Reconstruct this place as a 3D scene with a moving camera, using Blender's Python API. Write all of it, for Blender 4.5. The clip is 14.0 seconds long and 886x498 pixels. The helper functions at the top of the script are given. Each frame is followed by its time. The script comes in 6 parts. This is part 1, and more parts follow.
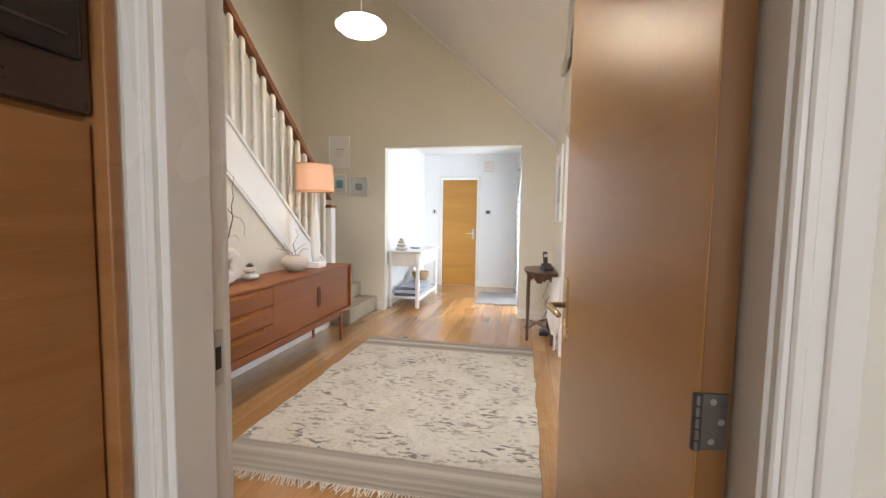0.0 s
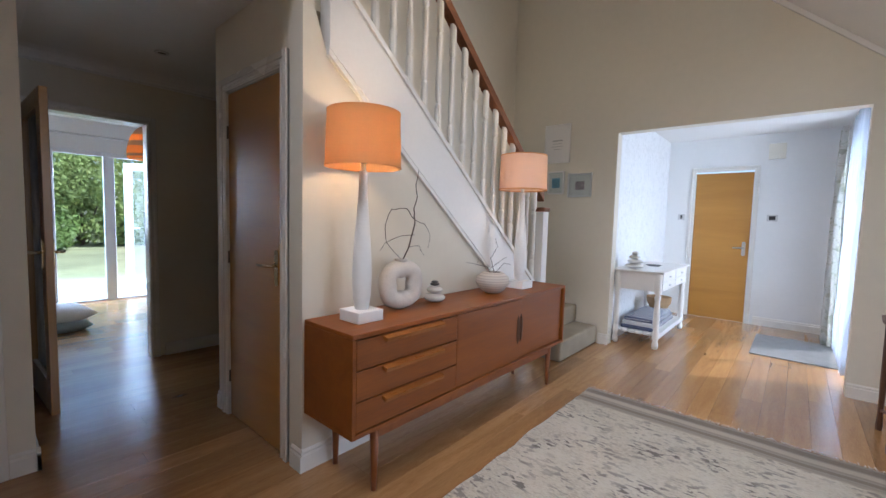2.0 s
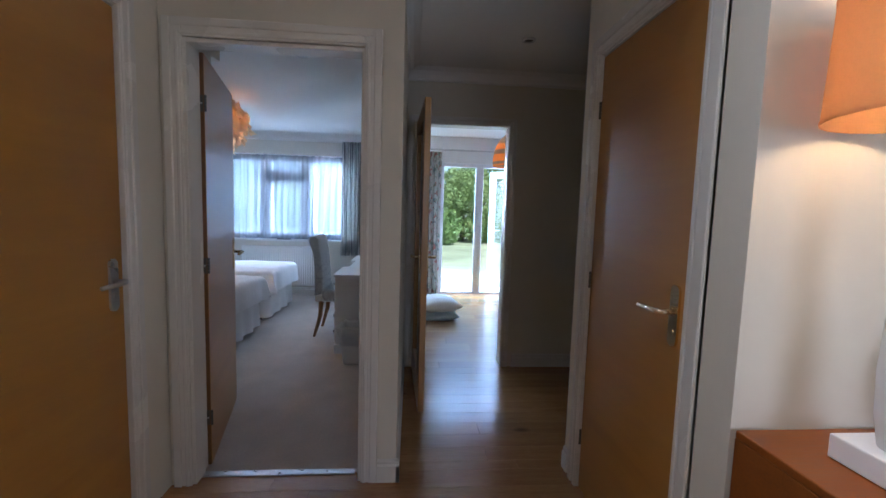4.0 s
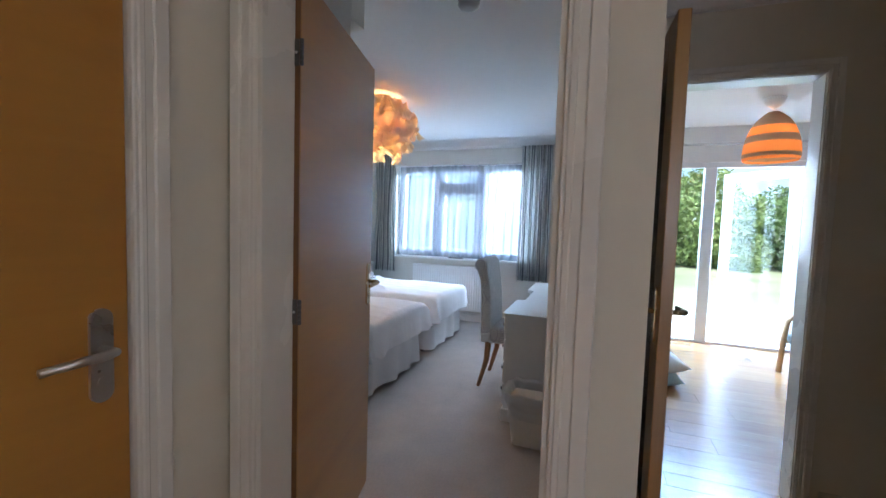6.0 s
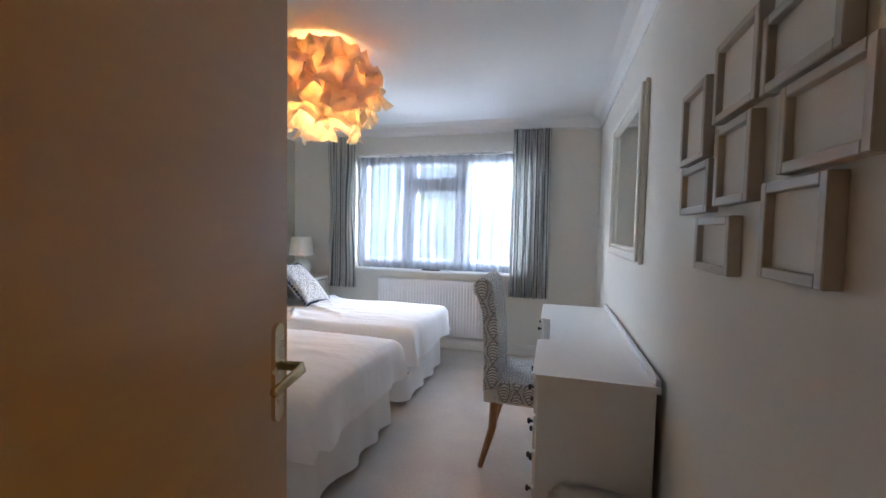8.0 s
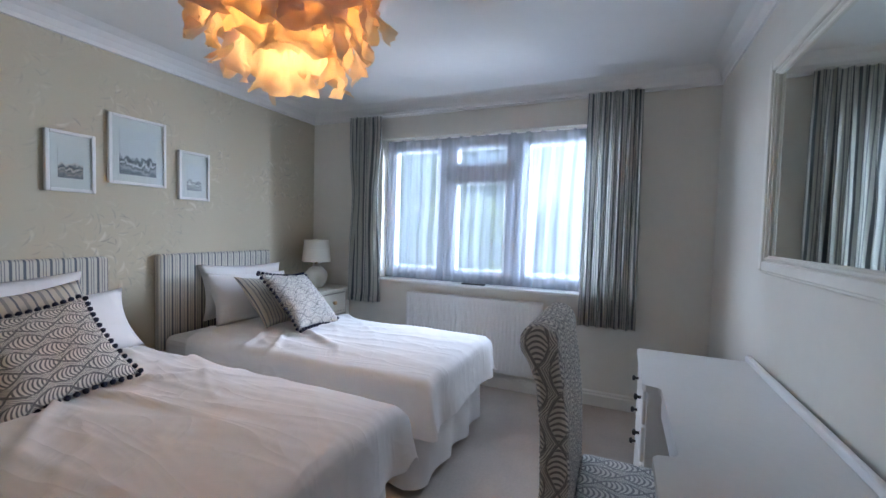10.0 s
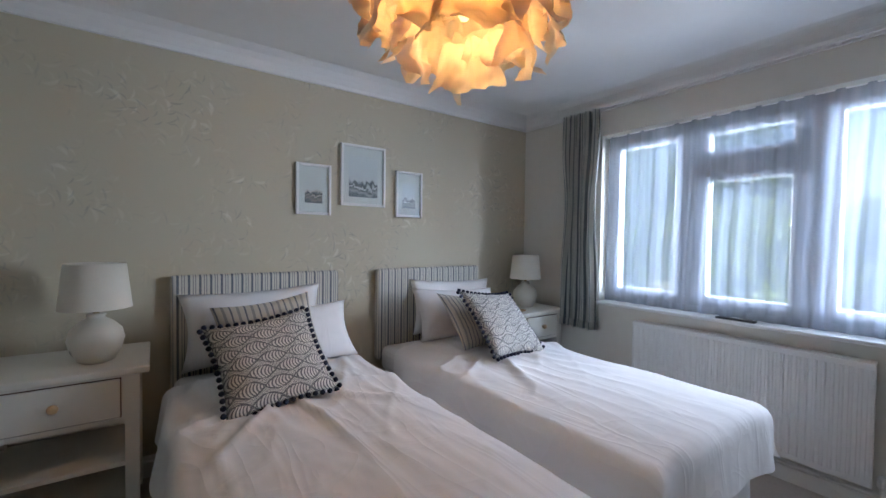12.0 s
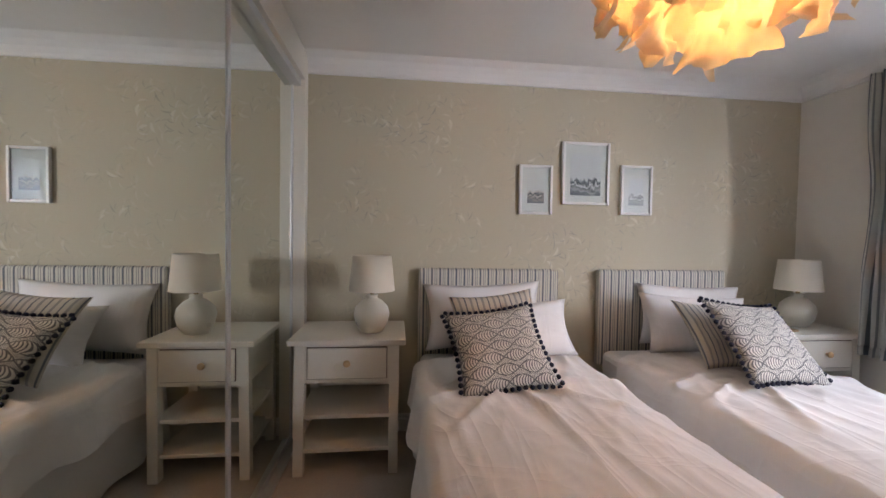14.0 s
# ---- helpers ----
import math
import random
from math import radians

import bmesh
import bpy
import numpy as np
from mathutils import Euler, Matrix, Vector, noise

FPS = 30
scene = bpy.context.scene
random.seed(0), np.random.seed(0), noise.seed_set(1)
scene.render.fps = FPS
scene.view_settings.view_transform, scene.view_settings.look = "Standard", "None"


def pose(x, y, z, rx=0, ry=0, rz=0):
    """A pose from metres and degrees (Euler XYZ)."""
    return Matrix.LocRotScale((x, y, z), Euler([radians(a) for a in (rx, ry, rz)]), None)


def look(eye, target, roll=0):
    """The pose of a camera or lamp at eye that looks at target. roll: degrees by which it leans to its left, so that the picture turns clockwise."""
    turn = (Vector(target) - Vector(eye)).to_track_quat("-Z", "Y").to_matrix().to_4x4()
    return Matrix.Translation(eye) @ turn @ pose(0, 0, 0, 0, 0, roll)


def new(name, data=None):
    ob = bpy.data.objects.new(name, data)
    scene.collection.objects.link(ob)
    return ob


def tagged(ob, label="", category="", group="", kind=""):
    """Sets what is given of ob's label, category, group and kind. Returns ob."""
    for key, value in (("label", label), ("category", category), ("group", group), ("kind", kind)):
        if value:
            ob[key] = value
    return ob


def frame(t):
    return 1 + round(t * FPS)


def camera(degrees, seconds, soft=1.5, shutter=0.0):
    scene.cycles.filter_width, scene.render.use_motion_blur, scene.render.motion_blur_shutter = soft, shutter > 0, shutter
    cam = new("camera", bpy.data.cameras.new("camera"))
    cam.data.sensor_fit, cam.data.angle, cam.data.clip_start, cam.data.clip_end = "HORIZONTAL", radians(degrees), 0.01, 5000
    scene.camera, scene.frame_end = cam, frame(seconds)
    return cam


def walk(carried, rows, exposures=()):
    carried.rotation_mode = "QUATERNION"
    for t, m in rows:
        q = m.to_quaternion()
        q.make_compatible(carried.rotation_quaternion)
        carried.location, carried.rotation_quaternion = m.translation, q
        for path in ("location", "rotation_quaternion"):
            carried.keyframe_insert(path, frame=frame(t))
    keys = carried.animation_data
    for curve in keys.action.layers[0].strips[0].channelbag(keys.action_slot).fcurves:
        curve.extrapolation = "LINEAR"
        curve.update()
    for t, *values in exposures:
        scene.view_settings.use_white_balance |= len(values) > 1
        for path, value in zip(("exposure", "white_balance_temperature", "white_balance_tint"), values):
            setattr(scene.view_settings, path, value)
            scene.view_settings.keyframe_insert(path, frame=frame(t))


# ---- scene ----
cam = camera(94.8, 14.0)
PATH = [
    (0, (0.587, 0.291, 1.252), (0.199, 2.248, 1.107), 0.97),
    (0.5, (0.486, 0.563, 1.265), (0.002, 2.498, 1.124), 1.14),
    (1, (0.421, 0.831, 1.256), (-0.275, 2.702, 1.125), 1.17),
    (1.5, (0.329, 1.040, 1.254), (-0.643, 2.783, 1.119), 1.36),
    (2, (0.172, 1.222, 1.261), (-1.134, 2.730, 1.119), 1.58),
    (2.5, (0.007, 1.334, 1.255), (-1.623, 2.481, 1.097), 1.76),
    (3, (-0.195, 1.426, 1.253), (-2.049, 2.158, 1.092), 1.94),
    (3.2, (-0.284, 1.432, 1.261), (-2.184, 2.036, 1.095), 1.91),
    (5.5, (-1.456, 1.404, 1.292), (-3.378, 0.869, 1.145), 1.78),
    (6, (-1.699, 1.282, 1.274), (-3.571, 0.590, 1.152), 1.80),
    (6.5, (-1.936, 1.155, 1.267), (-3.802, 0.445, 1.156), 1.64),
    (7, (-2.179, 0.983, 1.265), (-4.092, 0.412, 1.161), 1.29),
    (7.2, (-2.259, 0.938, 1.270), (-4.187, 0.416, 1.172), 1.15),
    (9.3, (-3.404, 0.703, 1.268), (-5.325, 0.157, 1.174), 1.62),
    (9.5, (-3.489, 0.687, 1.274), (-5.393, 0.081, 1.177), 1.62),
    (10, (-3.667, 0.660, 1.261), (-5.499, -0.138, 1.172), 1.52),
    (10.5, (-3.833, 0.599, 1.288), (-5.547, -0.428, 1.199), 1.20),
    (11, (-3.918, 0.555, 1.287), (-5.468, -0.707, 1.210), 1.03),
    (11.5, (-4.018, 0.512, 1.279), (-5.378, -0.953, 1.223), 0.94),
    (12, (-4.074, 0.500, 1.276), (-5.230, -1.131, 1.226), 0.75),
    (12.5, (-4.068, 0.492, 1.272), (-5.015, -1.268, 1.224), 0.69),
    (13, (-4.046, 0.487, 1.272), (-4.772, -1.375, 1.219), 0.68),
    (13.5, (-4.025, 0.493, 1.261), (-4.522, -1.444, 1.205), 0.92),
    (14, (-4.003, 0.499, 1.264), (-4.227, -1.487, 1.203), 0.94),
]
EXPOSURES = [(0.0, 0.65, 6300, 12), (0.5, 0.47, 6150, 12), (1.0, 0.42, 6100, 13), (1.5, 0.3, 5900, 14), (3.0, 0.0, 5050, 14), (5.5, 0.87, 5550, 14), (6.5, 0.65, 5400, 12), (7.0, 0.88, 6500, 18), (9.5, 0.2, 6100, 17), (11.0, 0.1, 6200, 18), (12.0, -0.08, 6250, 18), (12.5, 0.02, 8000, 27), (13.5, 0.2, 9200, 33), (14.0, 0.25, 7500, 27)]
walk(cam, [(t, look(eye, target, roll)) for t, eye, target, roll in PATH], EXPOSURES)

# ---- world, sun, window light and hall fill ----
world = bpy.data.worlds.new("sky")
scene.world = world
world.use_nodes = True
wn = world.node_tree.nodes
sky = wn.new("ShaderNodeTexSky")
sky.sky_type, sky.sun_disc, sky.sun_elevation, sky.sun_rotation = "NISHITA", False, radians(48), radians(60)
world.node_tree.links.new(sky.outputs[0], wn["Background"].inputs[0])
wn["Background"].inputs[1].default_value = 0.15
sun = new("sun", bpy.data.lights.new("sun", "SUN"))
sun.data.energy, sun.data.angle, sun.data.color = 5.0, radians(0.6), (1.0, 0.95, 0.87)
sun.matrix_world = look((6, 4, 10), (0, 0, 0))


def area_fill_light(eye, target, w, h, watts, color=(0.86, 0.93, 1.0), spread=180):
    ob = new("area_fill_light", bpy.data.lights.new("area_fill_light", "AREA"))
    ob.data.shape, ob.data.size, ob.data.size_y, ob.data.energy, ob.data.color = "RECTANGLE", w, h, watts, color
    ob.data.spread = radians(spread)
    ob.matrix_world = look(eye, target)
    return ob


def bulb(name, at, watts, radius, color=(1.0, 0.62, 0.28)):
    ob = new(name, bpy.data.lights.new(name, "POINT"))
    ob.data.energy, ob.data.shadow_soft_size, ob.data.color = watts, radius, color
    ob.location = at
    return ob


# daylight at the bedroom window: open sky above, and from either side
area_fill_light((-10.0, -0.4, 3.6), (-4.6, -0.7, 0.5), 4.6, 1.2, 500, (0.66, 0.83, 1.0))
area_fill_light((-7.95, 1.22, 1.6), (-4.6, -1.9, 1.2), 0.7, 1.3, 275, (0.74, 0.87, 1.0))
area_fill_light((-7.95, -2.45, 1.6), (-4.2, 1.2, 1.1), 0.7, 1.3, 255, (0.74, 0.87, 1.0))
area_fill_light((-8.0, 2.8, 3.3), (-5.0, 2.6, 0.0), 2.8, 1.8, 680, (0.52, 0.75, 1.0))       # sky over the garden doors
area_fill_light((-7.9, 4.9, 1.3), (-4.0, 1.4, 1.2), 0.8, 1.6, 200, (0.8, 0.9, 1.0))         # the same, from the side
area_fill_light((0.87, 6.55, 1.1), (-3, 6.55, 0.9), 1.1, 2.0, 76, (0.88, 0.95, 1.0))        # porch window
area_fill_light((1.4, -2.9, 1.5), (0.6, 3, 1.2), 2.4, 1.3, 36, (0.95, 0.97, 1.0))           # kitchen window
area_fill_light((4.3, 3.2, 1.9), (0.2, 3.2, 0.2), 2.6, 1.7, 58, (0.9, 0.95, 1.0))            # living room window
area_fill_light((-0.4, 0.96, 3.2), (0.5, 3.8, 0.0), 1.8, 1.0, 28, (1.0, 0.95, 0.9), 82)       # unseen hall fill lamp added above the kitchen door; no window there
bulb("lamp_bulb", (-1.4, 2.445, 1.6), 18, 0.035)
bulb("lamp_bulb", (-1.4, 3.93, 1.6), 10, 0.035)
bulb("pendant_bulb", (-0.677, 3.316, 2.68), 40, 0.1, (1.0, 0.8, 0.55))
bulb("pendant_bulb", (-4.89, -0.55, 2.04), 15, 0.05, (1.0, 0.54, 0.18))
bulb("basket_bulb", (-6.05, 2.685, 2.1), 1.8, 0.04, (1.0, 0.5, 0.18))

# ---- materials ----


def node_mat(name):
    m = bpy.data.materials.new(name)
    m.use_nodes = True
    nt = m.node_tree
    return m, nt, nt.nodes["Principled BSDF"]


def ramp(nt, fac, stops):
    r = nt.nodes.new("ShaderNodeValToRGB")
    while len(r.color_ramp.elements) < len(stops):
        r.color_ramp.elements.new(0.5)
    for e, (p, c) in zip(r.color_ramp.elements, stops):
        e.position, e.color = p, (*c, 1)
    nt.links.new(fac, r.inputs[0])
    return r.outputs[0]


def noise_tex(nt, vec, scale, detail=4.0, distort=0.0):
    n = nt.nodes.new("ShaderNodeTexNoise")
    n.inputs["Scale"].default_value, n.inputs["Detail"].default_value, n.inputs["Distortion"].default_value = scale, detail, distort
    nt.links.new(vec, n.inputs["Vector"])
    return n.outputs[0]


def coords(nt, kind="Object", scale=(1, 1, 1), rot=(0, 0, 0)):
    c = nt.nodes.new("ShaderNodeTexCoord")
    m = nt.nodes.new("ShaderNodeMapping")
    m.inputs["Scale"].default_value, m.inputs["Rotation"].default_value = scale, rot
    nt.links.new(c.outputs[kind], m.inputs[0])
    return m.outputs[0]


def bump(nt, p, height, strength, dist=0.01):
    b = nt.nodes.new("ShaderNodeBump")
    b.inputs["Strength"].default_value, b.inputs["Distance"].default_value = strength, dist
    nt.links.new(height, b.inputs["Height"])
    nt.links.new(b.outputs[0], p.inputs["Normal"])


def maths(nt, op, a, b=None):
    n = nt.nodes.new("ShaderNodeMath")
    n.operation = op
    for i, v in enumerate((a, b)):
        if v is None:
            continue
        if isinstance(v, (int, float)):
            n.inputs[i].default_value = v
        else:
            nt.links.new(v, n.inputs[i])
    return n.outputs[0]


def mix(nt, fac, a, b):
    n = nt.nodes.new("ShaderNodeMix")
    n.data_type = "RGBA"
    for s, v in ((0, fac), (6, a), (7, b)):
        if isinstance(v, tuple):
            n.inputs[s].default_value = (*v, 1)
        elif isinstance(v, (int, float)):
            n.inputs[s].default_value = v
        else:
            nt.links.new(v, n.inputs[s])
    return n.outputs[2]


def surface(name, c, var=0.08, scale=3.0, rough=0.6, metal=0.0, bump_s=0.0, bump_scale=80.0, stretch=(1, 1, 1), rand=0.0):
    """A colour with broad and fine variation, fine relief and uneven gloss."""
    m, nt, p = node_mat(name)
    v = coords(nt, "Object", stretch)
    big, fine = noise_tex(nt, v, scale, 3), noise_tex(nt, v, scale * 14, 4)
    both = maths(nt, "ADD", maths(nt, "MULTIPLY", big, 0.6), maths(nt, "MULTIPLY", fine, 0.4))
    lo, hi = tuple(max(0, x * (1 - var)) for x in c), tuple(min(1, x * (1 + var)) for x in c)
    col = ramp(nt, both, [(0.3, lo), (0.7, hi)])
    if rand:
        info = nt.nodes.new("ShaderNodeObjectInfo")
        hsv = nt.nodes.new("ShaderNodeHueSaturation")
        nt.links.new(maths(nt, "ADD", maths(nt, "MULTIPLY", info.outputs["Random"], rand), 1 - rand / 2), hsv.inputs["Value"])
        nt.links.new(col, hsv.inputs["Color"])
        col = hsv.outputs[0]
    nt.links.new(col, p.inputs["Base Color"])
    nt.links.new(ramp(nt, big, [(0.3, (rough * 0.88,) * 3), (0.7, (min(1, rough * 1.12),) * 3)]), p.inputs["Roughness"])
    p.inputs["Metallic"].default_value = metal
    if bump_s:
        bump(nt, p, noise_tex(nt, v, bump_scale, 3), bump_s, 0.004)
    return m


def wood(name, dark, light, grain=(1.2, 14, 14), rough=0.35, rand=0.0, bands=5.0, knots=False, fine_part=0.35, relief=0.06, coat=0.0):
    """Timber with grain along the axis whose grain number is low."""
    m, nt, p = node_mat(name)
    info = nt.nodes.new("ShaderNodeObjectInfo")
    c = nt.nodes.new("ShaderNodeTexCoord")
    add = nt.nodes.new("ShaderNodeVectorMath")
    add.operation = "MULTIPLY_ADD"
    nt.links.new(info.outputs["Random"], add.inputs[0])
    add.inputs[1].default_value = (37.0, 53.0, 11.0) if rand else (0, 0, 0)
    nt.links.new(c.outputs["Object"], add.inputs[2])
    mp = nt.nodes.new("ShaderNodeMapping")
    mp.inputs["Scale"].default_value = grain
    nt.links.new(add.outputs[0], mp.inputs[0])
    v = mp.outputs[0]
    big, fine = noise_tex(nt, v, bands * 0.3, 5, 1.2), noise_tex(nt, v, bands * 5, 6, 0.4)
    both = maths(nt, "ADD", maths(nt, "MULTIPLY", big, 1 - fine_part), maths(nt, "MULTIPLY", fine, fine_part))
    col = ramp(nt, both, [(0.33, dark), (0.5, tuple((a + b) / 2 for a, b in zip(dark, light))), (0.68, light)])
    if knots:
        vo = nt.nodes.new("ShaderNodeTexVoronoi")
        vo.inputs["Scale"].default_value = 1.0
        m2 = nt.nodes.new("ShaderNodeMapping")
        m2.inputs["Scale"].default_value = (3.2, 1.7, 1)
        nt.links.new(add.outputs[0], m2.inputs[0])
        nt.links.new(m2.outputs[0], vo.inputs["Vector"])
        k = ramp(nt, vo.outputs["Distance"], [(0.04, (1, 1, 1)), (0.11, (0, 0, 0))])
        col = mix(nt, maths(nt, "MULTIPLY", k, 0.7), col, tuple(x * 0.25 for x in dark))
    if rand:
        hsv = nt.nodes.new("ShaderNodeHueSaturation")
        nt.links.new(maths(nt, "ADD", maths(nt, "MULTIPLY", info.outputs["Random"], rand), 1 - rand / 2), hsv.inputs["Value"])
        nt.links.new(col, hsv.inputs["Color"])
        col = hsv.outputs[0]
    nt.links.new(col, p.inputs["Base Color"])
    nt.links.new(ramp(nt, fine, [(0.3, (rough * 0.85,) * 3), (0.7, (rough * 1.2,) * 3)]), p.inputs["Roughness"])
    p.inputs["Coat Weight"].default_value, p.inputs["Coat Roughness"].default_value = coat, 0.24
    bump(nt, p, fine, relief, 0.002)
    return m


def veneer(name, dark, light, grain):
    """Flat-sawn lacquered veneer: fine fibres, slow waves of tone, an even satin coat."""
    m, nt, p = node_mat(name)
    v = coords(nt, "Object", grain)
    fibre, wave = noise_tex(nt, v, 7, 5, 0.3), noise_tex(nt, v, 0.55, 3, 0.8)
    f = maths(nt, "ADD", maths(nt, "MULTIPLY", fibre, 0.16), maths(nt, "MULTIPLY", wave, 0.84))
    nt.links.new(ramp(nt, f, [(0.3, dark), (0.7, light)]), p.inputs["Base Color"])
    p.inputs["Roughness"].default_value = 0.36
    p.inputs["Coat Weight"].default_value, p.inputs["Coat Roughness"].default_value = 0.55, 0.3
    return m


def stripes(name, base, bars, width, kind="UV", axis=0, rough=0.9):
    """Woven ticking: bars are (from, to, colour) in parts of the repeat width."""
    m, nt, p = node_mat(name)
    c = nt.nodes.new("ShaderNodeTexCoord")
    s = nt.nodes.new("ShaderNodeSeparateXYZ")
    nt.links.new(c.outputs[kind], s.inputs[0])
    f = maths(nt, "FRACT", maths(nt, "DIVIDE", s.outputs[axis], width))
    col = base
    for a, b, tint in bars:
        inside = maths(nt, "MULTIPLY", maths(nt, "GREATER_THAN", f, a), maths(nt, "LESS_THAN", f, b))
        col = mix(nt, inside, col, tint)
    weave = noise_tex(nt, coords(nt, kind), 260, 2)
    nt.links.new(mix(nt, maths(nt, "MULTIPLY", weave, 0.3), col, (0.45, 0.45, 0.43)), p.inputs["Base Color"])
    p.inputs["Roughness"].default_value = rough
    bump(nt, p, weave, 0.25, 0.002)
    return m


def leaf_print(name, cloth, ink, cell, along=0):
    """Pointed leaf shapes in offset rows, ribbed across, on a linen cloth (UV in metres); along: the axis they run along."""
    m, nt, p = node_mat(name)
    c = nt.nodes.new("ShaderNodeTexCoord")
    s = nt.nodes.new("ShaderNodeSeparateXYZ")
    wob = nt.nodes.new("ShaderNodeVectorMath")
    wob.operation = "MULTIPLY_ADD"
    nz = nt.nodes.new("ShaderNodeTexNoise")
    nz.inputs["Scale"].default_value = 9.0
    nt.links.new(c.outputs["UV"], nz.inputs["Vector"])
    nt.links.new(nz.outputs["Color"], wob.inputs[0])
    wob.inputs[1].default_value = (cell * 0.16, cell * 0.16, 0)
    nt.links.new(c.outputs["UV"], wob.inputs[2])
    nt.links.new(wob.outputs[0], s.inputs[0])
    u, v = maths(nt, "DIVIDE", s.outputs[along], cell), maths(nt, "DIVIDE", s.outputs[1 - along], cell * 0.5)
    row = maths(nt, "FLOOR", v)
    uu = maths(nt, "ADD", u, maths(nt, "MULTIPLY", maths(nt, "MODULO", row, 2.0), 0.5))
    a = maths(nt, "MULTIPLY", maths(nt, "SUBTRACT", maths(nt, "FRACT", uu), 0.5), 2.0)
    b = maths(nt, "MULTIPLY", maths(nt, "SUBTRACT", maths(nt, "FRACT", v), 0.5), 2.0)
    lens = maths(nt, "SUBTRACT", 1.0, maths(nt, "POWER", maths(nt, "ABSOLUTE", a), 1.5))
    gap = maths(nt, "SUBTRACT", lens, maths(nt, "ABSOLUTE", b))
    inside = maths(nt, "GREATER_THAN", gap, 0.12)
    edge = maths(nt, "LESS_THAN", maths(nt, "ABSOLUTE", gap), 0.1)
    rib = maths(nt, "SINE", maths(nt, "MULTIPLY", maths(nt, "ADD", a, maths(nt, "MULTIPLY", maths(nt, "MULTIPLY", b, b), 0.35)), 27.0))
    ink_f = maths(nt, "MAXIMUM", maths(nt, "MULTIPLY", inside, maths(nt, "GREATER_THAN", rib, 0.2)), edge)
    out = maths(nt, "MULTIPLY", maths(nt, "LESS_THAN", gap, -0.1), maths(nt, "GREATER_THAN", maths(nt, "SINE", maths(nt, "MULTIPLY", gap, 30.0)), 0.3))
    ink_f = maths(nt, "MAXIMUM", ink_f, out)
    weave = noise_tex(nt, coords(nt, "UV"), 400, 2)
    nt.links.new(mix(nt, maths(nt, "MULTIPLY", ink_f, 0.85), cloth, ink), p.inputs["Base Color"])
    p.inputs["Roughness"].default_value = 0.92
    bump(nt, p, weave, 0.3, 0.002)
    return m


def glass_mat(name, tint=(1, 1, 1), rough=0.0):
    m, nt, p = node_mat(name)
    out = nt.nodes["Material Output"]
    tr, gl, mx = nt.nodes.new("ShaderNodeBsdfTransparent"), nt.nodes.new("ShaderNodeBsdfGlossy"), nt.nodes.new("ShaderNodeMixShader")
    fr = nt.nodes.new("ShaderNodeFresnel")
    fr.inputs[0].default_value = 1.45
    tr.inputs[0].default_value = (*tint, 1)
    gl.inputs["Roughness"].default_value = rough
    nt.links.new(fr.outputs[0], mx.inputs[0])
    nt.links.new(tr.outputs[0], mx.inputs[1])
    nt.links.new(gl.outputs[0], mx.inputs[2])
    nt.links.new(mx.outputs[0], out.inputs[0])
    return m


def cloth_glow(name, c, through_c, amount, rough=0.9, bump_scale=60):
    """Thin cloth or paper that lets light through."""
    m, nt, p = node_mat(name)
    out = nt.nodes["Material Output"]
    v = coords(nt)
    n1 = noise_tex(nt, v, bump_scale, 4)
    nt.links.new(ramp(nt, n1, [(0.3, tuple(x * 0.93 for x in c)), (0.7, c)]), p.inputs["Base Color"])
    p.inputs["Roughness"].default_value = rough
    bump(nt, p, n1, 0.15, 0.003)
    tl, mx = nt.nodes.new("ShaderNodeBsdfTranslucent"), nt.nodes.new("ShaderNodeMixShader")
    tl.inputs[0].default_value = (*through_c, 1)
    mx.inputs[0].default_value = amount
    nt.links.new(p.outputs[0], mx.inputs[1])
    nt.links.new(tl.outputs[0], mx.inputs[2])
    nt.links.new(mx.outputs[0], out.inputs[0])
    return m


def sheer_mat(name):
    m, nt, p = node_mat(name)
    out = nt.nodes["Material Output"]
    tr, tl, df, m1, m2 = [nt.nodes.new("ShaderNode" + k) for k in ("BsdfTransparent", "BsdfTranslucent", "BsdfDiffuse", "MixShader", "MixShader")]
    tl.inputs[0].default_value, df.inputs[0].default_value = (0.25, 0.29, 0.37, 1), (0.78, 0.80, 0.84, 1)
    m1.inputs[0].default_value = 0.45
    v = coords(nt, "UV", (1, 0.05, 1))
    nt.links.new(ramp(nt, noise_tex(nt, v, 9, 2), [(0.3, (0.43,) * 3), (0.7, (0.58,) * 3)]), m2.inputs[0])
    nt.links.new(tl.outputs[0], m1.inputs[1])
    nt.links.new(df.outputs[0], m1.inputs[2])
    nt.links.new(tr.outputs[0], m2.inputs[1])
    nt.links.new(m1.outputs[0], m2.inputs[2])
    nt.links.new(m2.outputs[0], out.inputs[0])
    return m


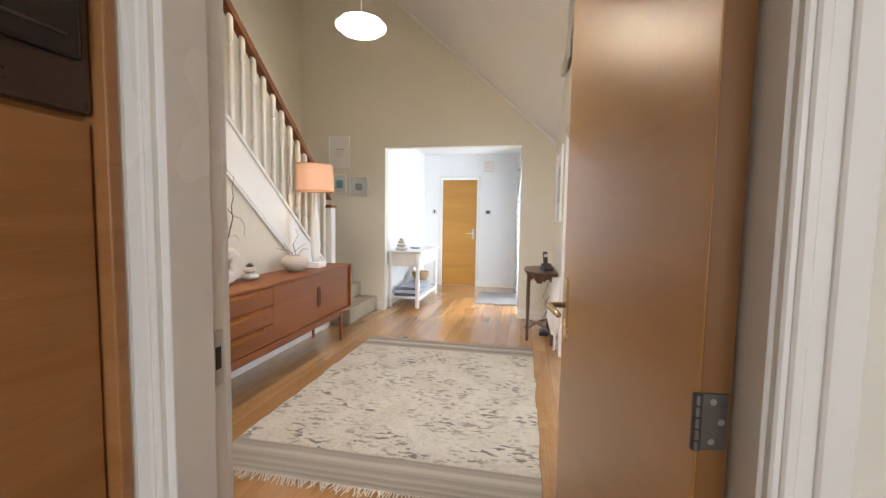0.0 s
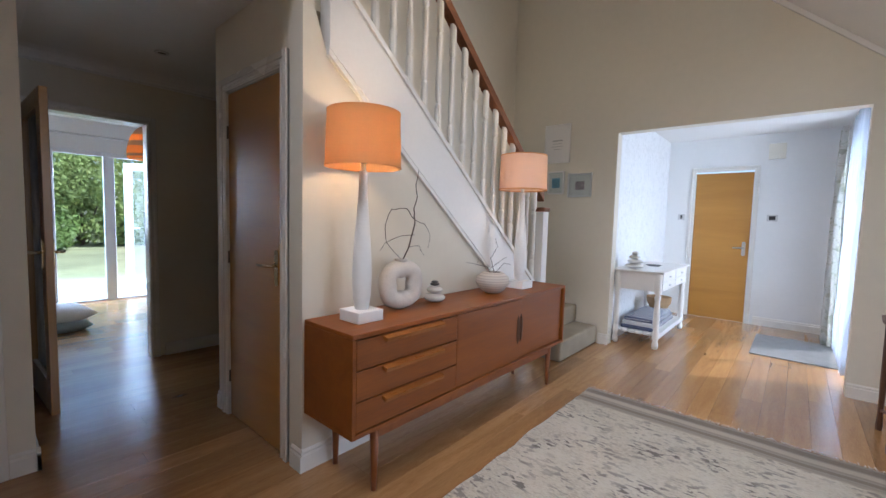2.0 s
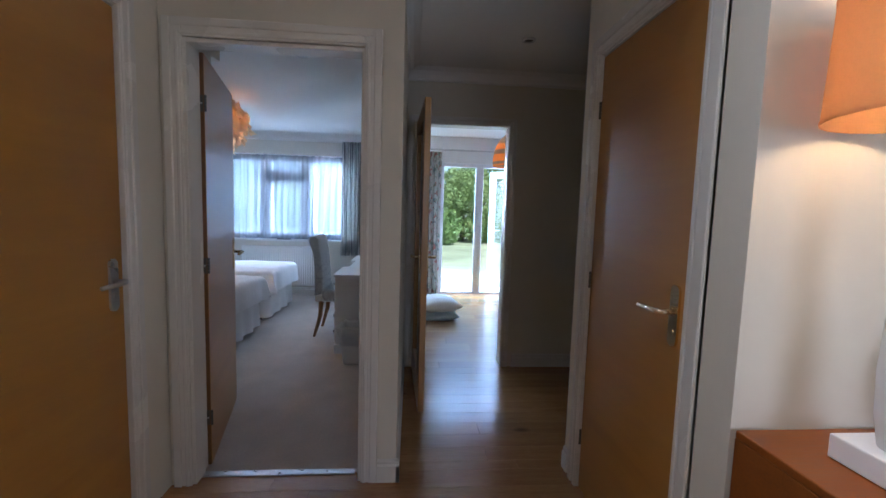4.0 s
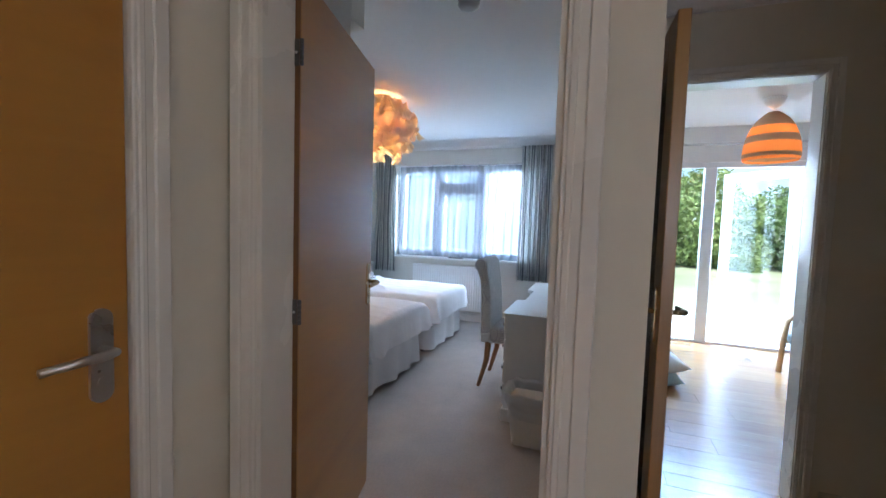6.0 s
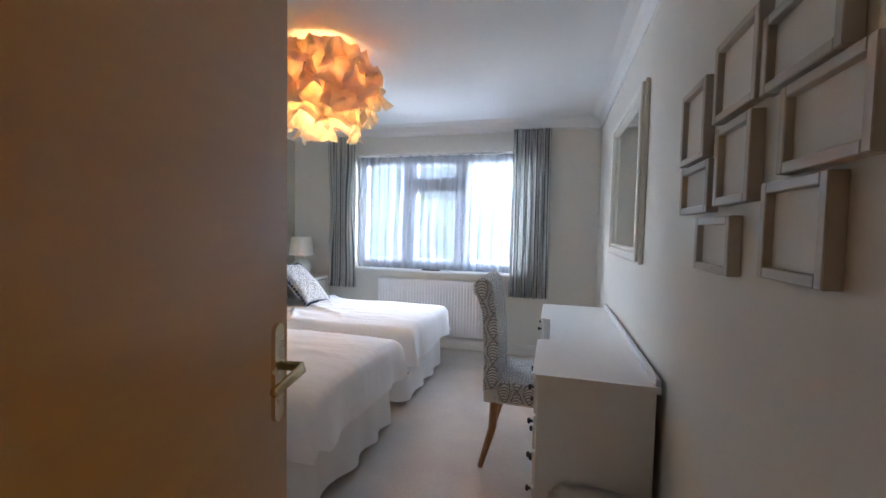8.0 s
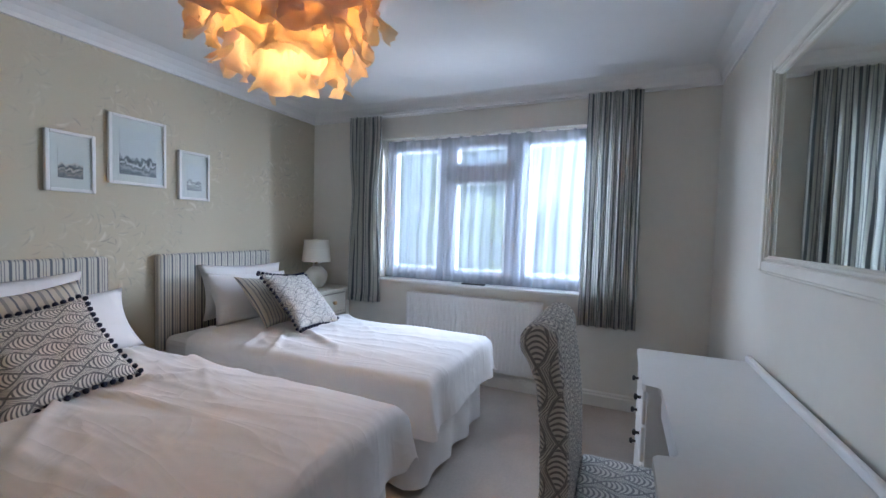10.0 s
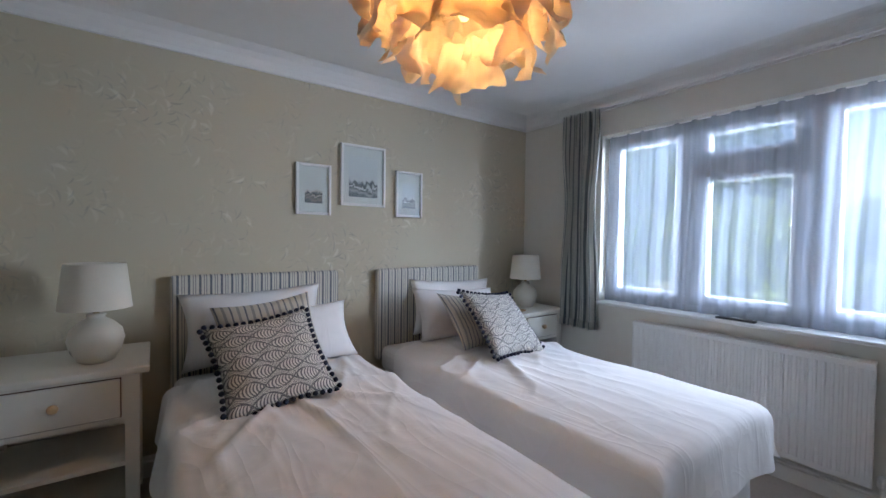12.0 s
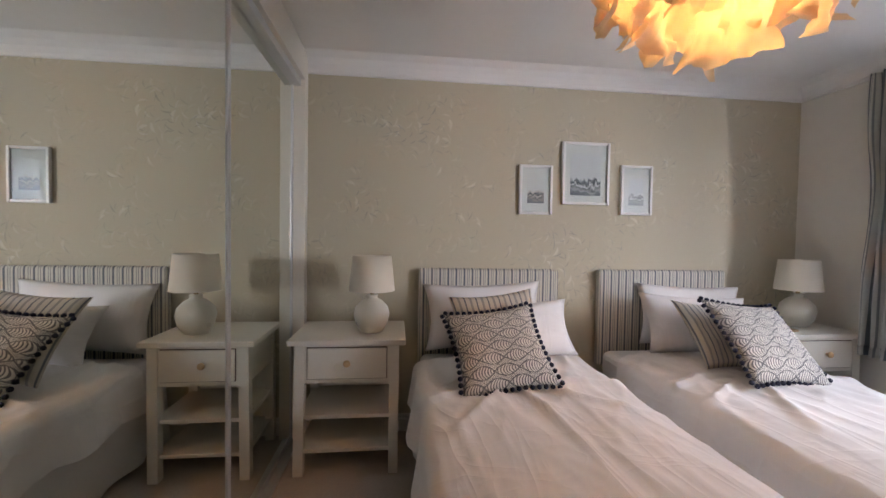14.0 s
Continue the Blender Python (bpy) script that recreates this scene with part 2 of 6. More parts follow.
def strokes(nt, scale, length, width, seed):
    """Short leaf-shaped brush strokes, one in each cell of a scattered plan in x and z, each turned its own way."""
    c = nt.nodes.new("ShaderNodeTexCoord")
    sep, comb = nt.nodes.new("ShaderNodeSeparateXYZ"), nt.nodes.new("ShaderNodeCombineXYZ")
    nt.links.new(c.outputs["Object"], sep.inputs[0])
    nt.links.new(maths(nt, "ADD", maths(nt, "MULTIPLY", sep.outputs[0], scale), seed), comb.inputs[0])
    nt.links.new(maths(nt, "ADD", maths(nt, "MULTIPLY", sep.outputs[2], scale), seed * 0.7), comb.inputs[1])
    vo = nt.nodes.new("ShaderNodeTexVoronoi")
    vo.voronoi_dimensions = "2D"
    vo.inputs["Scale"].default_value = 1.0
    nt.links.new(comb.outputs[0], vo.inputs["Vector"])
    d = nt.nodes.new("ShaderNodeVectorMath")
    d.operation = "SUBTRACT"
    nt.links.new(comb.outputs[0], d.inputs[0])
    nt.links.new(vo.outputs["Position"], d.inputs[1])
    tint, turn, q = nt.nodes.new("ShaderNodeSeparateColor"), nt.nodes.new("ShaderNodeVectorRotate"), nt.nodes.new("ShaderNodeSeparateXYZ")
    nt.links.new(vo.outputs["Color"], tint.inputs[0])
    turn.rotation_type = "Z_AXIS"
    nt.links.new(d.outputs[0], turn.inputs["Vector"])
    nt.links.new(maths(nt, "MULTIPLY", tint.outputs[0], 3.0), turn.inputs["Angle"])
    nt.links.new(turn.outputs[0], q.inputs[0])
    a = maths(nt, "DIVIDE", q.outputs[0], length)
    bend = maths(nt, "SUBTRACT", q.outputs[1], maths(nt, "MULTIPLY", maths(nt, "MULTIPLY", a, a), width * 1.4))
    b = maths(nt, "DIVIDE", bend, width)
    r2 = maths(nt, "ADD", maths(nt, "MULTIPLY", a, a), maths(nt, "ABSOLUTE", b))
    shape = ramp(nt, r2, [(0.35, (1, 1, 1)), (1.0, (0, 0, 0))])
    return maths(nt, "MULTIPLY", shape, tint.outputs[1])


def sprig_wall(name, base, pale, darker):
    """Painted wallpaper: loose drifts of small pale and grey leaf strokes."""
    m, nt, p = node_mat(name)
    v = coords(nt)
    clump = ramp(nt, noise_tex(nt, coords(nt, "Object", (1, 1, 1.3), (0, 0.5, 0)), 2.3, 3, 0.5), [(0.46, (0, 0, 0)), (0.62, (1, 1, 1))])
    broad = ramp(nt, noise_tex(nt, v, 0.8, 4), [(0.3, tuple(x * 0.94 for x in base)), (0.7, base)])
    col = broad
    for scale, long, wide, seed, tint, amount in ((10, 0.46, 0.13, 0.0, pale, 0.45), (14, 0.5, 0.11, 7.3, pale, 0.35), (12, 0.52, 0.09, 3.1, darker, 0.55), (18, 0.5, 0.11, 11.9, darker, 0.5)):
        f = maths(nt, "MULTIPLY", maths(nt, "MULTIPLY", strokes(nt, scale, long, wide, seed), clump), amount)
        col = mix(nt, f, col, tint)
    nt.links.new(col, p.inputs["Base Color"])
    p.inputs["Roughness"].default_value = 0.75
    bump(nt, p, noise_tex(nt, v, 120, 3), 0.08, 0.003)
    return m


def creased(name, c):
    """Washed cotton: soft crossing wrinkles over a fine weave."""
    m, nt, p = node_mat(name)
    v = coords(nt)
    nt.links.new(ramp(nt, noise_tex(nt, v, 4, 4), [(0.3, tuple(x * 0.96 for x in c)), (0.7, c)]), p.inputs["Base Color"])
    p.inputs["Roughness"].default_value = 0.85
    folds = 0.0
    for k, (sc, st, rot) in enumerate(((2.6, (2.4, 0.6, 1), 0.3), (3.6, (0.9, 1.5, 1), -0.5))):
        n = noise_tex(nt, coords(nt, "Object", st, (0, 0, rot)), sc, 2, 0.9)
        ridge = maths(nt, "POWER", maths(nt, "SUBTRACT", 1.0, maths(nt, "ABSOLUTE", maths(nt, "MULTIPLY", maths(nt, "SUBTRACT", n, 0.5), 2.6))), 5.0)
        folds = maths(nt, "ADD", folds, maths(nt, "MULTIPLY", ridge, (1.0, 0.5)[k]))
    bump(nt, p, folds, 0.11, 0.02)
    return m


def rug_mat(name):
    """Faded flat weave: cream field with worn dark flecks along zigzags, grey-beige bands at both ends."""
    m, nt, p = node_mat(name)
    v = coords(nt)
    fine = noise_tex(nt, coords(nt, "Object", (1, 2.5, 1)), 60, 4)
    tone = noise_tex(nt, v, 3.5, 4)
    field = ramp(nt, maths(nt, "ADD", maths(nt, "MULTIPLY", fine, 0.6), maths(nt, "MULTIPLY", tone, 0.4)), [(0.32, (0.62, 0.56, 0.45)), (0.5, (0.84, 0.79, 0.68)), (0.7, (0.93, 0.89, 0.80))])
    s = nt.nodes.new("ShaderNodeSeparateXYZ")
    nt.links.new(v, s.inputs[0])
    zig = maths(nt, "ABSOLUTE", maths(nt, "SUBTRACT", maths(nt, "FRACT", maths(nt, "ADD", maths(nt, "MULTIPLY", s.outputs[1], 2.2), maths(nt, "PINGPONG", maths(nt, "MULTIPLY", s.outputs[0], 1.6), 0.5))), 0.5))
    near = ramp(nt, zig, [(0.02, (1, 1, 1)), (0.16, (0.22, 0.22, 0.22)), (0.4, (0.12, 0.12, 0.12))])
    dash = ramp(nt, noise_tex(nt, coords(nt, "Object", (1, 2.3, 1)), 17, 5, 0.5), [(0.53, (0, 0, 0)), (0.58, (1, 1, 1))])
    patch = ramp(nt, noise_tex(nt, v, 5, 3), [(0.42, (0.1, 0.1, 0.1)), (0.6, (1, 1, 1))])
    f = maths(nt, "MULTIPLY", maths(nt, "MULTIPLY", dash, patch), maths(nt, "ADD", near, 0.5))
    col = mix(nt, maths(nt, "MINIMUM", f, 0.85), field, (0.22, 0.19, 0.165))
    far = ramp(nt, maths(nt, "ABSOLUTE", s.outputs[1]), [(0.885, (0, 0, 0)), (0.90, (1, 1, 1))])
    lines = nt.nodes.new("ShaderNodeTexNoise")
    lines.noise_dimensions = "1D"
    lines.inputs["Scale"].default_value, lines.inputs["Detail"].default_value = 13.0, 3.0
    nt.links.new(maths(nt, "ADD", s.outputs[1], maths(nt, "MULTIPLY", tone, 0.02)), lines.inputs["W"])
    band = ramp(nt, lines.outputs[0], [(0.36, (0.34, 0.285, 0.225)), (0.5, (0.52, 0.46, 0.375)), (0.62, (0.72, 0.66, 0.56))])
    band = mix(nt, maths(nt, "MULTIPLY", fine, 0.25), band, (0.8, 0.75, 0.66))
    nt.links.new(mix(nt, far, col, band), p.inputs["Base Color"])
    p.inputs["Roughness"].default_value = 0.95
    bump(nt, p, fine, 0.6, 0.006)
    return m


def branch_wall(name):
    """White paper with fine upright branches and small leaves."""
    m, nt, p = node_mat(name)
    w = noise_tex(nt, coords(nt, "Object", (3.2, 3.2, 0.9)), 5.5, 4, 1.6)
    lines = ramp(nt, w, [(0.47, (0, 0, 0)), (0.5, (1, 1, 1)), (0.53, (0, 0, 0))])
    spots = ramp(nt, noise_tex(nt, coords(nt), 34, 2), [(0.62, (0, 0, 0)), (0.67, (1, 1, 1))])
    f = maths(nt, "MINIMUM", maths(nt, "ADD", maths(nt, "MULTIPLY", lines, 0.4), maths(nt, "MULTIPLY", spots, 0.35)), 1.0)
    nt.links.new(mix(nt, f, (0.84, 0.85, 0.86), (0.42, 0.44, 0.43)), p.inputs["Base Color"])
    p.inputs["Roughness"].default_value = 0.8
    return m


def sketch(name, sky_c, mid, low, seed):
    """A small seascape print: pale sky over dark and light bands of water."""
    m, nt, p = node_mat(name)
    c = nt.nodes.new("ShaderNodeTexCoord")
    s = nt.nodes.new("ShaderNodeSeparateXYZ")
    nt.links.new(c.outputs["Generated"], s.inputs[0])
    n = noise_tex(nt, coords(nt, "Generated", (1.3 + 0.4 * seed, 1, 1.1)), 2.6 + 0.5 * seed, 6, 0.3)
    h = maths(nt, "ADD", s.outputs[2], maths(nt, "MULTIPLY", maths(nt, "SUBTRACT", n, 0.5), 0.55))
    nt.links.new(ramp(nt, h, [(0.06, tuple(x * 0.8 for x in mid)), (0.13, low), (0.2, tuple(x * 0.5 for x in mid)), (0.25, tuple(min(1, x * 1.7) for x in low)), (0.31, tuple(x * 0.3 for x in mid)), (0.37, mid), (0.42, tuple(min(1, x * 1.6) for x in low)), (0.47, sky_c), (0.95, tuple(min(1, x * 1.08) for x in sky_c))]), p.inputs["Base Color"])
    p.inputs["Roughness"].default_value = 0.4
    return m


def bloom(name, base, tints, scale):
    """Curtain cloth with scattered printed blooms and leaves."""
    m, nt, p = node_mat(name)
    v = coords(nt, "UV")
    col = base
    for i, t in enumerate(tints):
        n = noise_tex(nt, coords(nt, "UV", (1, 1, 1), (0, 0, 0.7 * i)), scale * (1 + 0.35 * i), 3, 0.6)
        col = mix(nt, ramp(nt, n, [(0.58, (0, 0, 0)), (0.63, (0.9, 0.9, 0.9))]), col, t)
    nt.links.new(col, p.inputs["Base Color"])
    p.inputs["Roughness"].default_value = 0.9
    return m


M = dict(
    wall=surface("wall_cream", (0.74, 0.70, 0.60), 0.03, 1.2, 0.8, bump_s=0.06, bump_scale=140),
    wall_bed=surface("wall_pale", (0.74, 0.71, 0.64), 0.03, 1.2, 0.8, bump_s=0.06, bump_scale=140),
    wall_white=surface("wall_white", (0.82, 0.82, 0.81), 0.02, 1.2, 0.75, bump_s=0.05, bump_scale=140),
    ceiling=surface("ceiling_white", (0.82, 0.81, 0.79), 0.02, 1.0, 0.9, bump_s=0.05, bump_scale=110),
    paint=surface("gloss_paint", (0.8, 0.78, 0.73), 0.03, 2.0, 0.26, bump_s=0.03, bump_scale=40),
    white=surface("white_paint", (0.83, 0.82, 0.8), 0.03, 3.0, 0.4, bump_s=0.03, bump_scale=60),
    cream=surface("cream_furniture", (0.78, 0.75, 0.67), 0.03, 3.0, 0.45, bump_s=0.03, bump_scale=60),
    oak=veneer("oak_veneer", (0.37, 0.175, 0.042), (0.53, 0.28, 0.078), (16, 16, 0.7)),
    oak_h=veneer("oak_veneer_level", (0.40, 0.18, 0.028), (0.54, 0.262, 0.046), (0.7, 7, 7)),
    dark_edge=veneer("oak_edge_dark", (0.15, 0.062, 0.014), (0.22, 0.095, 0.022), (16, 16, 0.7)),
    plank=wood("oak_plank", (0.33, 0.165, 0.06), (0.50, 0.275, 0.11), (9, 0.8, 9), 0.2, rand=0.36, knots=True, fine_part=0.45, coat=0.6),
    teak=wood("teak", (0.19, 0.050, 0.005), (0.285, 0.084, 0.008), (12, 0.8, 12), 0.42, bands=3.0, fine_part=0.5),
    teak_end=wood("teak_end", (0.19, 0.056, 0.014), (0.29, 0.095, 0.026), (0.9, 12, 12), 0.34, bands=3.0),
    dark_wood=wood("carved_dark_wood", (0.05, 0.022, 0.012), (0.14, 0.065, 0.035), (9, 9, 1), 0.35),
    rail_wood=wood("handrail_wood", (0.13, 0.05, 0.022), (0.26, 0.11, 0.05), (9, 0.9, 9), 0.35),
    leg_wood=wood("chair_leg_wood", (0.27, 0.115, 0.036), (0.43, 0.20, 0.07), (9, 9, 1), 0.35),
    birch=wood("birch_ply", (0.5, 0.32, 0.16), (0.68, 0.47, 0.27), (2, 9, 9), 0.4),
    carpet=surface("bedroom_carpet", (0.55, 0.48, 0.42), 0.12, 5, 0.97, bump_s=0.8, bump_scale=420),
    stair_carpet=surface("stair_carpet", (0.36, 0.31, 0.23), 0.15, 6, 0.97, bump_s=0.8, bump_scale=380),
    mat_grey=surface("door_mat_grey", (0.24, 0.235, 0.23), 0.15, 9, 0.97, bump_s=0.8, bump_scale=380),
    rug=rug_mat("kilim"),
    fringe=surface("rug_fringe", (0.66, 0.6, 0.5), 0.1, 20, 0.95),
    brass=surface("worn_brass", (0.75, 0.62, 0.4), 0.08, 20, 0.25, 1.0),
    hinge=surface("dull_hinge_steel", (0.15, 0.14, 0.13), 0.1, 20, 0.4, 0.85),
    carpet_grey=surface("living_carpet", (0.42, 0.40, 0.37), 0.12, 6, 0.97, bump_s=0.8, bump_scale=380),
    steel=surface("brushed_steel", (0.6, 0.6, 0.6), 0.06, 25, 0.3, 1.0),
    alu=surface("white_aluminium", (0.72, 0.74, 0.74), 0.04, 20, 0.35, 0.6),
    black=surface("black_plastic", (0.02, 0.02, 0.022), 0.1, 8, 0.35),
    oven=surface("oven_front", (0.03, 0.028, 0.028), 0.1, 8, 0.2),
    bronze=surface("oven_trim", (0.10, 0.08, 0.07), 0.1, 8, 0.3, 0.6),
    cabinet=wood("cabinet_wood", (0.30, 0.13, 0.04), (0.40, 0.19, 0.07), (3, 0.6, 9), 0.35),
    linen=creased("white_bed_linen", (0.86, 0.84, 0.83)),
    valance=surface("white_valance", (0.76, 0.75, 0.74), 0.03, 4, 0.9, bump_s=0.12, bump_scale=300),
    pillow=creased("white_pillow", (0.81, 0.785, 0.77)),
    ticking=stripes("ticking_headboard", (0.66, 0.62, 0.53), [(0.1, 0.32, (0.10, 0.115, 0.14)), (0.58, 0.66, (0.2, 0.21, 0.22)), (0.80, 0.88, (0.2, 0.21, 0.22))], 0.052),
    curtain=stripes("striped_curtain", (0.9, 0.89, 0.84), [(0.08, 0.3, (0.19, 0.215, 0.23)), (0.50, 0.58, (0.36, 0.38, 0.38)), (0.74, 0.82, (0.36, 0.38, 0.38))], 0.09),
    stripe_cushion=stripes("striped_cushion", (0.62, 0.56, 0.46), [(0.1, 0.22, (0.12, 0.13, 0.16)), (0.55, 0.75, (0.32, 0.3, 0.28))], 0.06),
    leaf=leaf_print("leaf_print", (0.74, 0.70, 0.63), (0.07, 0.07, 0.085), 0.115),
    leaf_chair=leaf_print("leaf_print_chair", (0.78, 0.76, 0.72), (0.17, 0.17, 0.18), 0.13, 1),
    navy=surface("navy_pompom", (0.015, 0.018, 0.04), 0.3, 60, 0.95),
    shade=cloth_glow("amber_shade", (0.5, 0.26, 0.11), (0.85, 0.34, 0.08), 0.22, bump_scale=200),
    shade_pink=cloth_glow("pink_shade", (0.74, 0.55, 0.43), (0.85, 0.5, 0.3), 0.25, bump_scale=200),
    shade_white=surface("cream_shade", (0.8, 0.75, 0.64), 0.03, 8, 0.85, bump_s=0.1, bump_scale=200),
    tissue=cloth_glow("tissue_paper", (0.88, 0.82, 0.70), (1.0, 0.68, 0.34), 0.42, bump_scale=26),
    ceramic=surface("cream_ceramic", (0.74, 0.7, 0.6), 0.03, 4, 0.3),
    stone=surface("rough_stone", (0.66, 0.62, 0.57), 0.12, 9, 0.9, bump_s=0.9, bump_scale=38),
    pebble=surface("painted_pebble", (0.62, 0.6, 0.56), 0.1, 14, 0.7, bump_s=0.2, bump_scale=60),
    slate=surface("dark_pebble", (0.12, 0.12, 0.12), 0.2, 14, 0.6),
    bowl=stripes("combed_bowl", (0.6, 0.53, 0.47), [(0.0, 0.3, (0.42, 0.36, 0.31))], 0.017, "Object", 2),
    twig=surface("twig", (0.07, 0.05, 0.04), 0.3, 30, 0.9),
    glass=glass_mat("clear_glass", (0.95, 0.98, 0.97)),
    sheer=sheer_mat("sheer_voile"),
    upvc=surface("white_upvc", (0.8, 0.82, 0.85), 0.02, 3, 0.3),
    headwall=sprig_wall("sprig_wallpaper", (0.58, 0.52, 0.39), (0.84, 0.80, 0.70), (0.30, 0.29, 0.26)),
    branch=branch_wall("branch_wallpaper"),
    blue_stripe=stripes("navy_stripe", (0.7, 0.72, 0.75), [(0.0, 0.55, (0.03, 0.05, 0.14))], 0.055, "Object", 1),
    art1=sketch("sea_print_a", (0.73, 0.72, 0.71), (0.24, 0.25, 0.27), (0.42, 0.36, 0.32), 0.0),
    art2=sketch("sea_print_b", (0.70, 0.70, 0.71), (0.2, 0.22, 0.25), (0.45, 0.44, 0.45), 1.0),
    art3=sketch("sea_print_c", (0.72, 0.73, 0.75), (0.42, 0.43, 0.45), (0.6, 0.58, 0.58), 2.0),
    taupe=surface("taupe_lacquer", (0.50, 0.44, 0.36), 0.05, 6, 0.45),
    mount=surface("picture_mount", (0.8, 0.79, 0.77), 0.01, 2, 0.7),
    aqua=surface("aqua_print", (0.2, 0.42, 0.58), 0.4, 14, 0.6),
    rose=surface("rose_print", (0.42, 0.35, 0.38), 0.5, 20, 0.6),
    grey_print=surface("grey_lettering", (0.5, 0.5, 0.5), 0.02, 4, 0.7),
    grass=surface("lawn", (0.40, 0.42, 0.24), 0.35, 0.7, 0.95, bump_s=0.6, bump_scale=60),
    paving=surface("patio_stone", (0.55, 0.51, 0.45), 0.15, 2, 0.9, bump_s=0.3, bump_scale=30),
    bark=surface("bark", (0.12, 0.085, 0.06), 0.3, 9, 0.95, bump_s=0.8, bump_scale=30),
    leaves=surface("hedge_leaves", (0.15, 0.23, 0.06), 0.4, 4, 0.6),
    leaves_b=surface("tree_leaves", (0.24, 0.31, 0.09), 0.4, 4, 0.6),
    basket=surface("woven_basket", (0.42, 0.28, 0.15), 0.25, 60, 0.85, bump_s=0.6, bump_scale=160),
    straw=cloth_glow("grey_straw", (0.34, 0.28, 0.20), (0.4, 0.25, 0.12), 0.1, bump_scale=120),
    # the fronts' teak made lighter: the pulls' highlight is put into the colour
    teak_highlit=wood("teak_highlit", (0.24, 0.078, 0.012), (0.37, 0.13, 0.025), (9, 0.9, 9), 0.3),
    amber=cloth_glow("amber_weave", (0.62, 0.26, 0.08), (1.0, 0.4, 0.1), 0.4, bump_scale=120),
    bloom=bloom("blossom_curtain", (0.62, 0.6, 0.55), [(0.25, 0.32, 0.3), (0.45, 0.16, 0.13), (0.3, 0.3, 0.22)], 9),
    bloom_pale=bloom("leafy_curtain", (0.75, 0.73, 0.68), [(0.45, 0.45, 0.36), (0.6, 0.57, 0.48)], 12),
    blue_cloth=surface("pale_blue_cloth", (0.42, 0.52, 0.58), 0.06, 6, 0.95, bump_s=0.2, bump_scale=300),
    lime=surface("lime_print", (0.5, 0.52, 0.12), 0.2, 14, 0.6),
    dusty_rose=surface("dusty_rose_wool", (0.36, 0.17, 0.17), 0.2, 30, 0.95, bump_s=0.5, bump_scale=200),
    teal=surface("dark_teal_velvet", (0.025, 0.075, 0.085), 0.2, 6, 0.8),
    bag=cloth_glow("bin_liner", (0.8, 0.8, 0.8), (0.75, 0.75, 0.75), 0.4, 0.4, 20),
)
mm, nt_, p_ = node_mat("mirror_silver")
p_.inputs["Base Color"].default_value, p_.inputs["Metallic"].default_value, p_.inputs["Roughness"].default_value = (0.86, 0.9, 0.86, 1), 1.0, 0.01
M["mirror"] = mm


def glow_mat(name, color, power):
    m, nt, p = node_mat(name)
    p.inputs["Emission Color"].default_value, p.inputs["Emission Strength"].default_value = (*color, 1), power
    return m


M["lamp_glow"] = glow_mat("lit_diffuser", (1.0, 0.95, 0.85), 3.5)
M["bulb_glow"] = glow_mat("lit_bulb", (1.0, 0.6, 0.2), 3.0)

# ---- builders ----


def mesh_of(bm, name, material, smooth=False):
    me = bpy.data.meshes.new(name)
    bm.normal_update()
    bm.to_mesh(me)
    bm.free()
    for m in material if isinstance(material, (list, tuple)) else [material]:
        me.materials.append(m)
    if smooth:
        me.shade_smooth()
    return me


def part(name, bm, material, parent=None, label="", smooth=False, at=None):
    """Links a bmesh as one mesh object, under a thing or under a part."""
    ob = new(name, mesh_of(bm, name, material, smooth))
    if parent:
        ob.parent = parent
    if at is not None:
        ob.matrix_basis = at
    return tagged(ob, label)


def thing(name, m, label, category, group=""):
    ob = new(name)
    ob.empty_display_size = 0.1
    ob.matrix_basis = m
    return tagged(ob, label, category, group)


def structure(name, bm, material, smooth=False):
    return tagged(part(name, bm, material, smooth=smooth), kind="structure")


def box(x0, y0, z0, x1, y1, z1, bev=0.0, bm=None, seg=2):
    bm = bm or bmesh.new()
    own = bmesh.ops.create_cube(bm, size=1, matrix=Matrix.Translation(((x0 + x1) / 2, (y0 + y1) / 2, (z0 + z1) / 2)) @ Matrix.Diagonal((abs(x1 - x0), abs(y1 - y0), abs(z1 - z0), 1)))
    if bev:
        edges = list({e for v in own["verts"] for e in v.link_edges})
        bmesh.ops.bevel(bm, geom=edges, offset=bev, segments=seg, affect="EDGES", profile=0.5)
    return bm


def lathe(profile, n=28, at=(0, 0, 0), bm=None, caps=True):
    bm = bm or bmesh.new()
    rings = [[bm.verts.new((at[0] + r * math.cos(2 * math.pi * i / n), at[1] + r * math.sin(2 * math.pi * i / n), at[2] + z)) for i in range(n)] for r, z in profile]
    for a, b in zip(rings, rings[1:]):
        for i in range(n):
            bm.faces.new((a[i], a[(i + 1) % n], b[(i + 1) % n], b[i]))
    if caps:
        bm.faces.new(rings[0][::-1])
        bm.faces.new(rings[-1])
    return bm


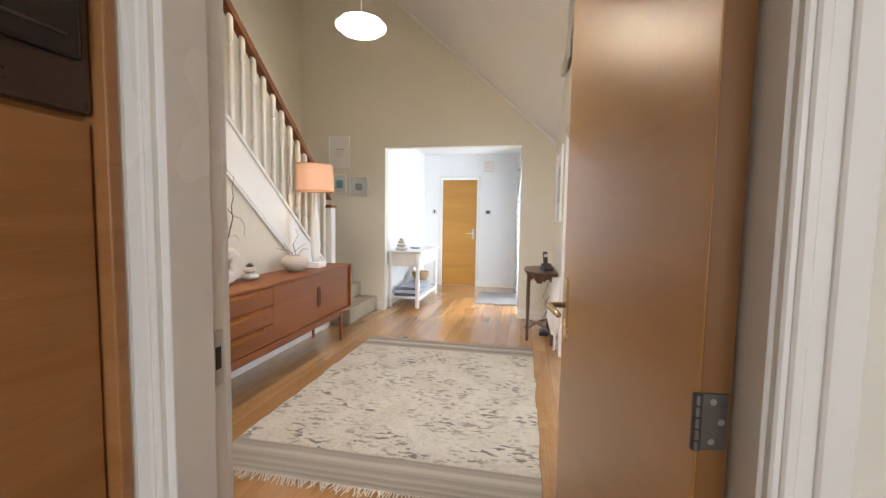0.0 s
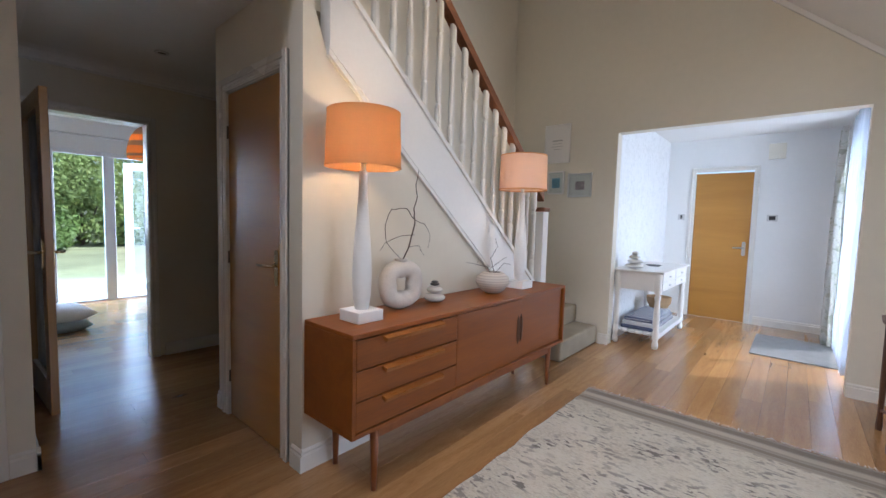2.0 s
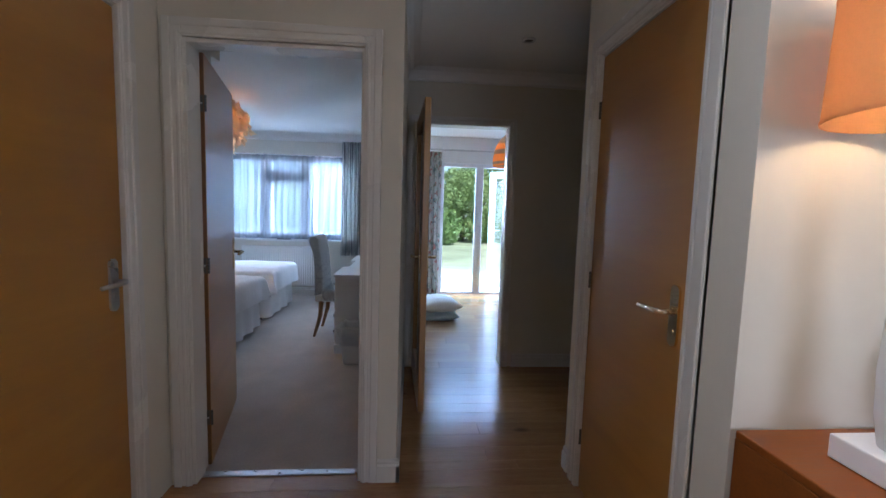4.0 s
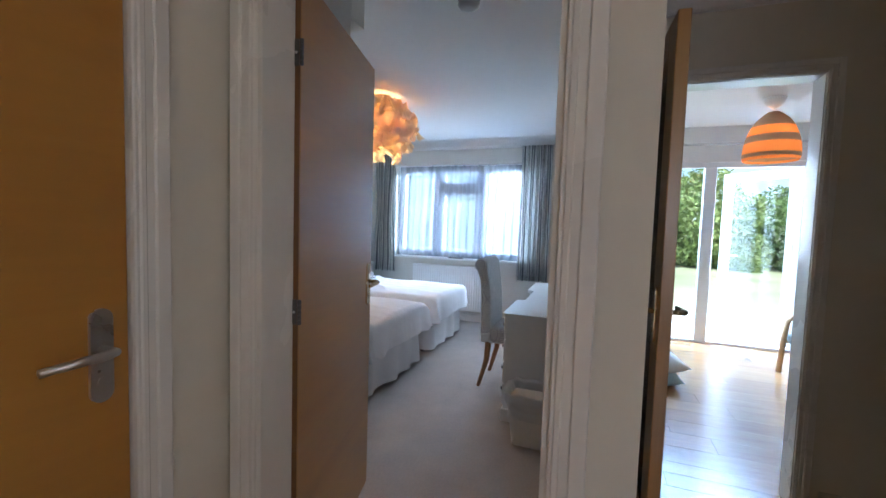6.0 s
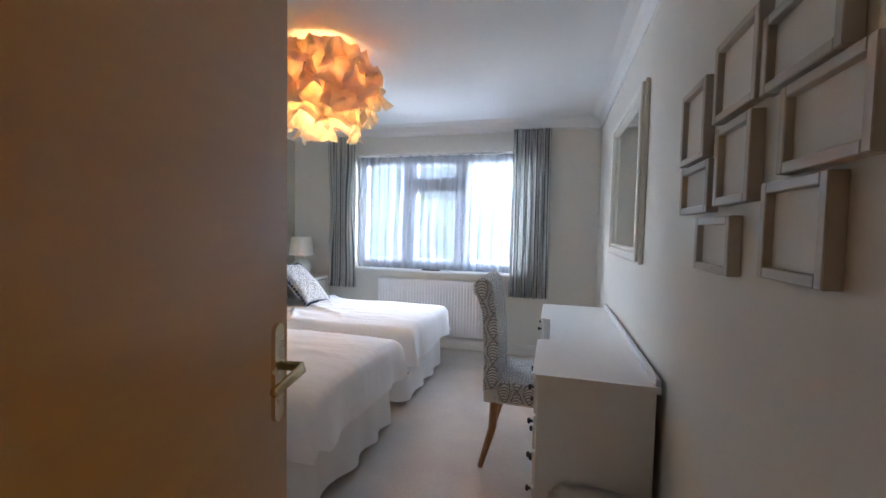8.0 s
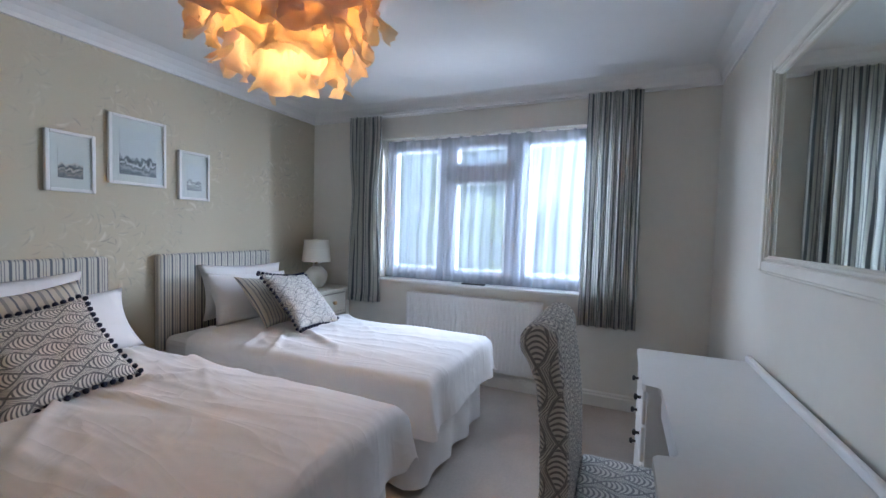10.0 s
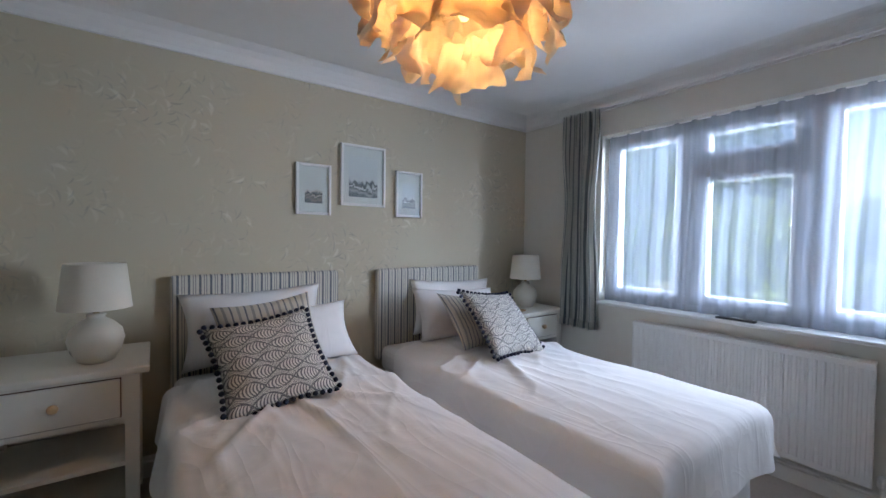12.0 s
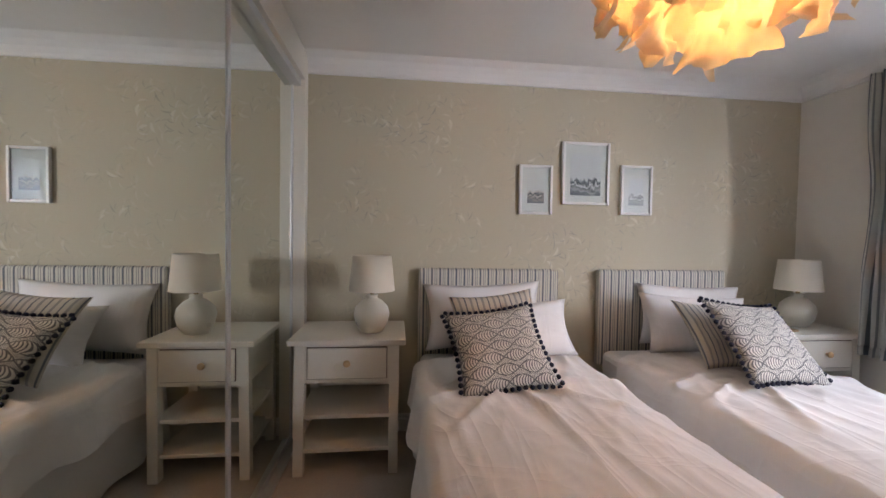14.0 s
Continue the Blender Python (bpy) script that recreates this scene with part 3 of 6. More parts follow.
def tube(points, radii, n=8, bm=None):
    """A round bar along points, with a radius at each."""
    bm = bm or bmesh.new()
    pts = [Vector(p) for p in points]
    radii = radii if isinstance(radii, (list, tuple)) else [radii] * len(pts)
    rings = []
    for i, p in enumerate(pts):
        d = (pts[min(i + 1, len(pts) - 1)] - pts[max(i - 1, 0)]).normalized()
        side = d.cross(Vector((0.13, 0.27, 1)) if abs(d.z) < 0.9 else Vector((1, 0.2, 0))).normalized()
        up = side.cross(d)
        rings.append([bm.verts.new(p + radii[i] * (math.cos(2 * math.pi * k / n) * side + math.sin(2 * math.pi * k / n) * up)) for k in range(n)])
    for a, b in zip(rings, rings[1:]):
        for k in range(n):
            bm.faces.new((a[k], a[(k + 1) % n], b[(k + 1) % n], b[k]))
    bm.faces.new(rings[0][::-1])
    bm.faces.new(rings[-1])
    return bm


def prism(poly, axis, a, b, bm=None):
    """A polygon drawn in the two other axes, drawn out along axis from a to b."""
    bm = bm or bmesh.new()

    def place(p, w):
        return (w, p[0], p[1]) if axis == "x" else (p[0], w, p[1]) if axis == "y" else (p[0], p[1], w)
    lo, hi = [bm.verts.new(place(p, a)) for p in poly], [bm.verts.new(place(p, b)) for p in poly]
    k = len(poly)
    bm.faces.new(lo)
    bm.faces.new(hi[::-1])
    for i in range(k):
        bm.faces.new((lo[i], hi[i], hi[(i + 1) % k], lo[(i + 1) % k]))
    bmesh.ops.recalc_face_normals(bm, faces=bm.faces)
    return bm


def sheet(f, nu, nv, w=1.0, h=1.0, thick=0.0, closed=False):
    """A grid bent by f(u, v), with a UV map in metres; with thickness if asked."""
    bm = bmesh.new()
    uv = bm.loops.layers.uv.new("UVMap")
    vs = [[bm.verts.new(f(i / nu, j / nv)) for j in range(nv + 1)] for i in range(nu + 1)]
    for i in range(nu):
        for j in range(nv):
            fa = bm.faces.new((vs[i][j], vs[i + 1][j], vs[i + 1][j + 1], vs[i][j + 1]))
            for lp, (a, b) in zip(fa.loops, ((i, j), (i + 1, j), (i + 1, j + 1), (i, j + 1))):
                lp[uv].uv = (a / nu * w, b / nv * h)
    if thick:
        bmesh.ops.solidify(bm, geom=bm.faces, thickness=thick)
    return bm


def uv_box(bm, sx=1.0):
    """UV in metres by the face's main direction."""
    uv = bm.loops.layers.uv.verify()
    for fa in bm.faces:
        n = [abs(c) for c in fa.normal]
        a, b = ((1, 2), (0, 2), (0, 1))[n.index(max(n))]
        for lp in fa.loops:
            lp[uv].uv = (lp.vert.co[a], lp.vert.co[b])
    return bm


def wall_with(name, axis, face, back, a0, a1, z0, z1, holes, material):
    """A wall slab square to axis from face to back, along the other axis from a0 to a1, with openings (from, to, low, high)."""
    bm = bmesh.new()
    cuts = sorted({a0, a1, *[h[0] for h in holes], *[h[1] for h in holes]})
    for s, e in zip(cuts, cuts[1:]):
        mid, spans, z = (s + e) / 2, [], z0
        for h in sorted((h for h in holes if h[0] < mid < h[1]), key=lambda h: h[2]):
            spans.append((z, h[2]))
            z = h[3]
        spans.append((z, z1))
        for lo, hi in spans:
            if hi - lo > 0.002:
                box(face, s, lo, back, e, hi, bm=bm) if axis == "x" else box(s, face, lo, e, back, hi, bm=bm)
    bmesh.ops.remove_doubles(bm, verts=bm.verts, dist=0.0005)
    return structure(name, bm, material)


def moulded(axis, pts, a, b, name, material):
    """A strip of trim with profile pts drawn along axis."""
    return structure(name, prism(pts, axis, a, b), material)


def skirting(name, axis, face, sign, a, b, h=0.11, d=0.016):
    p = [(face, 0.0), (face + sign * d, 0.0), (face + sign * d, h * 0.72), (face + sign * d * 0.6, h * 0.8), (face + sign * d * 0.7, h * 0.9), (face + sign * d * 0.25, h), (face, h)]
    return moulded(axis, p, a, b, name, M["paint"])


def coving(name, axis, face, sign, a, b, z, s=0.1):
    p = [(face, z), (face + sign * s, z)] + [(face + sign * s * (1 - math.sin(t)) * 0.9 + sign * s * 0.06, z - s * 1.15 * (1 - math.cos(t)) * 0.92 - 0.006) for t in (0.2, 0.6, 1.0, 1.35)] + [(face + sign * 0.012, z - s * 1.12), (face, z - s * 1.15)]
    return moulded(axis, p, a, b, name, M["ceiling"])


def architrave(name, axis, face, sign, a, b, top, w=0.075, d=0.02, sides=(-1, 1)):
    """Stepped trim on three sides of an opening from a to b (clear edges), standing proud of face."""
    bm = bmesh.new()
    wall_face = face
    for k, (off, ww, dd) in enumerate(((0, w, d * 0.65), (w * 0.12, w * 0.2, d * 0.9), (w * 0.55, w * 0.45, d))):
        face = wall_face - sign * (0.004 - 0.0015 * k)
        dd += 0.004 - 0.0015 * k
        for s, edge in ((-1, a), (1, b)):
            if s not in sides:
                continue
            e0, e1 = sorted((edge + s * off, edge + s * (off + ww)))
            box(face, e0, 0, face + sign * dd, e1, top + off + ww, 0.003, bm, 1) if axis == "x" else box(e0, face, 0, e1, face + sign * dd, top + off + ww, 0.003, bm, 1)
        e0, e1 = a - off, b + off
        box(face, e0, top + off, face + sign * dd, e1, top + off + ww, 0.003, bm, 1) if axis == "x" else box(e0, face, top + off, e1, face + sign * dd, top + off + ww, 0.003, bm, 1)
    return structure(name, bm, M["paint"])


def lining(name, axis, f0, f1, a, b, top, t=0.03, stop=None):
    """The door lining inside an opening; stop: from and to of the stop bead across the wall."""
    bm = bmesh.new()
    runs = [(f0, f1, t)] + ([(stop[0], stop[1], t + 0.014)] if stop else [])
    for g0, g1, tt in runs:
        for e0, e1, z0, z1 in ((a - 0.002, a + tt, 0, top), (b - tt, b + 0.002, 0, top), (a + tt, b - tt, top - tt, top + 0.002)):
            box(g0, e0, z0, g1, e1, z1, 0.002, bm, 1) if axis == "x" else box(e0, g0, z0, e1, g1, z1, 0.002, bm, 1)
    return structure(name, bm, M["paint"])


def lever(parent, x, y, z, out, way, tint="brass"):
    """A lever handle on a long back plate: out is +1 or -1 along y, way the lever's direction along x."""
    h = part("door_handle", prism([(x + 0.021 * math.cos(radians(a)), z + (0.062 if a < 180 else -0.088) + 0.021 * math.sin(radians(a))) for a in list(range(0, 181, 20)) + list(range(180, 361, 20))], "y", y, y + out * 0.008), M[tint], parent, "polished lever handle on long plate")
    part("lever", tube([(x, y + out * 0.006, z), (x, y + out * 0.05, z), (x + way * 0.02, y + out * 0.056, z), (x + way * 0.12, y + out * 0.05, z - 0.004)], [0.009, 0.009, 0.01, 0.008], 10), M[tint], h, smooth=True)
    part("turn", lathe([(0.006, 0), (0.009, 0.004), (0.009, 0.01)], 12), M[tint], h, at=Matrix.Translation((x, y, z - 0.065)) @ pose(0, 0, 0, -90 * out))
    return h


def oak_door(name, m, w, h, label, hand=1, glazed=False, hinges=True, tint="brass"):
    """A flush oak leaf hinged at its origin, running along +x, 40 mm thick along y; hand: lever faces on both sides."""
    ob = thing(name, m, label, "door")
    if glazed:
        bm = bmesh.new()
        s = 0.11
        for b in ((0, 0, s, h), (w - s, 0, w, h), (s, 0, w - s, 0.2), (s, h - s, w - s, h)):
            box(b[0], -0.02, b[1], b[2], 0.02, b[3], 0.003, bm, 1)
        part("leaf", bm, M["oak"], ob)
        part("pane", box(s, -0.004, 0.2, w - s, 0.004, h - s), M["glass"], ob, "clear glass pane").visible_shadow = False
    else:
        bm = box(0, -0.02, 0.006, w, 0.02, h, 0.003)
        part("leaf", bm, M["oak_h"], ob)
        # hinge-side edge in a darker oak than the faces
        part("edge_lipping", box(-0.0015, -0.0185, 0.008, 0.001, 0.0185, h - 0.002), M["dark_edge"], ob, "dark oak edge strip")
    for out in (-1, 1):
        lever(ob, w - 0.055, out * 0.02, 1.0, out, -1, tint)
    if hinges:
        for z in (0.25, 1.0, 1.75):
            bm = box(-0.0035, -0.015, z - 0.0375, 0.0, 0.018, z + 0.0375, 0.001, seg=1)
            for k in range(5):
                lathe([(0.0045, -0.0071), (0.006, -0.006), (0.006, 0.006), (0.0045, 0.0071)], 10, (-0.004, hand * 0.024, z - 0.03 + 0.015 * k), bm)
            hg = part("hinge", bm, M["hinge"], ob, "dull steel butt hinge")
            for dz in (-0.026, 0.0, 0.026):
                part("screw", lathe([(0.0045, 0), (0.004, 0.0008)], 10), M["steel"], hg, at=Matrix.Translation((-0.0035, 0.004 if dz else -0.007, z + dz)) @ pose(0, 0, 0, 0, -90))
    return ob


# ---- the setting ----
W = M["wall"]
BZ, CZ = 2.37, 2.40          # ceilings of bedroom and passage
# hall walls
wall_with("wall_kitchen", "y", 0.93, 0.80, -0.45, 1.07, 0, 4.6, [(0.03, 0.888, -0.01, 2.03)], W)
wall_with("wall_far", "y", 5.55, 5.67, -2.62, 1.07, 0, 4.6, [(-1.262, 0.53, -0.01, 2.19)], W)
wall_with("wall_living", "x", 0.95, 1.10, 0.93, 5.55, 0, 4.6, [(2.35, 4.12, -0.01, 2.0)], W)
wall_with("wall_return", "x", -0.45, -0.33, 0.36, 0.80, 0, 4.6, [], W)
wall_with("wall_upper", "x", -1.6, -1.72, 0.36, 2.245, CZ + 0.004, 4.6, [], W)
wall_with("wall_upper_south", "y", 0.36, 0.24, -1.72, -0.33, 2.45, 4.6, [], W)
wall_with("wall_stair_outer", "x", -2.5, -2.62, 2.365, 5.55, 0, 4.6, [], W)
wall_with("wall_landing", "y", 2.245, 2.365, -2.62, -1.72, CZ + 0.16, 4.6, [], W)
# wall under the stair flight, its top cut to the slope of the string
structure("wall_under_stair", prism([(2.245, 0), (4.62, 0), (4.62, 0.36), (2.37, 2.06), (2.245, 2.06)], "x", -1.60, -1.69), W)
structure("wall_corner_pier", prism([(2.245, 2.06), (2.37, 2.06), (2.245, CZ)], "x", -1.60, -1.69), W)
wall_with("wall_closet", "y", 2.245, 2.365, -2.62, -1.69, 0, CZ, [(-2.475, -1.775, -0.01, 2.0)], W)
# vaulted ceiling over the hall
bm = bmesh.new()
tri = [(0.99, 5.55, 2.18), (-1.54, 5.55, 4.444), (0.99, 1.80, 4.444)]
lo, hi = [bm.verts.new(p) for p in tri], [bm.verts.new((p[0], p[1], p[2] + 0.12)) for p in tri]
bm.faces.new(lo)
bm.faces.new(hi[::-1])
for i in range(3):
    bm.faces.new((lo[i], hi[i], hi[(i + 1) % 3], lo[(i + 1) % 3]))
bmesh.ops.recalc_face_normals(bm, faces=bm.faces)
structure("ceiling_slope", bm, M["ceiling"])
structure("ceiling_flat", box(-2.62, 0.24, 4.444, 1.07, 5.67, 4.56), M["ceiling"])
structure("slope_bead", prism([(0.949, 2.212), (-1.50, 4.405), (-1.50, 4.36), (0.949, 2.165)], "y", 5.53, 5.549), M["ceiling"])
# south side of the passage, with an oak door
wall_with("wall_passage_south", "y", 0.36, 0.24, -2.66, -0.33, 0, 2.45, [(-2.30, -1.50, -0.01, 2.0)], W)
# passage to the garden room
wall_with("wall_bedroom_door", "x", -2.53, -2.66, 0.24, 1.382, 0, CZ, [(0.435, 1.235, -0.01, 2.0)], W)
wall_with("wall_passage_inner", "y", 1.382, 1.235, -6.85, -2.66, 0, CZ, [], W)
wall_with("wall_garden_room", "x", -3.985, -4.1, 1.382, 5.6, 0, 2.5, [(1.44, 2.215, -0.01, 2.0)], W)
wall_with("wall_passage_north", "y", 3.4, 3.52, -4.1, -2.5, 0, CZ, [], W)
wall_with("wall_passage_east", "x", -2.62, -2.5, 2.365, 3.4, 0, CZ, [], W)
structure("ceiling_passage", box(-4.1, 0.24, CZ, -2.62, 3.52, CZ + 0.16), M["ceiling"])
structure("ceiling_passage_front", box(-2.62, 0.24, CZ, -1.72, 2.365, CZ + 0.16), M["ceiling"])
structure("ceiling_passage_edge", box(-1.72, 0.24, CZ, -1.6, 2.245, CZ + 0.003), M["ceiling"])
coving("coving_passage", "y", -3.985, 1, 1.382, 3.4, CZ, 0.08)
coving("coving_pillar", "x", 1.382, 1, -3.905, -2.53, CZ, 0.08)
coving("coving_pillar_front", "y", -2.53, 1, 0.36, 1.382, CZ, 0.08)
# garden room
wall_with("wall_garden_glazed", "x", -7.05, -7.2, 1.382, 5.6, 0, 2.45, [(1.86, 3.40, -0.01, 2.06)], M["wall_white"])
wall_with("wall_garden_inner", "y", 5.6, 5.72, -7.2, -3.985, 0, 2.45, [], M["wall_white"])
structure("ceiling_garden_room", box(-7.2, 1.235, 2.45, -4.1, 5.72, 2.55), M["ceiling"])
# bedroom
wall_with("wall_headboards", "y", -2.13, -2.25, -6.97, -2.54, 0, 2.5, [], M["headwall"])
wall_with("wall_window", "x", -6.85, -7.10, -2.13, 1.235, 0, 2.5, [(-1.345, 0.62, 0.82, 2.07)], M["wall_bed"])
wall_with("wall_desk", "y", 1.235, 1.228, -6.85, -2.66, 0, BZ, [], M["wall_bed"])
wall_with("wall_bed_back", "x", -2.663, -2.54, -2.13, 0.24, 0, BZ, [], M["wall_bed"])
structure("ceiling_bedroom", box(-6.97, -2.25, BZ, -2.53, 1.235, BZ + 0.1), M["ceiling"])
coving("coving_headboards", "x", -2.13, 1, -6.85, -3.42, BZ, 0.1)
coving("coving_window", "y", -6.85, 1, -2.13, 1.228, BZ, 0.1)
coving("coving_desk", "x", 1.228, -1, -6.85, -2.66, BZ, 0.1)
skirting("skirting_window", "y", -6.85, 1, -2.13, 1.228)
skirting("skirting_headboards", "x", -2.13, 1, -6.85, -3.42)
skirting("skirting_desk", "x", 1.228, -1, -6.85, -2.66)
# porch
wall_with("wall_porch_left", "x", -1.30, -1.42, 5.67, 7.92, 0, 2.6, [], M["branch"])
wall_with("wall_porch_back", "y", 7.92, 8.04, -1.42, 1.1, 0, 2.6, [(-0.965, -0.275, -0.01, 2.04)], M["wall_white"])
wall_with("wall_porch_window", "x", 0.66, 0.81, 5.67, 7.92, 0, 2.6, [(5.9, 7.2, 0.06, 2.15)], M["wall_white"])
structure("ceiling_porch", box(-1.42, 5.67, 2.47, 0.97, 8.04, 2.6), M["ceiling"])
# kitchen behind the start, and the living room behind the glazed doors
wall_with("wall_kitchen_left", "x", -0.66, -0.78, -3.0, 0.80, 0, 2.5, [], W)
wall_with("wall_kitchen_right", "x", 3.4, 3.52, -3.0, 0.80, 0, 2.5, [], W)
wall_with("wall_kitchen_back", "y", -3.0, -3.12, -0.78, 3.52, 0, 2.5, [(0.2, 2.6, 0.9, 2.2)], W)
wall_with("wall_kitchen_side", "y", 0.80, 0.93, 1.07, 4.5, 0, 2.5, [], W)
wall_with("wall_kitchen_inner", "y", 0.801, 0.92, -0.78, -0.45, 0, 2.5, [], W)
structure("ceiling_kitchen", box(-0.78, -3.12, 2.5, 3.52, 0.80, 2.6), M["ceiling"])
wall_with("wall_living_back", "x", 4.4, 4.52, 0.93, 5.7, 0, 2.5, [(1.8, 4.6, 0.5, 2.3)], M["wall_white"])
wall_with("wall_living_end", "y", 5.7, 5.82, 1.1, 4.52, 0, 2.5, [], M["wall_white"])
structure("ceiling_living", box(1.07, 0.80, 2.5, 4.52, 5.82, 2.6), M["ceiling"])
# floors under the boards
structure("floor", box(-7.2, -3.12, -0.12, 4.52, 8.04, -0.016), M["rail_wood"])
structure("floor_carpet", box(-6.85, -2.13, -0.016, -2.60, 1.235, 0.0), M["carpet"])
structure("floor_kitchen", box(-0.66, -3.0, -0.016, 3.4, 0.86, 0.0), M["plank"])
structure("floor_living", box(1.19, 0.93, -0.016, 4.4, 5.7, 0.0), M["carpet_grey"])
structure("threshold", box(-2.62, 0.46, 0, -2.58, 1.18, 0.006, 0.002), M["steel"])
# skirtings in hall and passage
skirting("skirting_sideboard", "y", -1.60, 1, 2.245, 4.55)
skirting("skirting_far_left", "x", 5.55, -1, -1.36, -1.262)
skirting("skirting_far_right", "x", 5.55, -1, 0.53, 0.95)
skirting("skirting_right", "y", 0.95, -1, 4.2, 5.55)
skirting("skirting_closet_a", "x", 2.245, -1, -2.62, -2.56)
skirting("skirting_closet_b", "x", 2.245, -1, -1.69, -1.584)
skirting("skirting_garden_wall", "y", -3.985, 1, 2.30, 3.4)
skirting("skirting_pillar", "x", 1.382, 1, -3.90, -2.514)
skirting("skirting_pillar_front", "y", -2.53, 1, 1.292, 1.398)
skirting("skirting_porch", "x", 7.92, -1, -0.20, 0.66)
skirting("skirting_porch_left", "y", -1.30, 1, 5.67, 7.92)
# door trims
architrave("architrave_kitchen", "y", 0.80, -1, 0.06, 0.863, 2.0)
architrave("architrave_kitchen_hall", "y", 0.93, 1, 0.06, 0.863, 2.0)
lining("lining_kitchen", "y", 0.80, 0.93, 0.03, 0.888, 2.03, 0.03)
structure("stop_bead", box(0.058, 0.80, 0, 0.074, 0.885, 2.0, 0.002), M["paint"])
architrave("architrave_closet", "y", 2.245, -1, -2.455, -1.795, 1.985)
lining("lining_closet", "y", 2.245, 2.365, -2.475, -1.775, 2.0, 0.02)
architrave("architrave_bedroom", "x", -2.53, 1, 0.455, 1.215, 1.985)
architrave("architrave_bedroom_in", "x", -2.66, -1, 0.455, 1.165, 1.985, 0.06, sides=(-1,))
lining("lining_bedroom", "x", -2.66, -2.53, 0.435, 1.235, 2.0, 0.02, (-2.615, -2.53))
architrave("architrave_garden", "x", -3.985, 1, 1.455, 2.20, 1.985, 0.06)
lining("lining_garden", "x", -4.1, -3.985, 1.44, 2.215, 2.0, 0.018)
architrave("architrave_south", "y", 0.36, 1, -2.28, -1.52, 1.985)
lining("lining_south", "y", 0.24, 0.36, -2.30, -1.50, 2.0, 0.02)
architrave("architrave_porch", "y", 7.92, -1, -0.945, -0.295, 2.02, 0.06)
architrave("architrave_living", "x", 0.95, -1, 2.35, 4.12, 2.0, 0.07)
lining("lining_living", "x", 0.95, 1.10, 2.35, 4.12, 2.0, 0.012)

# doors
kitchen_door = oak_door("door_kitchen", pose(0.833, 0.855, 0, 0, 0, 97.5), 0.765, 1.985, "oak door standing open with brass lever handle", 1)
oak_door("door_closet", pose(-2.452, 2.27, 0, 0, 0, 0), 0.655, 1.975, "closed flush oak door with brass lever handle", -1)
bedroom_door = oak_door("door_bedroom", pose(-2.668, 0.452, 0, 0, 0, 193.8), 0.735, 1.975, "pale oak bedroom door standing open", -1)
oak_door("door_garden", pose(-3.955, 1.475, 0, 0, 0, 3.0), 0.76, 1.975, "glazed oak door standing open", 1, True)
oak_door("door_south", pose(-1.525, 0.335, 0, 0, 0, 180), 0.75, 1.975, "closed oak door with steel lever handle", 1, tint="steel")
oak_door("door_porch", pose(-0.943, 7.95, 0, 0, 0, 0), 0.645, 2.0, "closed oak front lobby door with lever handle", 1, tint="steel")
# sliding door to the living room, pushed back behind the wall
ob = thing("door_living", pose(1.14, 3.55, 0), "oak framed sliding door with tall glass pane, pushed half open", "door")
L, s = 1.0, 0.13
bm = bmesh.new()
for b in ((0, 0.0, s, 2.03), (L - s, 0.0, L, 2.03), (s, 0.0, L - s, 0.28), (s, 1.9, L - s, 2.03)):
    box(-0.02, b[0], b[1], 0.02, b[2], b[3], 0.003, bm, 1)
part("frame", bm, M["oak"], ob)
part("pane", box(-0.004, s, 0.28, 0.004, L - s, 1.9), M["glass"], ob, "clear glass pane").visible_shadow = False
# upright black strip just behind the pane
part("seal", box(0.006, 0.36, 0.28, 0.016, 0.46, 1.9), M["black"], ob, "dark strip behind the glass")
part("top_track", box(-0.03, -1.15, 2.035, 0.03, 1.0, 2.07, 0.003), M["black"], ob, "black sliding track")

# strike plate on the kitchen lining
plate = thing("strike_plate", pose(0.0605, 0.905, 1.0), "small steel strike plate on white door lining", "strike plate")
part("plate", box(-0.0005, -0.012, -0.05, 0.002, 0.014, 0.05, 0.001), M["steel"], plate)
part("latch_hole", box(0.002, -0.005, -0.02, 0.0026, 0.008, 0.02), M["black"], plate)

# ---- staircase ----
stairs = thing("staircase", pose(0, 0, 0), "white painted staircase with wooden handrail and beige carpet", "staircase")
SL = 0.82


def z_up(y):
    return 2.02 - SL * (y - 2.88)


part("step", box(-2.5, 4.66, 0, -1.37, 5.548, 0.19, 0.02), M["stair_carpet"], stairs, "beige carpeted bottom step")
part("step", box(-2.5, 4.66, 0.19, -1.60, 5.548, 0.38, 0.02), M["stair_carpet"], stairs, "beige carpeted step")
for i in range(10):
    y1 = 4.66 - 0.232 * i
    part("step", box(-2.5, max(y1 - 0.25, 2.366), 0.38 + 0.19 * i - 0.02, -1.69, y1, 0.57 + 0.19 * i, 0.012), M["stair_carpet"], stairs)
part("string_board", prism([(2.37, z_up(2.37) - 0.37), (4.6, z_up(4.6) - 0.36), (4.6, z_up(4.6)), (2.37, z_up(2.37))], "x", -1.57, -1.655), M["white"], stairs, "glossy white stair string")
part("string_cap", prism([(2.37, z_up(2.37) - 0.004), (4.6, z_up(4.6) - 0.004), (4.6, z_up(4.6) + 0.03), (2.37, z_up(2.37) + 0.03)], "x", -1.555, -1.67), M["white"], stairs)
part("string_bead", prism([(2.37, z_up(2.37) - 0.40), (4.58, z_up(4.58) - 0.385), (4.58, z_up(4.58) - 0.355), (2.37, z_up(2.37) - 0.37)], "x", -1.575, -1.60), M["white"], stairs)
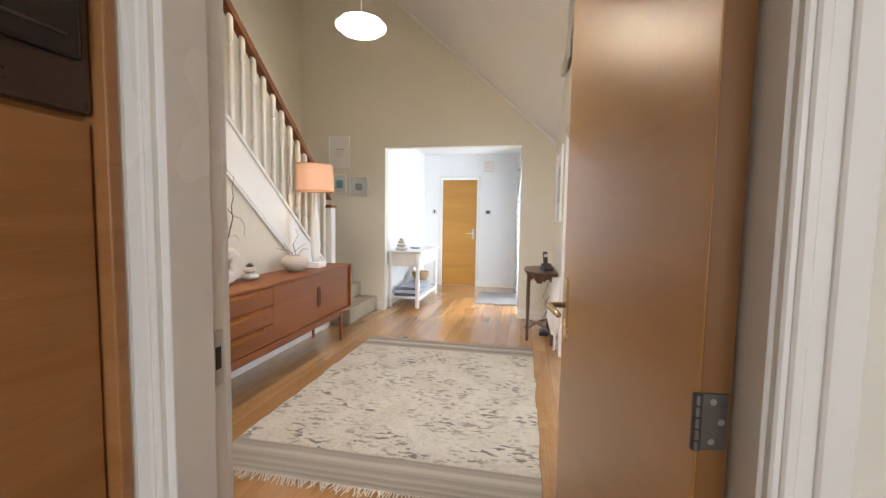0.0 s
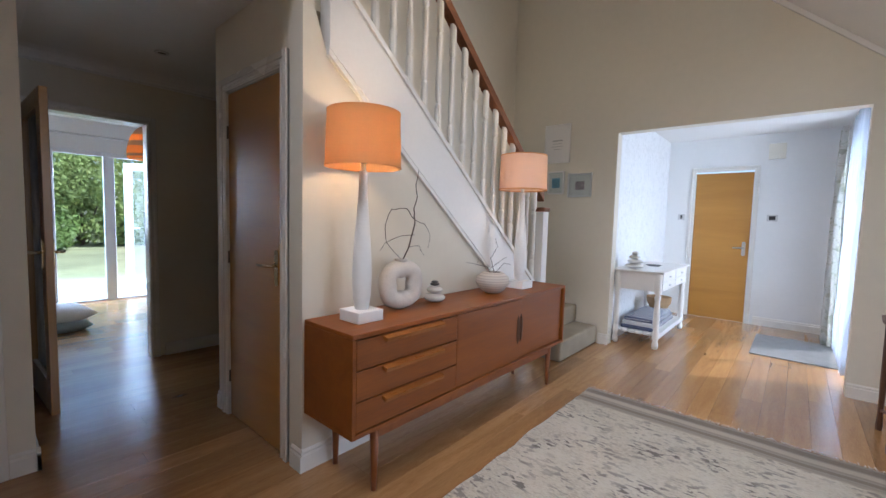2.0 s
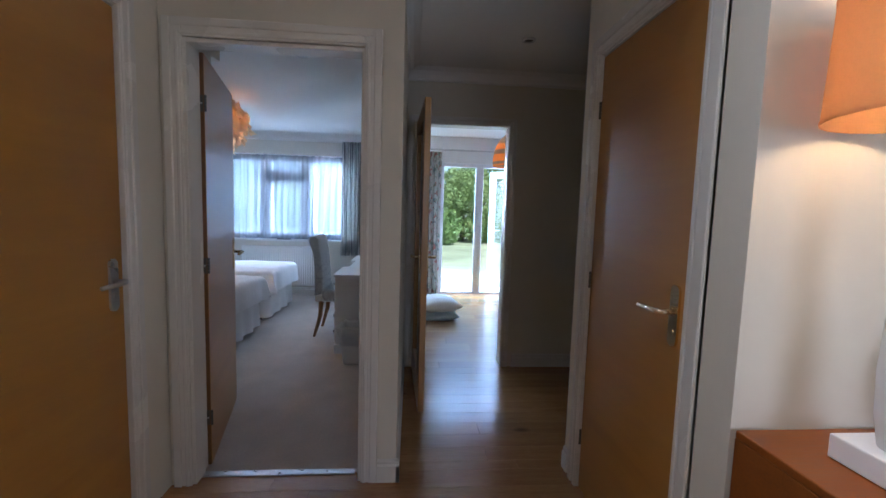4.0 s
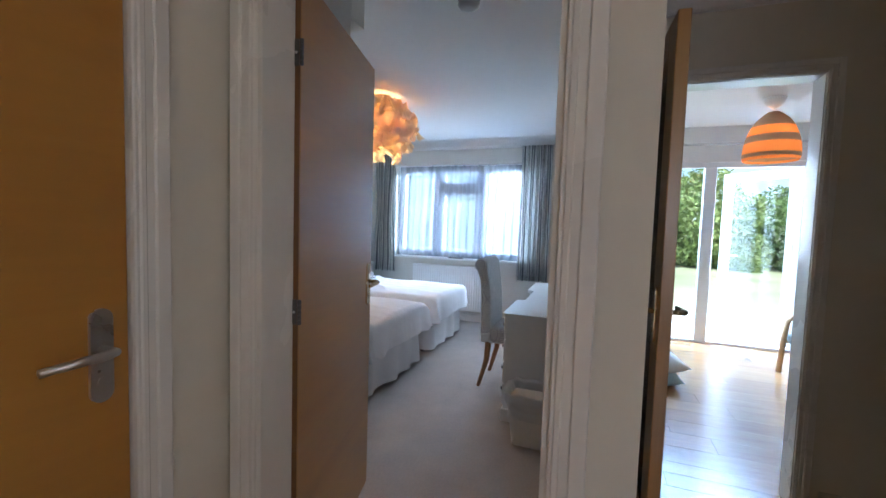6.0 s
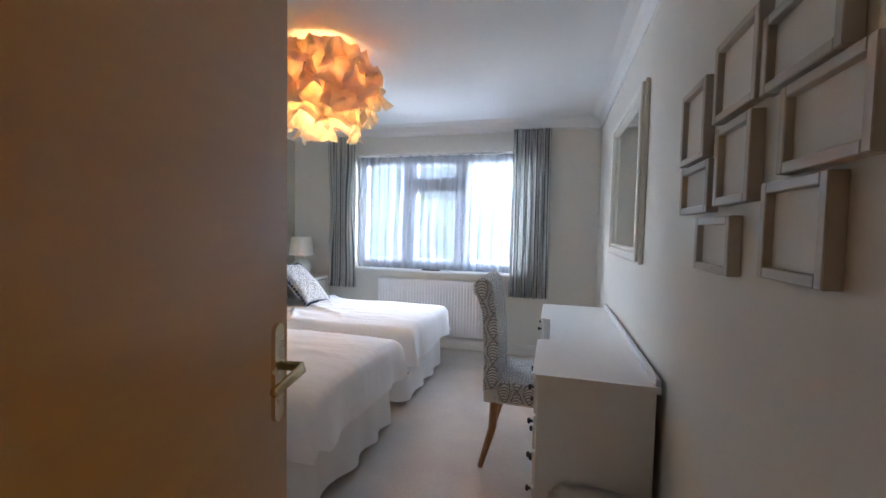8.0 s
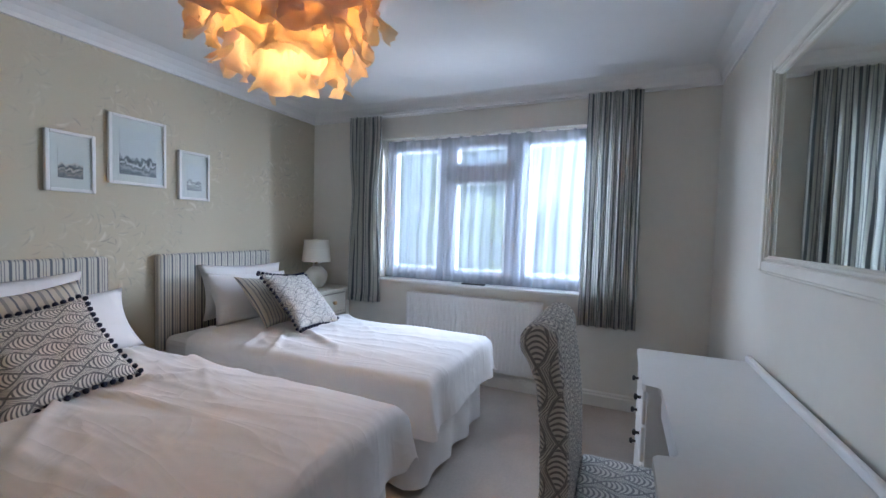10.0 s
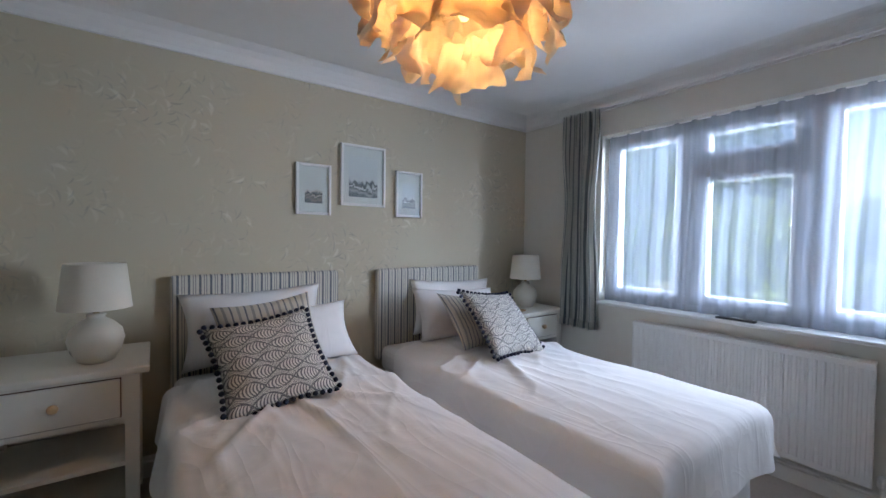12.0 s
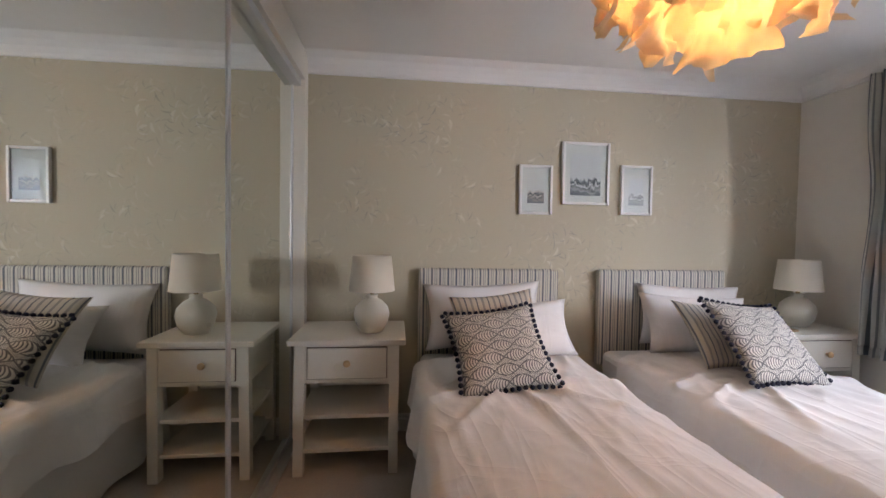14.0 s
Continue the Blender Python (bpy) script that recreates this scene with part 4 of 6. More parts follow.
part("handrail", prism([(2.1, z_up(2.1) + 0.86), (4.62, z_up(4.62) + 0.86), (4.62, z_up(4.62) + 0.93), (2.1, z_up(2.1) + 0.93)], "x", -1.575, -1.64), M["rail_wood"], stairs, "dark stained wooden handrail")


def baluster():
    bm = bmesh.new()
    prof = [(0.021, 0.0), (0.021, 0.2), (0.013, 0.22), (0.018, 0.24), (0.021, 0.30), (0.017, 0.45), (0.0165, 0.55), (0.021, 0.62), (0.013, 0.65), (0.021, 0.67), (0.021, 0.87)]
    rings = [[bm.verts.new((sx * r, sy * r, z)) for sx, sy in ((-1, -0.5), (-0.5, -1), (0.5, -1), (1, -0.5), (1, 0.5), (0.5, 1), (-0.5, 1), (-1, 0.5))] for r, z in prof]
    for a, b in zip(rings, rings[1:]):
        for i in range(8):
            bm.faces.new((a[i], a[(i + 1) % 8], b[(i + 1) % 8], b[i]))
    bm.faces.new(rings[0][::-1])
    bm.faces.new(rings[-1])
    return mesh_of(bm, "baluster", M["paint"])


bal = baluster()
for i in range(18):
    y = 2.28 + 0.1305 * i
    if y < 4.56:
        o = new("baluster", bal)
        o.parent, o.location = stairs, (-1.61, y, z_up(y) + 0.02)
newel = part("newel_post", box(-1.66, 4.6, 0.38, -1.565, 4.70, 1.36, 0.006), M["white"], stairs, "square white newel post")
part("newel_cap", box(-1.672, 4.588, 1.36, -1.553, 4.712, 1.40, 0.014), M["rail_wood"], newel, "dark wooden newel cap")

# ---- hall things ----


def sideboard():
    ob = thing("sideboard", pose(-1.59, 2.25, 0), "long teak sideboard with drawers and sliding doors on tapered legs", "sideboard")
    L, D, z0, z1 = 2.08, 0.385, 0.30, 0.765
    bm = bmesh.new()
    box(0, 0, z1 - 0.022, D, L, z1, 0.004, bm)
    box(0, 0, z0, D, L, z0 + 0.02, 0.003, bm)
    box(0, 0, z0 + 0.02, D, 0.02, z1 - 0.022, 0.002, bm)
    box(0, L - 0.02, z0 + 0.02, D, L, z1 - 0.022, 0.002, bm)
    box(0, 0.02, z0 + 0.02, 0.012, L - 0.02, z1 - 0.022, 0, bm)
    part("carcass", bm, M["teak"], ob)
    for i in range(3):
        a = z0 + 0.026 + i * 0.1385
        d = part("drawer", box(D - 0.03, 0.024, a, D - 0.004, 0.705, a + 0.133, 0.003), M["teak"], ob)
        part("pull", prism([(D - 0.005, a + 0.112), (D + 0.024, a + 0.103), (D + 0.028, a + 0.122), (D - 0.005, a + 0.13)], "y", 0.17, 0.57), M["teak_highlit"], d, "carved lip pull")
    for k, (a, b, out) in enumerate(((0.712, 1.40, 0.0), (1.385, L - 0.024, -0.014))):
        d = part("sliding_door", box(D - 0.028 + out, a, z0 + 0.024, D - 0.008 + out, b, z1 - 0.026, 0.003), M["teak"], ob, "sliding teak door with finger slot")
        yy = b - 0.03 if k == 0 else a + 0.045
        part("finger_slot", lathe([(0.001, -0.1), (0.012, -0.07), (0.016, 0), (0.012, 0.07), (0.001, 0.1)], 10, (D - 0.008 + out, yy, (z0 + z1) / 2)), M["dark_wood"], d, "dark scooped finger slot")
    for x in (0.05, D - 0.03):
        for y in (0.15, L - 0.2):
            part("leg", lathe([(0.013, 0), (0.016, 0.1), (0.022, z0)], 14, (x, y, 0)), M["teak_end"], ob, smooth=True)
    part("rail", box(D - 0.045, 0.15, z0 - 0.05, D - 0.02, L - 0.2, z0, 0.004), M["teak_end"], ob)
    return ob


sideboard()


def table_lamp_tall(y, shade_m, label):
    ob = thing("table_lamp", pose(-1.40, y, 0.766), label, "lamp", "sideboard lamps")
    part("base", box(-0.075, -0.075, 0, 0.075, 0.075, 0.055, 0.004), M["white"], ob, "white square block base")
    part("stem", lathe([(0.033, 0.055), (0.043, 0.12), (0.047, 0.22), (0.042, 0.34), (0.031, 0.48), (0.022, 0.6), (0.019, 0.7), (0.019, 0.715)], 26), M["white"], ob, "slim white turned stem", True)
    part("fitting", lathe([(0.012, 0.715), (0.012, 0.75), (0.016, 0.752), (0.016, 0.79)], 14), M["steel"], ob)
    bm = lathe([(0.178, 0.735), (0.17, 0.985)], 48, caps=False)
    part("shade", bm, shade_m, ob, "round fabric drum shade", True)
    for r, z in ((0.178, 0.735), (0.17, 0.985)):
        part("rim", lathe([(r + 0.0015, z - 0.004), (r + 0.0015, z + 0.004), (r - 0.0015, z + 0.004), (r - 0.0015, z - 0.004)], 48, caps=False), M["shade"], ob)
    part("bulb", lathe([(0.012, 0.79), (0.03, 0.825), (0.03, 0.845), (0.012, 0.868)], 16), M["bulb_glow"], ob, "lit warm bulb", True)


table_lamp_tall(2.445, M["shade"], "white table lamp with lit amber drum shade on sideboard")
table_lamp_tall(3.93, M["shade_pink"], "white table lamp with lit pinkish drum shade on sideboard")

ring = thing("ring_vase", pose(-1.45, 2.75, 0.766, 0, 0, 82), "rough white stone vase shaped like a ring", "vase")
bm = bmesh.new()
n, k = 36, 16
vs = [[None] * k for _ in range(n)]
for i in range(n):
    a = 2 * math.pi * i / n
    for j in range(k):
        b = 2 * math.pi * j / k
        square = (math.cos(a) ** 4 + math.sin(a) ** 4) ** -0.25
        r = 0.086 * (0.35 + 0.65 * square) + 0.051 * math.cos(b) / (0.6 + 0.4 * square) + 0.007 * noise.noise((3 * math.cos(a), 3 * math.sin(a), b))
        vs[i][j] = bm.verts.new((r * math.cos(a) * 1.02, 0.043 * math.sin(b), 0.137 + r * math.sin(a) * 0.98))
for i in range(n):
    for j in range(k):
        bm.faces.new((vs[i][j], vs[(i + 1) % n][j], vs[(i + 1) % n][(j + 1) % k], vs[i][(j + 1) % k]))
part("ring", bm, M["stone"], ring, smooth=True)
part("neck", lathe([(0.03, 0.262), (0.038, 0.272), (0.038, 0.279), (0.024, 0.279), (0.022, 0.266)], 20), M["stone"], ring)


def twigs(name, at, label, spans):
    ob = thing(name, at, label, "branches")
    for pts, r in spans:
        fine = []
        for a, b in zip(pts, pts[1:]):
            for s in range(4):
                p = Vector(a).lerp(Vector(b), s / 4)
                fine.append(p + 0.006 * Vector((noise.noise(p * 30), noise.noise(p * 31 + Vector((5, 0, 0))), noise.noise(p * 29 + Vector((0, 7, 0))))))
        fine.append(Vector(pts[-1]))
        part("twig", tube(fine, [0.7 * r * (1 - 0.65 * i / len(fine)) for i in range(len(fine))], 6), M["twig"], ob, smooth=True)


twigs("bare_branches", pose(-1.45, 2.75, 1.035), "thin dark curling bare twigs in ring vase", [
    ([(0, 0.0, -0.01), (0.0, 0.05, 0.06), (0.01, 0.085, 0.2), (0, 0.09, 0.28), (-0.01, 0.12, 0.36), (0, 0.10, 0.42), (0, 0.12, 0.5)], 0.006),
    ([(0.01, 0.085, 0.22), (0, 0.03, 0.285), (0, -0.08, 0.275), (0.01, -0.13, 0.2), (0, -0.11, 0.1), (0, -0.03, 0.03), (0, 0.0, 0.0)], 0.0035),
    ([(0.01, 0.085, 0.14), (0, 0.0, 0.135), (0, -0.12, 0.1), (0, -0.15, 0.06)], 0.003),
    ([(0.01, 0.085, 0.22), (0.02, 0.16, 0.2), (0.01, 0.22, 0.14), (0, 0.21, 0.06)], 0.0025),
    ([(0, 0.05, 0.07), (0, 0.13, 0.08), (0.01, 0.17, 0.02)], 0.002)])
twigs("bare_branches", pose(-1.41, 3.585, 0.905), "thin dark bare twigs laid in low bowl", [
    ([(0, 0.0, -0.02), (0.02, -0.1, 0.05), (0, -0.3, 0.09)], 0.004), ([(0, 0, -0.02), (0.01, 0.12, 0.06), (0, 0.24, 0.04)], 0.004),
    ([(0, 0.02, -0.01), (-0.02, 0.0, 0.1), (0, 0.05, 0.18), (0, 0.02, 0.24)], 0.0035), ([(0, -0.05, 0.02), (0.02, 0.08, 0.09), (0, 0.19, 0.1)], 0.003),
    ([(0, -0.1, 0.05), (0, -0.16, 0.12), (0, -0.2, 0.06)], 0.002)])
bowl = thing("round_bowl", pose(-1.41, 3.585, 0.766), "round combed clay bowl with narrow mouth", "bowl")
part("body", lathe([(0.05, 0), (0.085, 0.025), (0.118, 0.07), (0.112, 0.11), (0.075, 0.14), (0.06, 0.146), (0.055, 0.14), (0.09, 0.11), (0.1, 0.07), (0.05, 0.012)], 36), M["bowl"], bowl, smooth=True)


def stack(name, at, label, spans, mats):
    ob = thing(name, at, label, "ornament")
    z = 0
    for (r, h, dx), m in zip(spans, mats):
        prof = [(r * math.sqrt(max(0.02, 1 - c * c)), z + h / 2 + h / 2 * c) for c in (-0.97, -0.8, -0.4, 0, 0.4, 0.8, 0.97)]
        part("pebble", lathe(prof, 20, (dx, -dx, 0)), M[m], ob, smooth=True)
        z += h * 0.97


stack("pebble_stack", pose(-1.46, 3.04, 0.766), "three balanced pebbles with dark top stone on sideboard", [(0.066, 0.055, 0), (0.05, 0.045, 0.004), (0.03, 0.02, -0.006), (0.022, 0.013, 0.003)], ["pebble", "pebble", "slate", "slate"])

# rug with fringes
rug = thing("rug", pose(-0.125, 3.13, 0), "cream and grey woven kilim rug with fringed ends", "rug")
part("weave", sheet(lambda u, v: ((u - 0.5) * 1.66 + 0.018 * noise.noise((v * 9, 3, u)) + 0.006 * noise.noise((v * 26, 3, 0)), (v - 0.5) * 2.3 + 0.008 * noise.noise((u * 12, 9, 0)), 0.010 + 0.002 * noise.noise((u * 6, v * 8, 1))), 40, 56, 1.66, 2.3, 0.008), M["rug"], rug)
bm = bmesh.new()
for s in (-1, 1):
    for i in range(150):
        x = (i / 149 - 0.5) * 1.64
        a, b = random.uniform(-0.03, 0.03), random.uniform(0.03, 0.06)
        y0 = s * 1.15
        v = [bm.verts.new(q) for q in ((x - 0.004, y0, 0.012), (x + 0.004, y0, 0.012), (x + a + 0.002, y0 + s * b, 0.004), (x + a - 0.002, y0 + s * b, 0.004))]
        bm.faces.new(v)
tagged(part("fringe", bm, M["fringe"], rug, "cream knotted fringe"), kind="stuff")


def porch_table():
    ob = thing("console_table", pose(-1.275, 5.72, 0), "white painted console table with drawers and slatted shelf", "table")
    D, L, H = 0.46, 1.22, 0.80
    part("top", box(-0.01, -0.02, H - 0.022, D + 0.02, L + 0.02, H, 0.006), M["white"], ob)
    part("apron", box(0.02, 0.02, H - 0.21, D - 0.012, L - 0.02, H - 0.022, 0.002), M["white"], ob)
    for i in range(2):
        for j in range(2):
            y0, z0 = 0.05 + i * 0.57, H - 0.2 + j * 0.088
            d = part("drawer", box(D - 0.012, y0, z0, D + 0.002, y0 + 0.54, z0 + 0.082, 0.003), M["white"], ob)
            part("knob", box(D + 0.002, y0 + 0.25, z0 + 0.035, D + 0.018, y0 + 0.29, z0 + 0.05, 0.003), M["steel"], d, "dark metal pull")
    for x in (0.03, D - 0.035):
        for y in (0.03, L - 0.03):
            part("leg", lathe([(0.02, 0), (0.03, 0.02), (0.03, 0.06), (0.022, 0.09), (0.032, 0.11), (0.032, 0.18), (0.022, 0.2), (0.03, 0.24), (0.033, 0.36), (0.024, 0.5), (0.032, 0.53), (0.022, 0.56), (0.034, 0.58), (0.034, H - 0.02)], 16, (x, y, 0)), M["white"], ob, smooth=True)
    for i in range(6):
        part("shelf_slat", box(0.02 + i * 0.072, 0.02, 0.13, 0.08 + i * 0.072, L - 0.02, 0.15, 0.003), M["white"], ob)
    part("shelf_rail", box(D - 0.03, 0.03, 0.10, D - 0.012, L - 0.03, 0.15, 0.003), M["white"], ob)


porch_table()
fold = thing("striped_throw", pose(-1.06, 6.3, 0.15), "folded navy and white striped throw on table shelf", "throw")
for i in range(3):
    part("fold", box(-0.16 + 0.01 * i, -0.48 + 0.02 * i, i * 0.04, 0.17 - 0.012 * i, 0.46 - 0.03 * i, i * 0.04 + 0.042, 0.018, seg=3), M["blue_stripe"], fold, smooth=True)
bk = thing("wicker_basket", pose(-1.05, 6.7, 0.27), "small dark wicker basket on folded throw", "basket")
part("basket", lathe([(0.1, 0), (0.13, 0.06), (0.14, 0.13), (0.13, 0.13), (0.09, 0.012)], 20), M["basket"], bk)
stack("pebble_stack", pose(-1.12, 5.86, 0.80), "four stacked grey pebbles on console table", [(0.095, 0.055, 0), (0.078, 0.05, 0.005), (0.058, 0.042, -0.005), (0.036, 0.04, 0.004)], ["pebble", "pebble", "pebble", "pebble"])
dish = thing("small_tray", pose(-1.05, 6.35, 0.80), "small dark tray on console table", "tray")
part("tray", lathe([(0.06, 0), (0.085, 0.012), (0.08, 0.012), (0.055, 0.004)], 24), M["slate"], dish)
pm = thing("door_mat", pose(0.235, 6.82, 0), "grey ribbed door mat on oak floor", "mat")
part("ribbed_top", box(-0.35, -0.5, 0, 0.33, 0.5, 0.012, 0.005), M["mat_grey"], pm)


def half_table():
    ob = thing("half_moon_table", pose(0.85, 4.75, 0), "dark carved wooden side table against the wall", "table")
    poly = [(0.08, -0.36), (-0.12, -0.33), (-0.235, -0.17), (-0.25, 0.05), (-0.235, 0.25), (-0.12, 0.36), (0.08, 0.38)]
    part("top", prism(poly, "z", 0.715, 0.735), M["dark_wood"], ob)
    part("moulding", prism([(x * 0.94, y * 0.94) for x, y in poly], "z", 0.695, 0.715), M["dark_wood"], ob)
    for a, b in zip(poly[:-1], poly[1:]):
        d = Vector((b[0] - a[0], b[1] - a[1], 0))
        for q in range(5):
            p0, p1 = Vector((*a, 0)) * 0.88 + d * 0.88 * q / 5, Vector((*a, 0)) * 0.88 + d * 0.88 * (q + 1) / 5
            drop = 0.03 + 0.04 * abs(q - 2) / 2
            bm = bmesh.new()
            o = d.normalized().cross(Vector((0, 0, 1))) * 0.01
            lo = [bm.verts.new((*(p.xy), 0.695 - h)) for p, h in ((p0, drop), (p1, drop), (p1, 0), (p0, 0))]
            hi = [bm.verts.new((p + o).xy[:] + (0.695 - h,)) for p, h in ((p0, drop), (p1, drop), (p1, 0), (p0, 0))]
            bm.faces.new(lo)
            bm.faces.new(hi[::-1])
            for i in range(4):
                bm.faces.new((lo[i], hi[i], hi[(i + 1) % 4], lo[(i + 1) % 4]))
            part("fretwork", bm, M["dark_wood"], ob)
    for x, y in ((0.04, -0.3), (-0.2, -0.16), (-0.2, 0.22), (0.04, 0.32)):
        part("leg", lathe([(0.014, 0), (0.017, 0.03), (0.013, 0.1), (0.017, 0.3), (0.018, 0.7)], 8, (x, y, 0)), M["dark_wood"], ob)
    for a, b in (((0.04, -0.3), (-0.2, 0.22)), ((-0.2, -0.16), (0.04, 0.32))):
        part("stretcher", tube([(a[0], a[1], 0.13), ((a[0] + b[0]) / 2, (a[1] + b[1]) / 2, 0.15), (b[0], b[1], 0.13)], 0.011, 8), M["dark_wood"], ob)


half_table()
ph = thing("cordless_phone", pose(0.83, 4.66, 0.735, 0, 0, 20), "black cordless phone standing in its charging cradle", "phone")
part("cradle", prism([(-0.06, 0), (0.05, 0), (0.05, 0.05), (0.02, 0.075), (-0.06, 0.03)], "x", -0.05, 0.05), M["black"], ph)
part("handset", box(-0.024, -0.012, 0.03, 0.024, 0.014, 0.20, 0.01), M["black"], ph, at=pose(0, 0.01, 0, -14))
part("screen", box(-0.017, -0.014, 0.14, 0.017, -0.012, 0.175), M["steel"], ph, at=pose(0, 0.01, 0, -14))
cable = thing("phone_cable", pose(0, 0, 0), "loose dark cables and small box on the floor under table", "cable")
part("wire", tube([(0.9, 4.7, 0.73), (0.9, 4.74, 0.5), (0.82, 4.7, 0.36), (0.86, 4.85, 0.26), (0.8, 4.75, 0.14), (0.84, 4.85, 0.02)], 0.003, 6), M["black"], cable)
part("wire", tube([(0.88, 4.9, 0.6), (0.82, 4.98, 0.4), (0.87, 4.85, 0.3), (0.79, 4.92, 0.12), (0.85, 5.0, 0.01)], 0.003, 6), M["black"], cable)
part("adapter", box(0.78, 4.78, 0, 0.88, 4.92, 0.045, 0.006), M["black"], cable)


def radiator(name, m, L, z0, z1, label, fins):
    """A panel radiator standing off the plane x = 0, facing +x, along y."""
    ob = thing(name, m, label, "radiator")
    part("panel", box(0.055, 0, z0, 0.075, L, z1, 0.004), M["white"], ob)
    bm = bmesh.new()
    for i in range(fins):
        y = L * (i + 0.5) / fins
        prism([(0.0745, y - L / fins * 0.3), (0.0785, y - L / fins * 0.14), (0.0785, y + L / fins * 0.14), (0.0745, y + L / fins * 0.3)], "z", z0 + 0.03, z1 - 0.03, bm)
    tagged(part("pressed_ribs", bm, M["white"], ob, "pressed vertical ribs"), kind="stuff")
    part("top_grille", box(0.002, 0.005, z1 - 0.012, 0.056, L - 0.005, z1 + 0.003, 0.002), M["white"], ob)
    part("convector", box(0.004, 0.02, z0 + 0.02, 0.05, L - 0.02, z1 - 0.02), M["white"], ob)
    for y in (-0.03, L + 0.03):
        v = part("valve", lathe([(0.011, -z0 - 0.0), (0.011, 0.0), (0.019, 0.01), (0.019, 0.05), (0.012, 0.06)], 12, (0.04, y, z0)), M["white"], ob)
    return ob


radiator("radiator", pose(0.949, 5.2, 0, 0, 0, 180), 0.85, 0.14, 0.70, "white panel radiator on hall wall", 24)
radiator("radiator", pose(-6.849, -1.03, 0), 1.17, 0.145, 0.725, "white panel radiator under bedroom window", 36)


def picture(name, m, w, h, mount, art, label, frame_m="white", fr=0.02, glazed=True):
    """A framed picture facing +y on the plane y = 0, its bottom left corner at the origin, along x."""
    ob = thing(name, m, label, "picture", "")
    bm = bmesh.new()
    for b in ((0, 0, fr, h), (w - fr, 0, w, h), (fr, 0, w - fr, fr), (fr, h - fr, w - fr, h)):
        box(b[0], 0, b[1], b[2], 0.025, b[3], 0.003, bm, 1)
    part("frame", bm, M[frame_m], ob)
    part("mount", box(fr, 0.002, fr, w - fr, 0.012, h - fr), M["mount"], ob, "white card mount")
    part("print", box(mount[0], 0.012, mount[1], mount[2], 0.0135, mount[3]), M[art], ob, "small printed picture")
    if glazed:
        part("glass", box(fr, 0.017, fr, w - fr, 0.019, h - fr), M["glass"], ob, "picture glass").visible_shadow = False
    return ob


# three seascapes over the beds (their x runs towards the window, so they are turned about)
for x, z, w, h, a, tag, m0, m1, m2, m3 in ((-5.02, 1.42, 0.225, 0.325, "art1", "small", 0.25, 0.23, 0.75, 0.76), (-5.415, 1.492, 0.33, 0.415, "art2", "larger", 0.18, 0.15, 0.82, 0.81), (-5.725, 1.43, 0.225, 0.335, "art3", "small", 0.26, 0.2, 0.74, 0.74)):
    picture("seascape_picture", pose(x, -2.129, z), w, h, (w * m0, h * m1, w * m2, h * m3), a, "white framed %s seascape print over the beds" % tag, "white", 0.018)
picture("text_picture", pose(-1.765, 5.549, 1.93, 0, 0, 180), 0.30, 0.425, (0.09, 0.24, 0.21, 0.255), "grey_print", "white framed sheet with a few grey text lines", "white", 0.01, False)
tl = thing("lettering", pose(-1.765, 5.5335, 1.93, 0, 0, 180), "faint grey lines of writing on framed sheet", "lettering")
for i, (a, b) in enumerate(((0.11, 0.19), (0.08, 0.22), (0.1, 0.2), (0.12, 0.18))):
    part("line", box(a, 0, 0.15 + 0.03 * i, b, 0.001, 0.156 + 0.03 * i), M["grey_print"], tl)
picture("small_picture", pose(-1.815, 5.549, 1.585, 0, 0, 180), 0.195, 0.255, (0.05, 0.07, 0.145, 0.18), "aqua", "white framed small aqua print", "white", 0.016)
picture("small_picture", pose(-1.505, 5.549, 1.548, 0, 0, 180), 0.265, 0.26, (0.08, 0.08, 0.18, 0.17), "rose", "silver framed small rose print", "alu", 0.018)
picture("tall_picture", pose(0.949, 4.5, 1.245, 0, 0, 90), 0.62, 0.77, (0.18, 0.2, 0.44, 0.58), "grey_print", "white framed pale tall picture", "white", 0.02, False)

# hall pendant: a flat lit glass disc
pend = thing("hall_pendant", pose(-0.677, 3.316, 2.68), "lit round white glass pendant lamp on thin cord", "pendant lamp")
part("diffuser", lathe([(0.03, -0.03), (0.13, -0.02), (0.183, 0.01), (0.189, 0.03), (0.17, 0.05), (0.08, 0.06)], 40), M["lamp_glow"], pend, "lit ribbed glass disc", True)
ribs = bmesh.new()
for r, z in ((0.191, 0.025), (0.155, -0.008), (0.115, -0.021), (0.07, -0.027)):
    lathe([(r - 0.004, z - 0.004), (r + 0.004, z - 0.004), (r + 0.004, z + 0.004), (r - 0.004, z + 0.004), (r - 0.004, z - 0.004)], 40, bm=ribs, caps=False)
part("ring", ribs, M["white"], pend, "moulded glass rings")
part("cord", tube([(0, 0, 0.06), (0, 0, 1.764)], 0.004, 6), M["white"], pend)

# grey metal lizard-like wall ornament, seen from below
orn = thing("wall_ornament", pose(0.93, 0, 0), "grey metal cut-out wall ornament with pointed tail", "ornament")
part("plate", prism([(5.05, 2.80), (4.62, 2.70), (4.3, 2.62), (4.05, 2.66), (3.9, 2.62), (3.8, 2.78), (3.62, 2.86), (3.72, 3.0), (3.66, 3.1), (3.95, 3.2), (4.3, 3.15), (4.1, 2.95), (4.25, 2.84), (4.5, 2.79)], "x", -0.02, -0.008), M["steel"], orn)
part("bracket", box(-0.008, 3.9, 2.8, 0.019, 3.95, 2.85), M["steel"], orn)


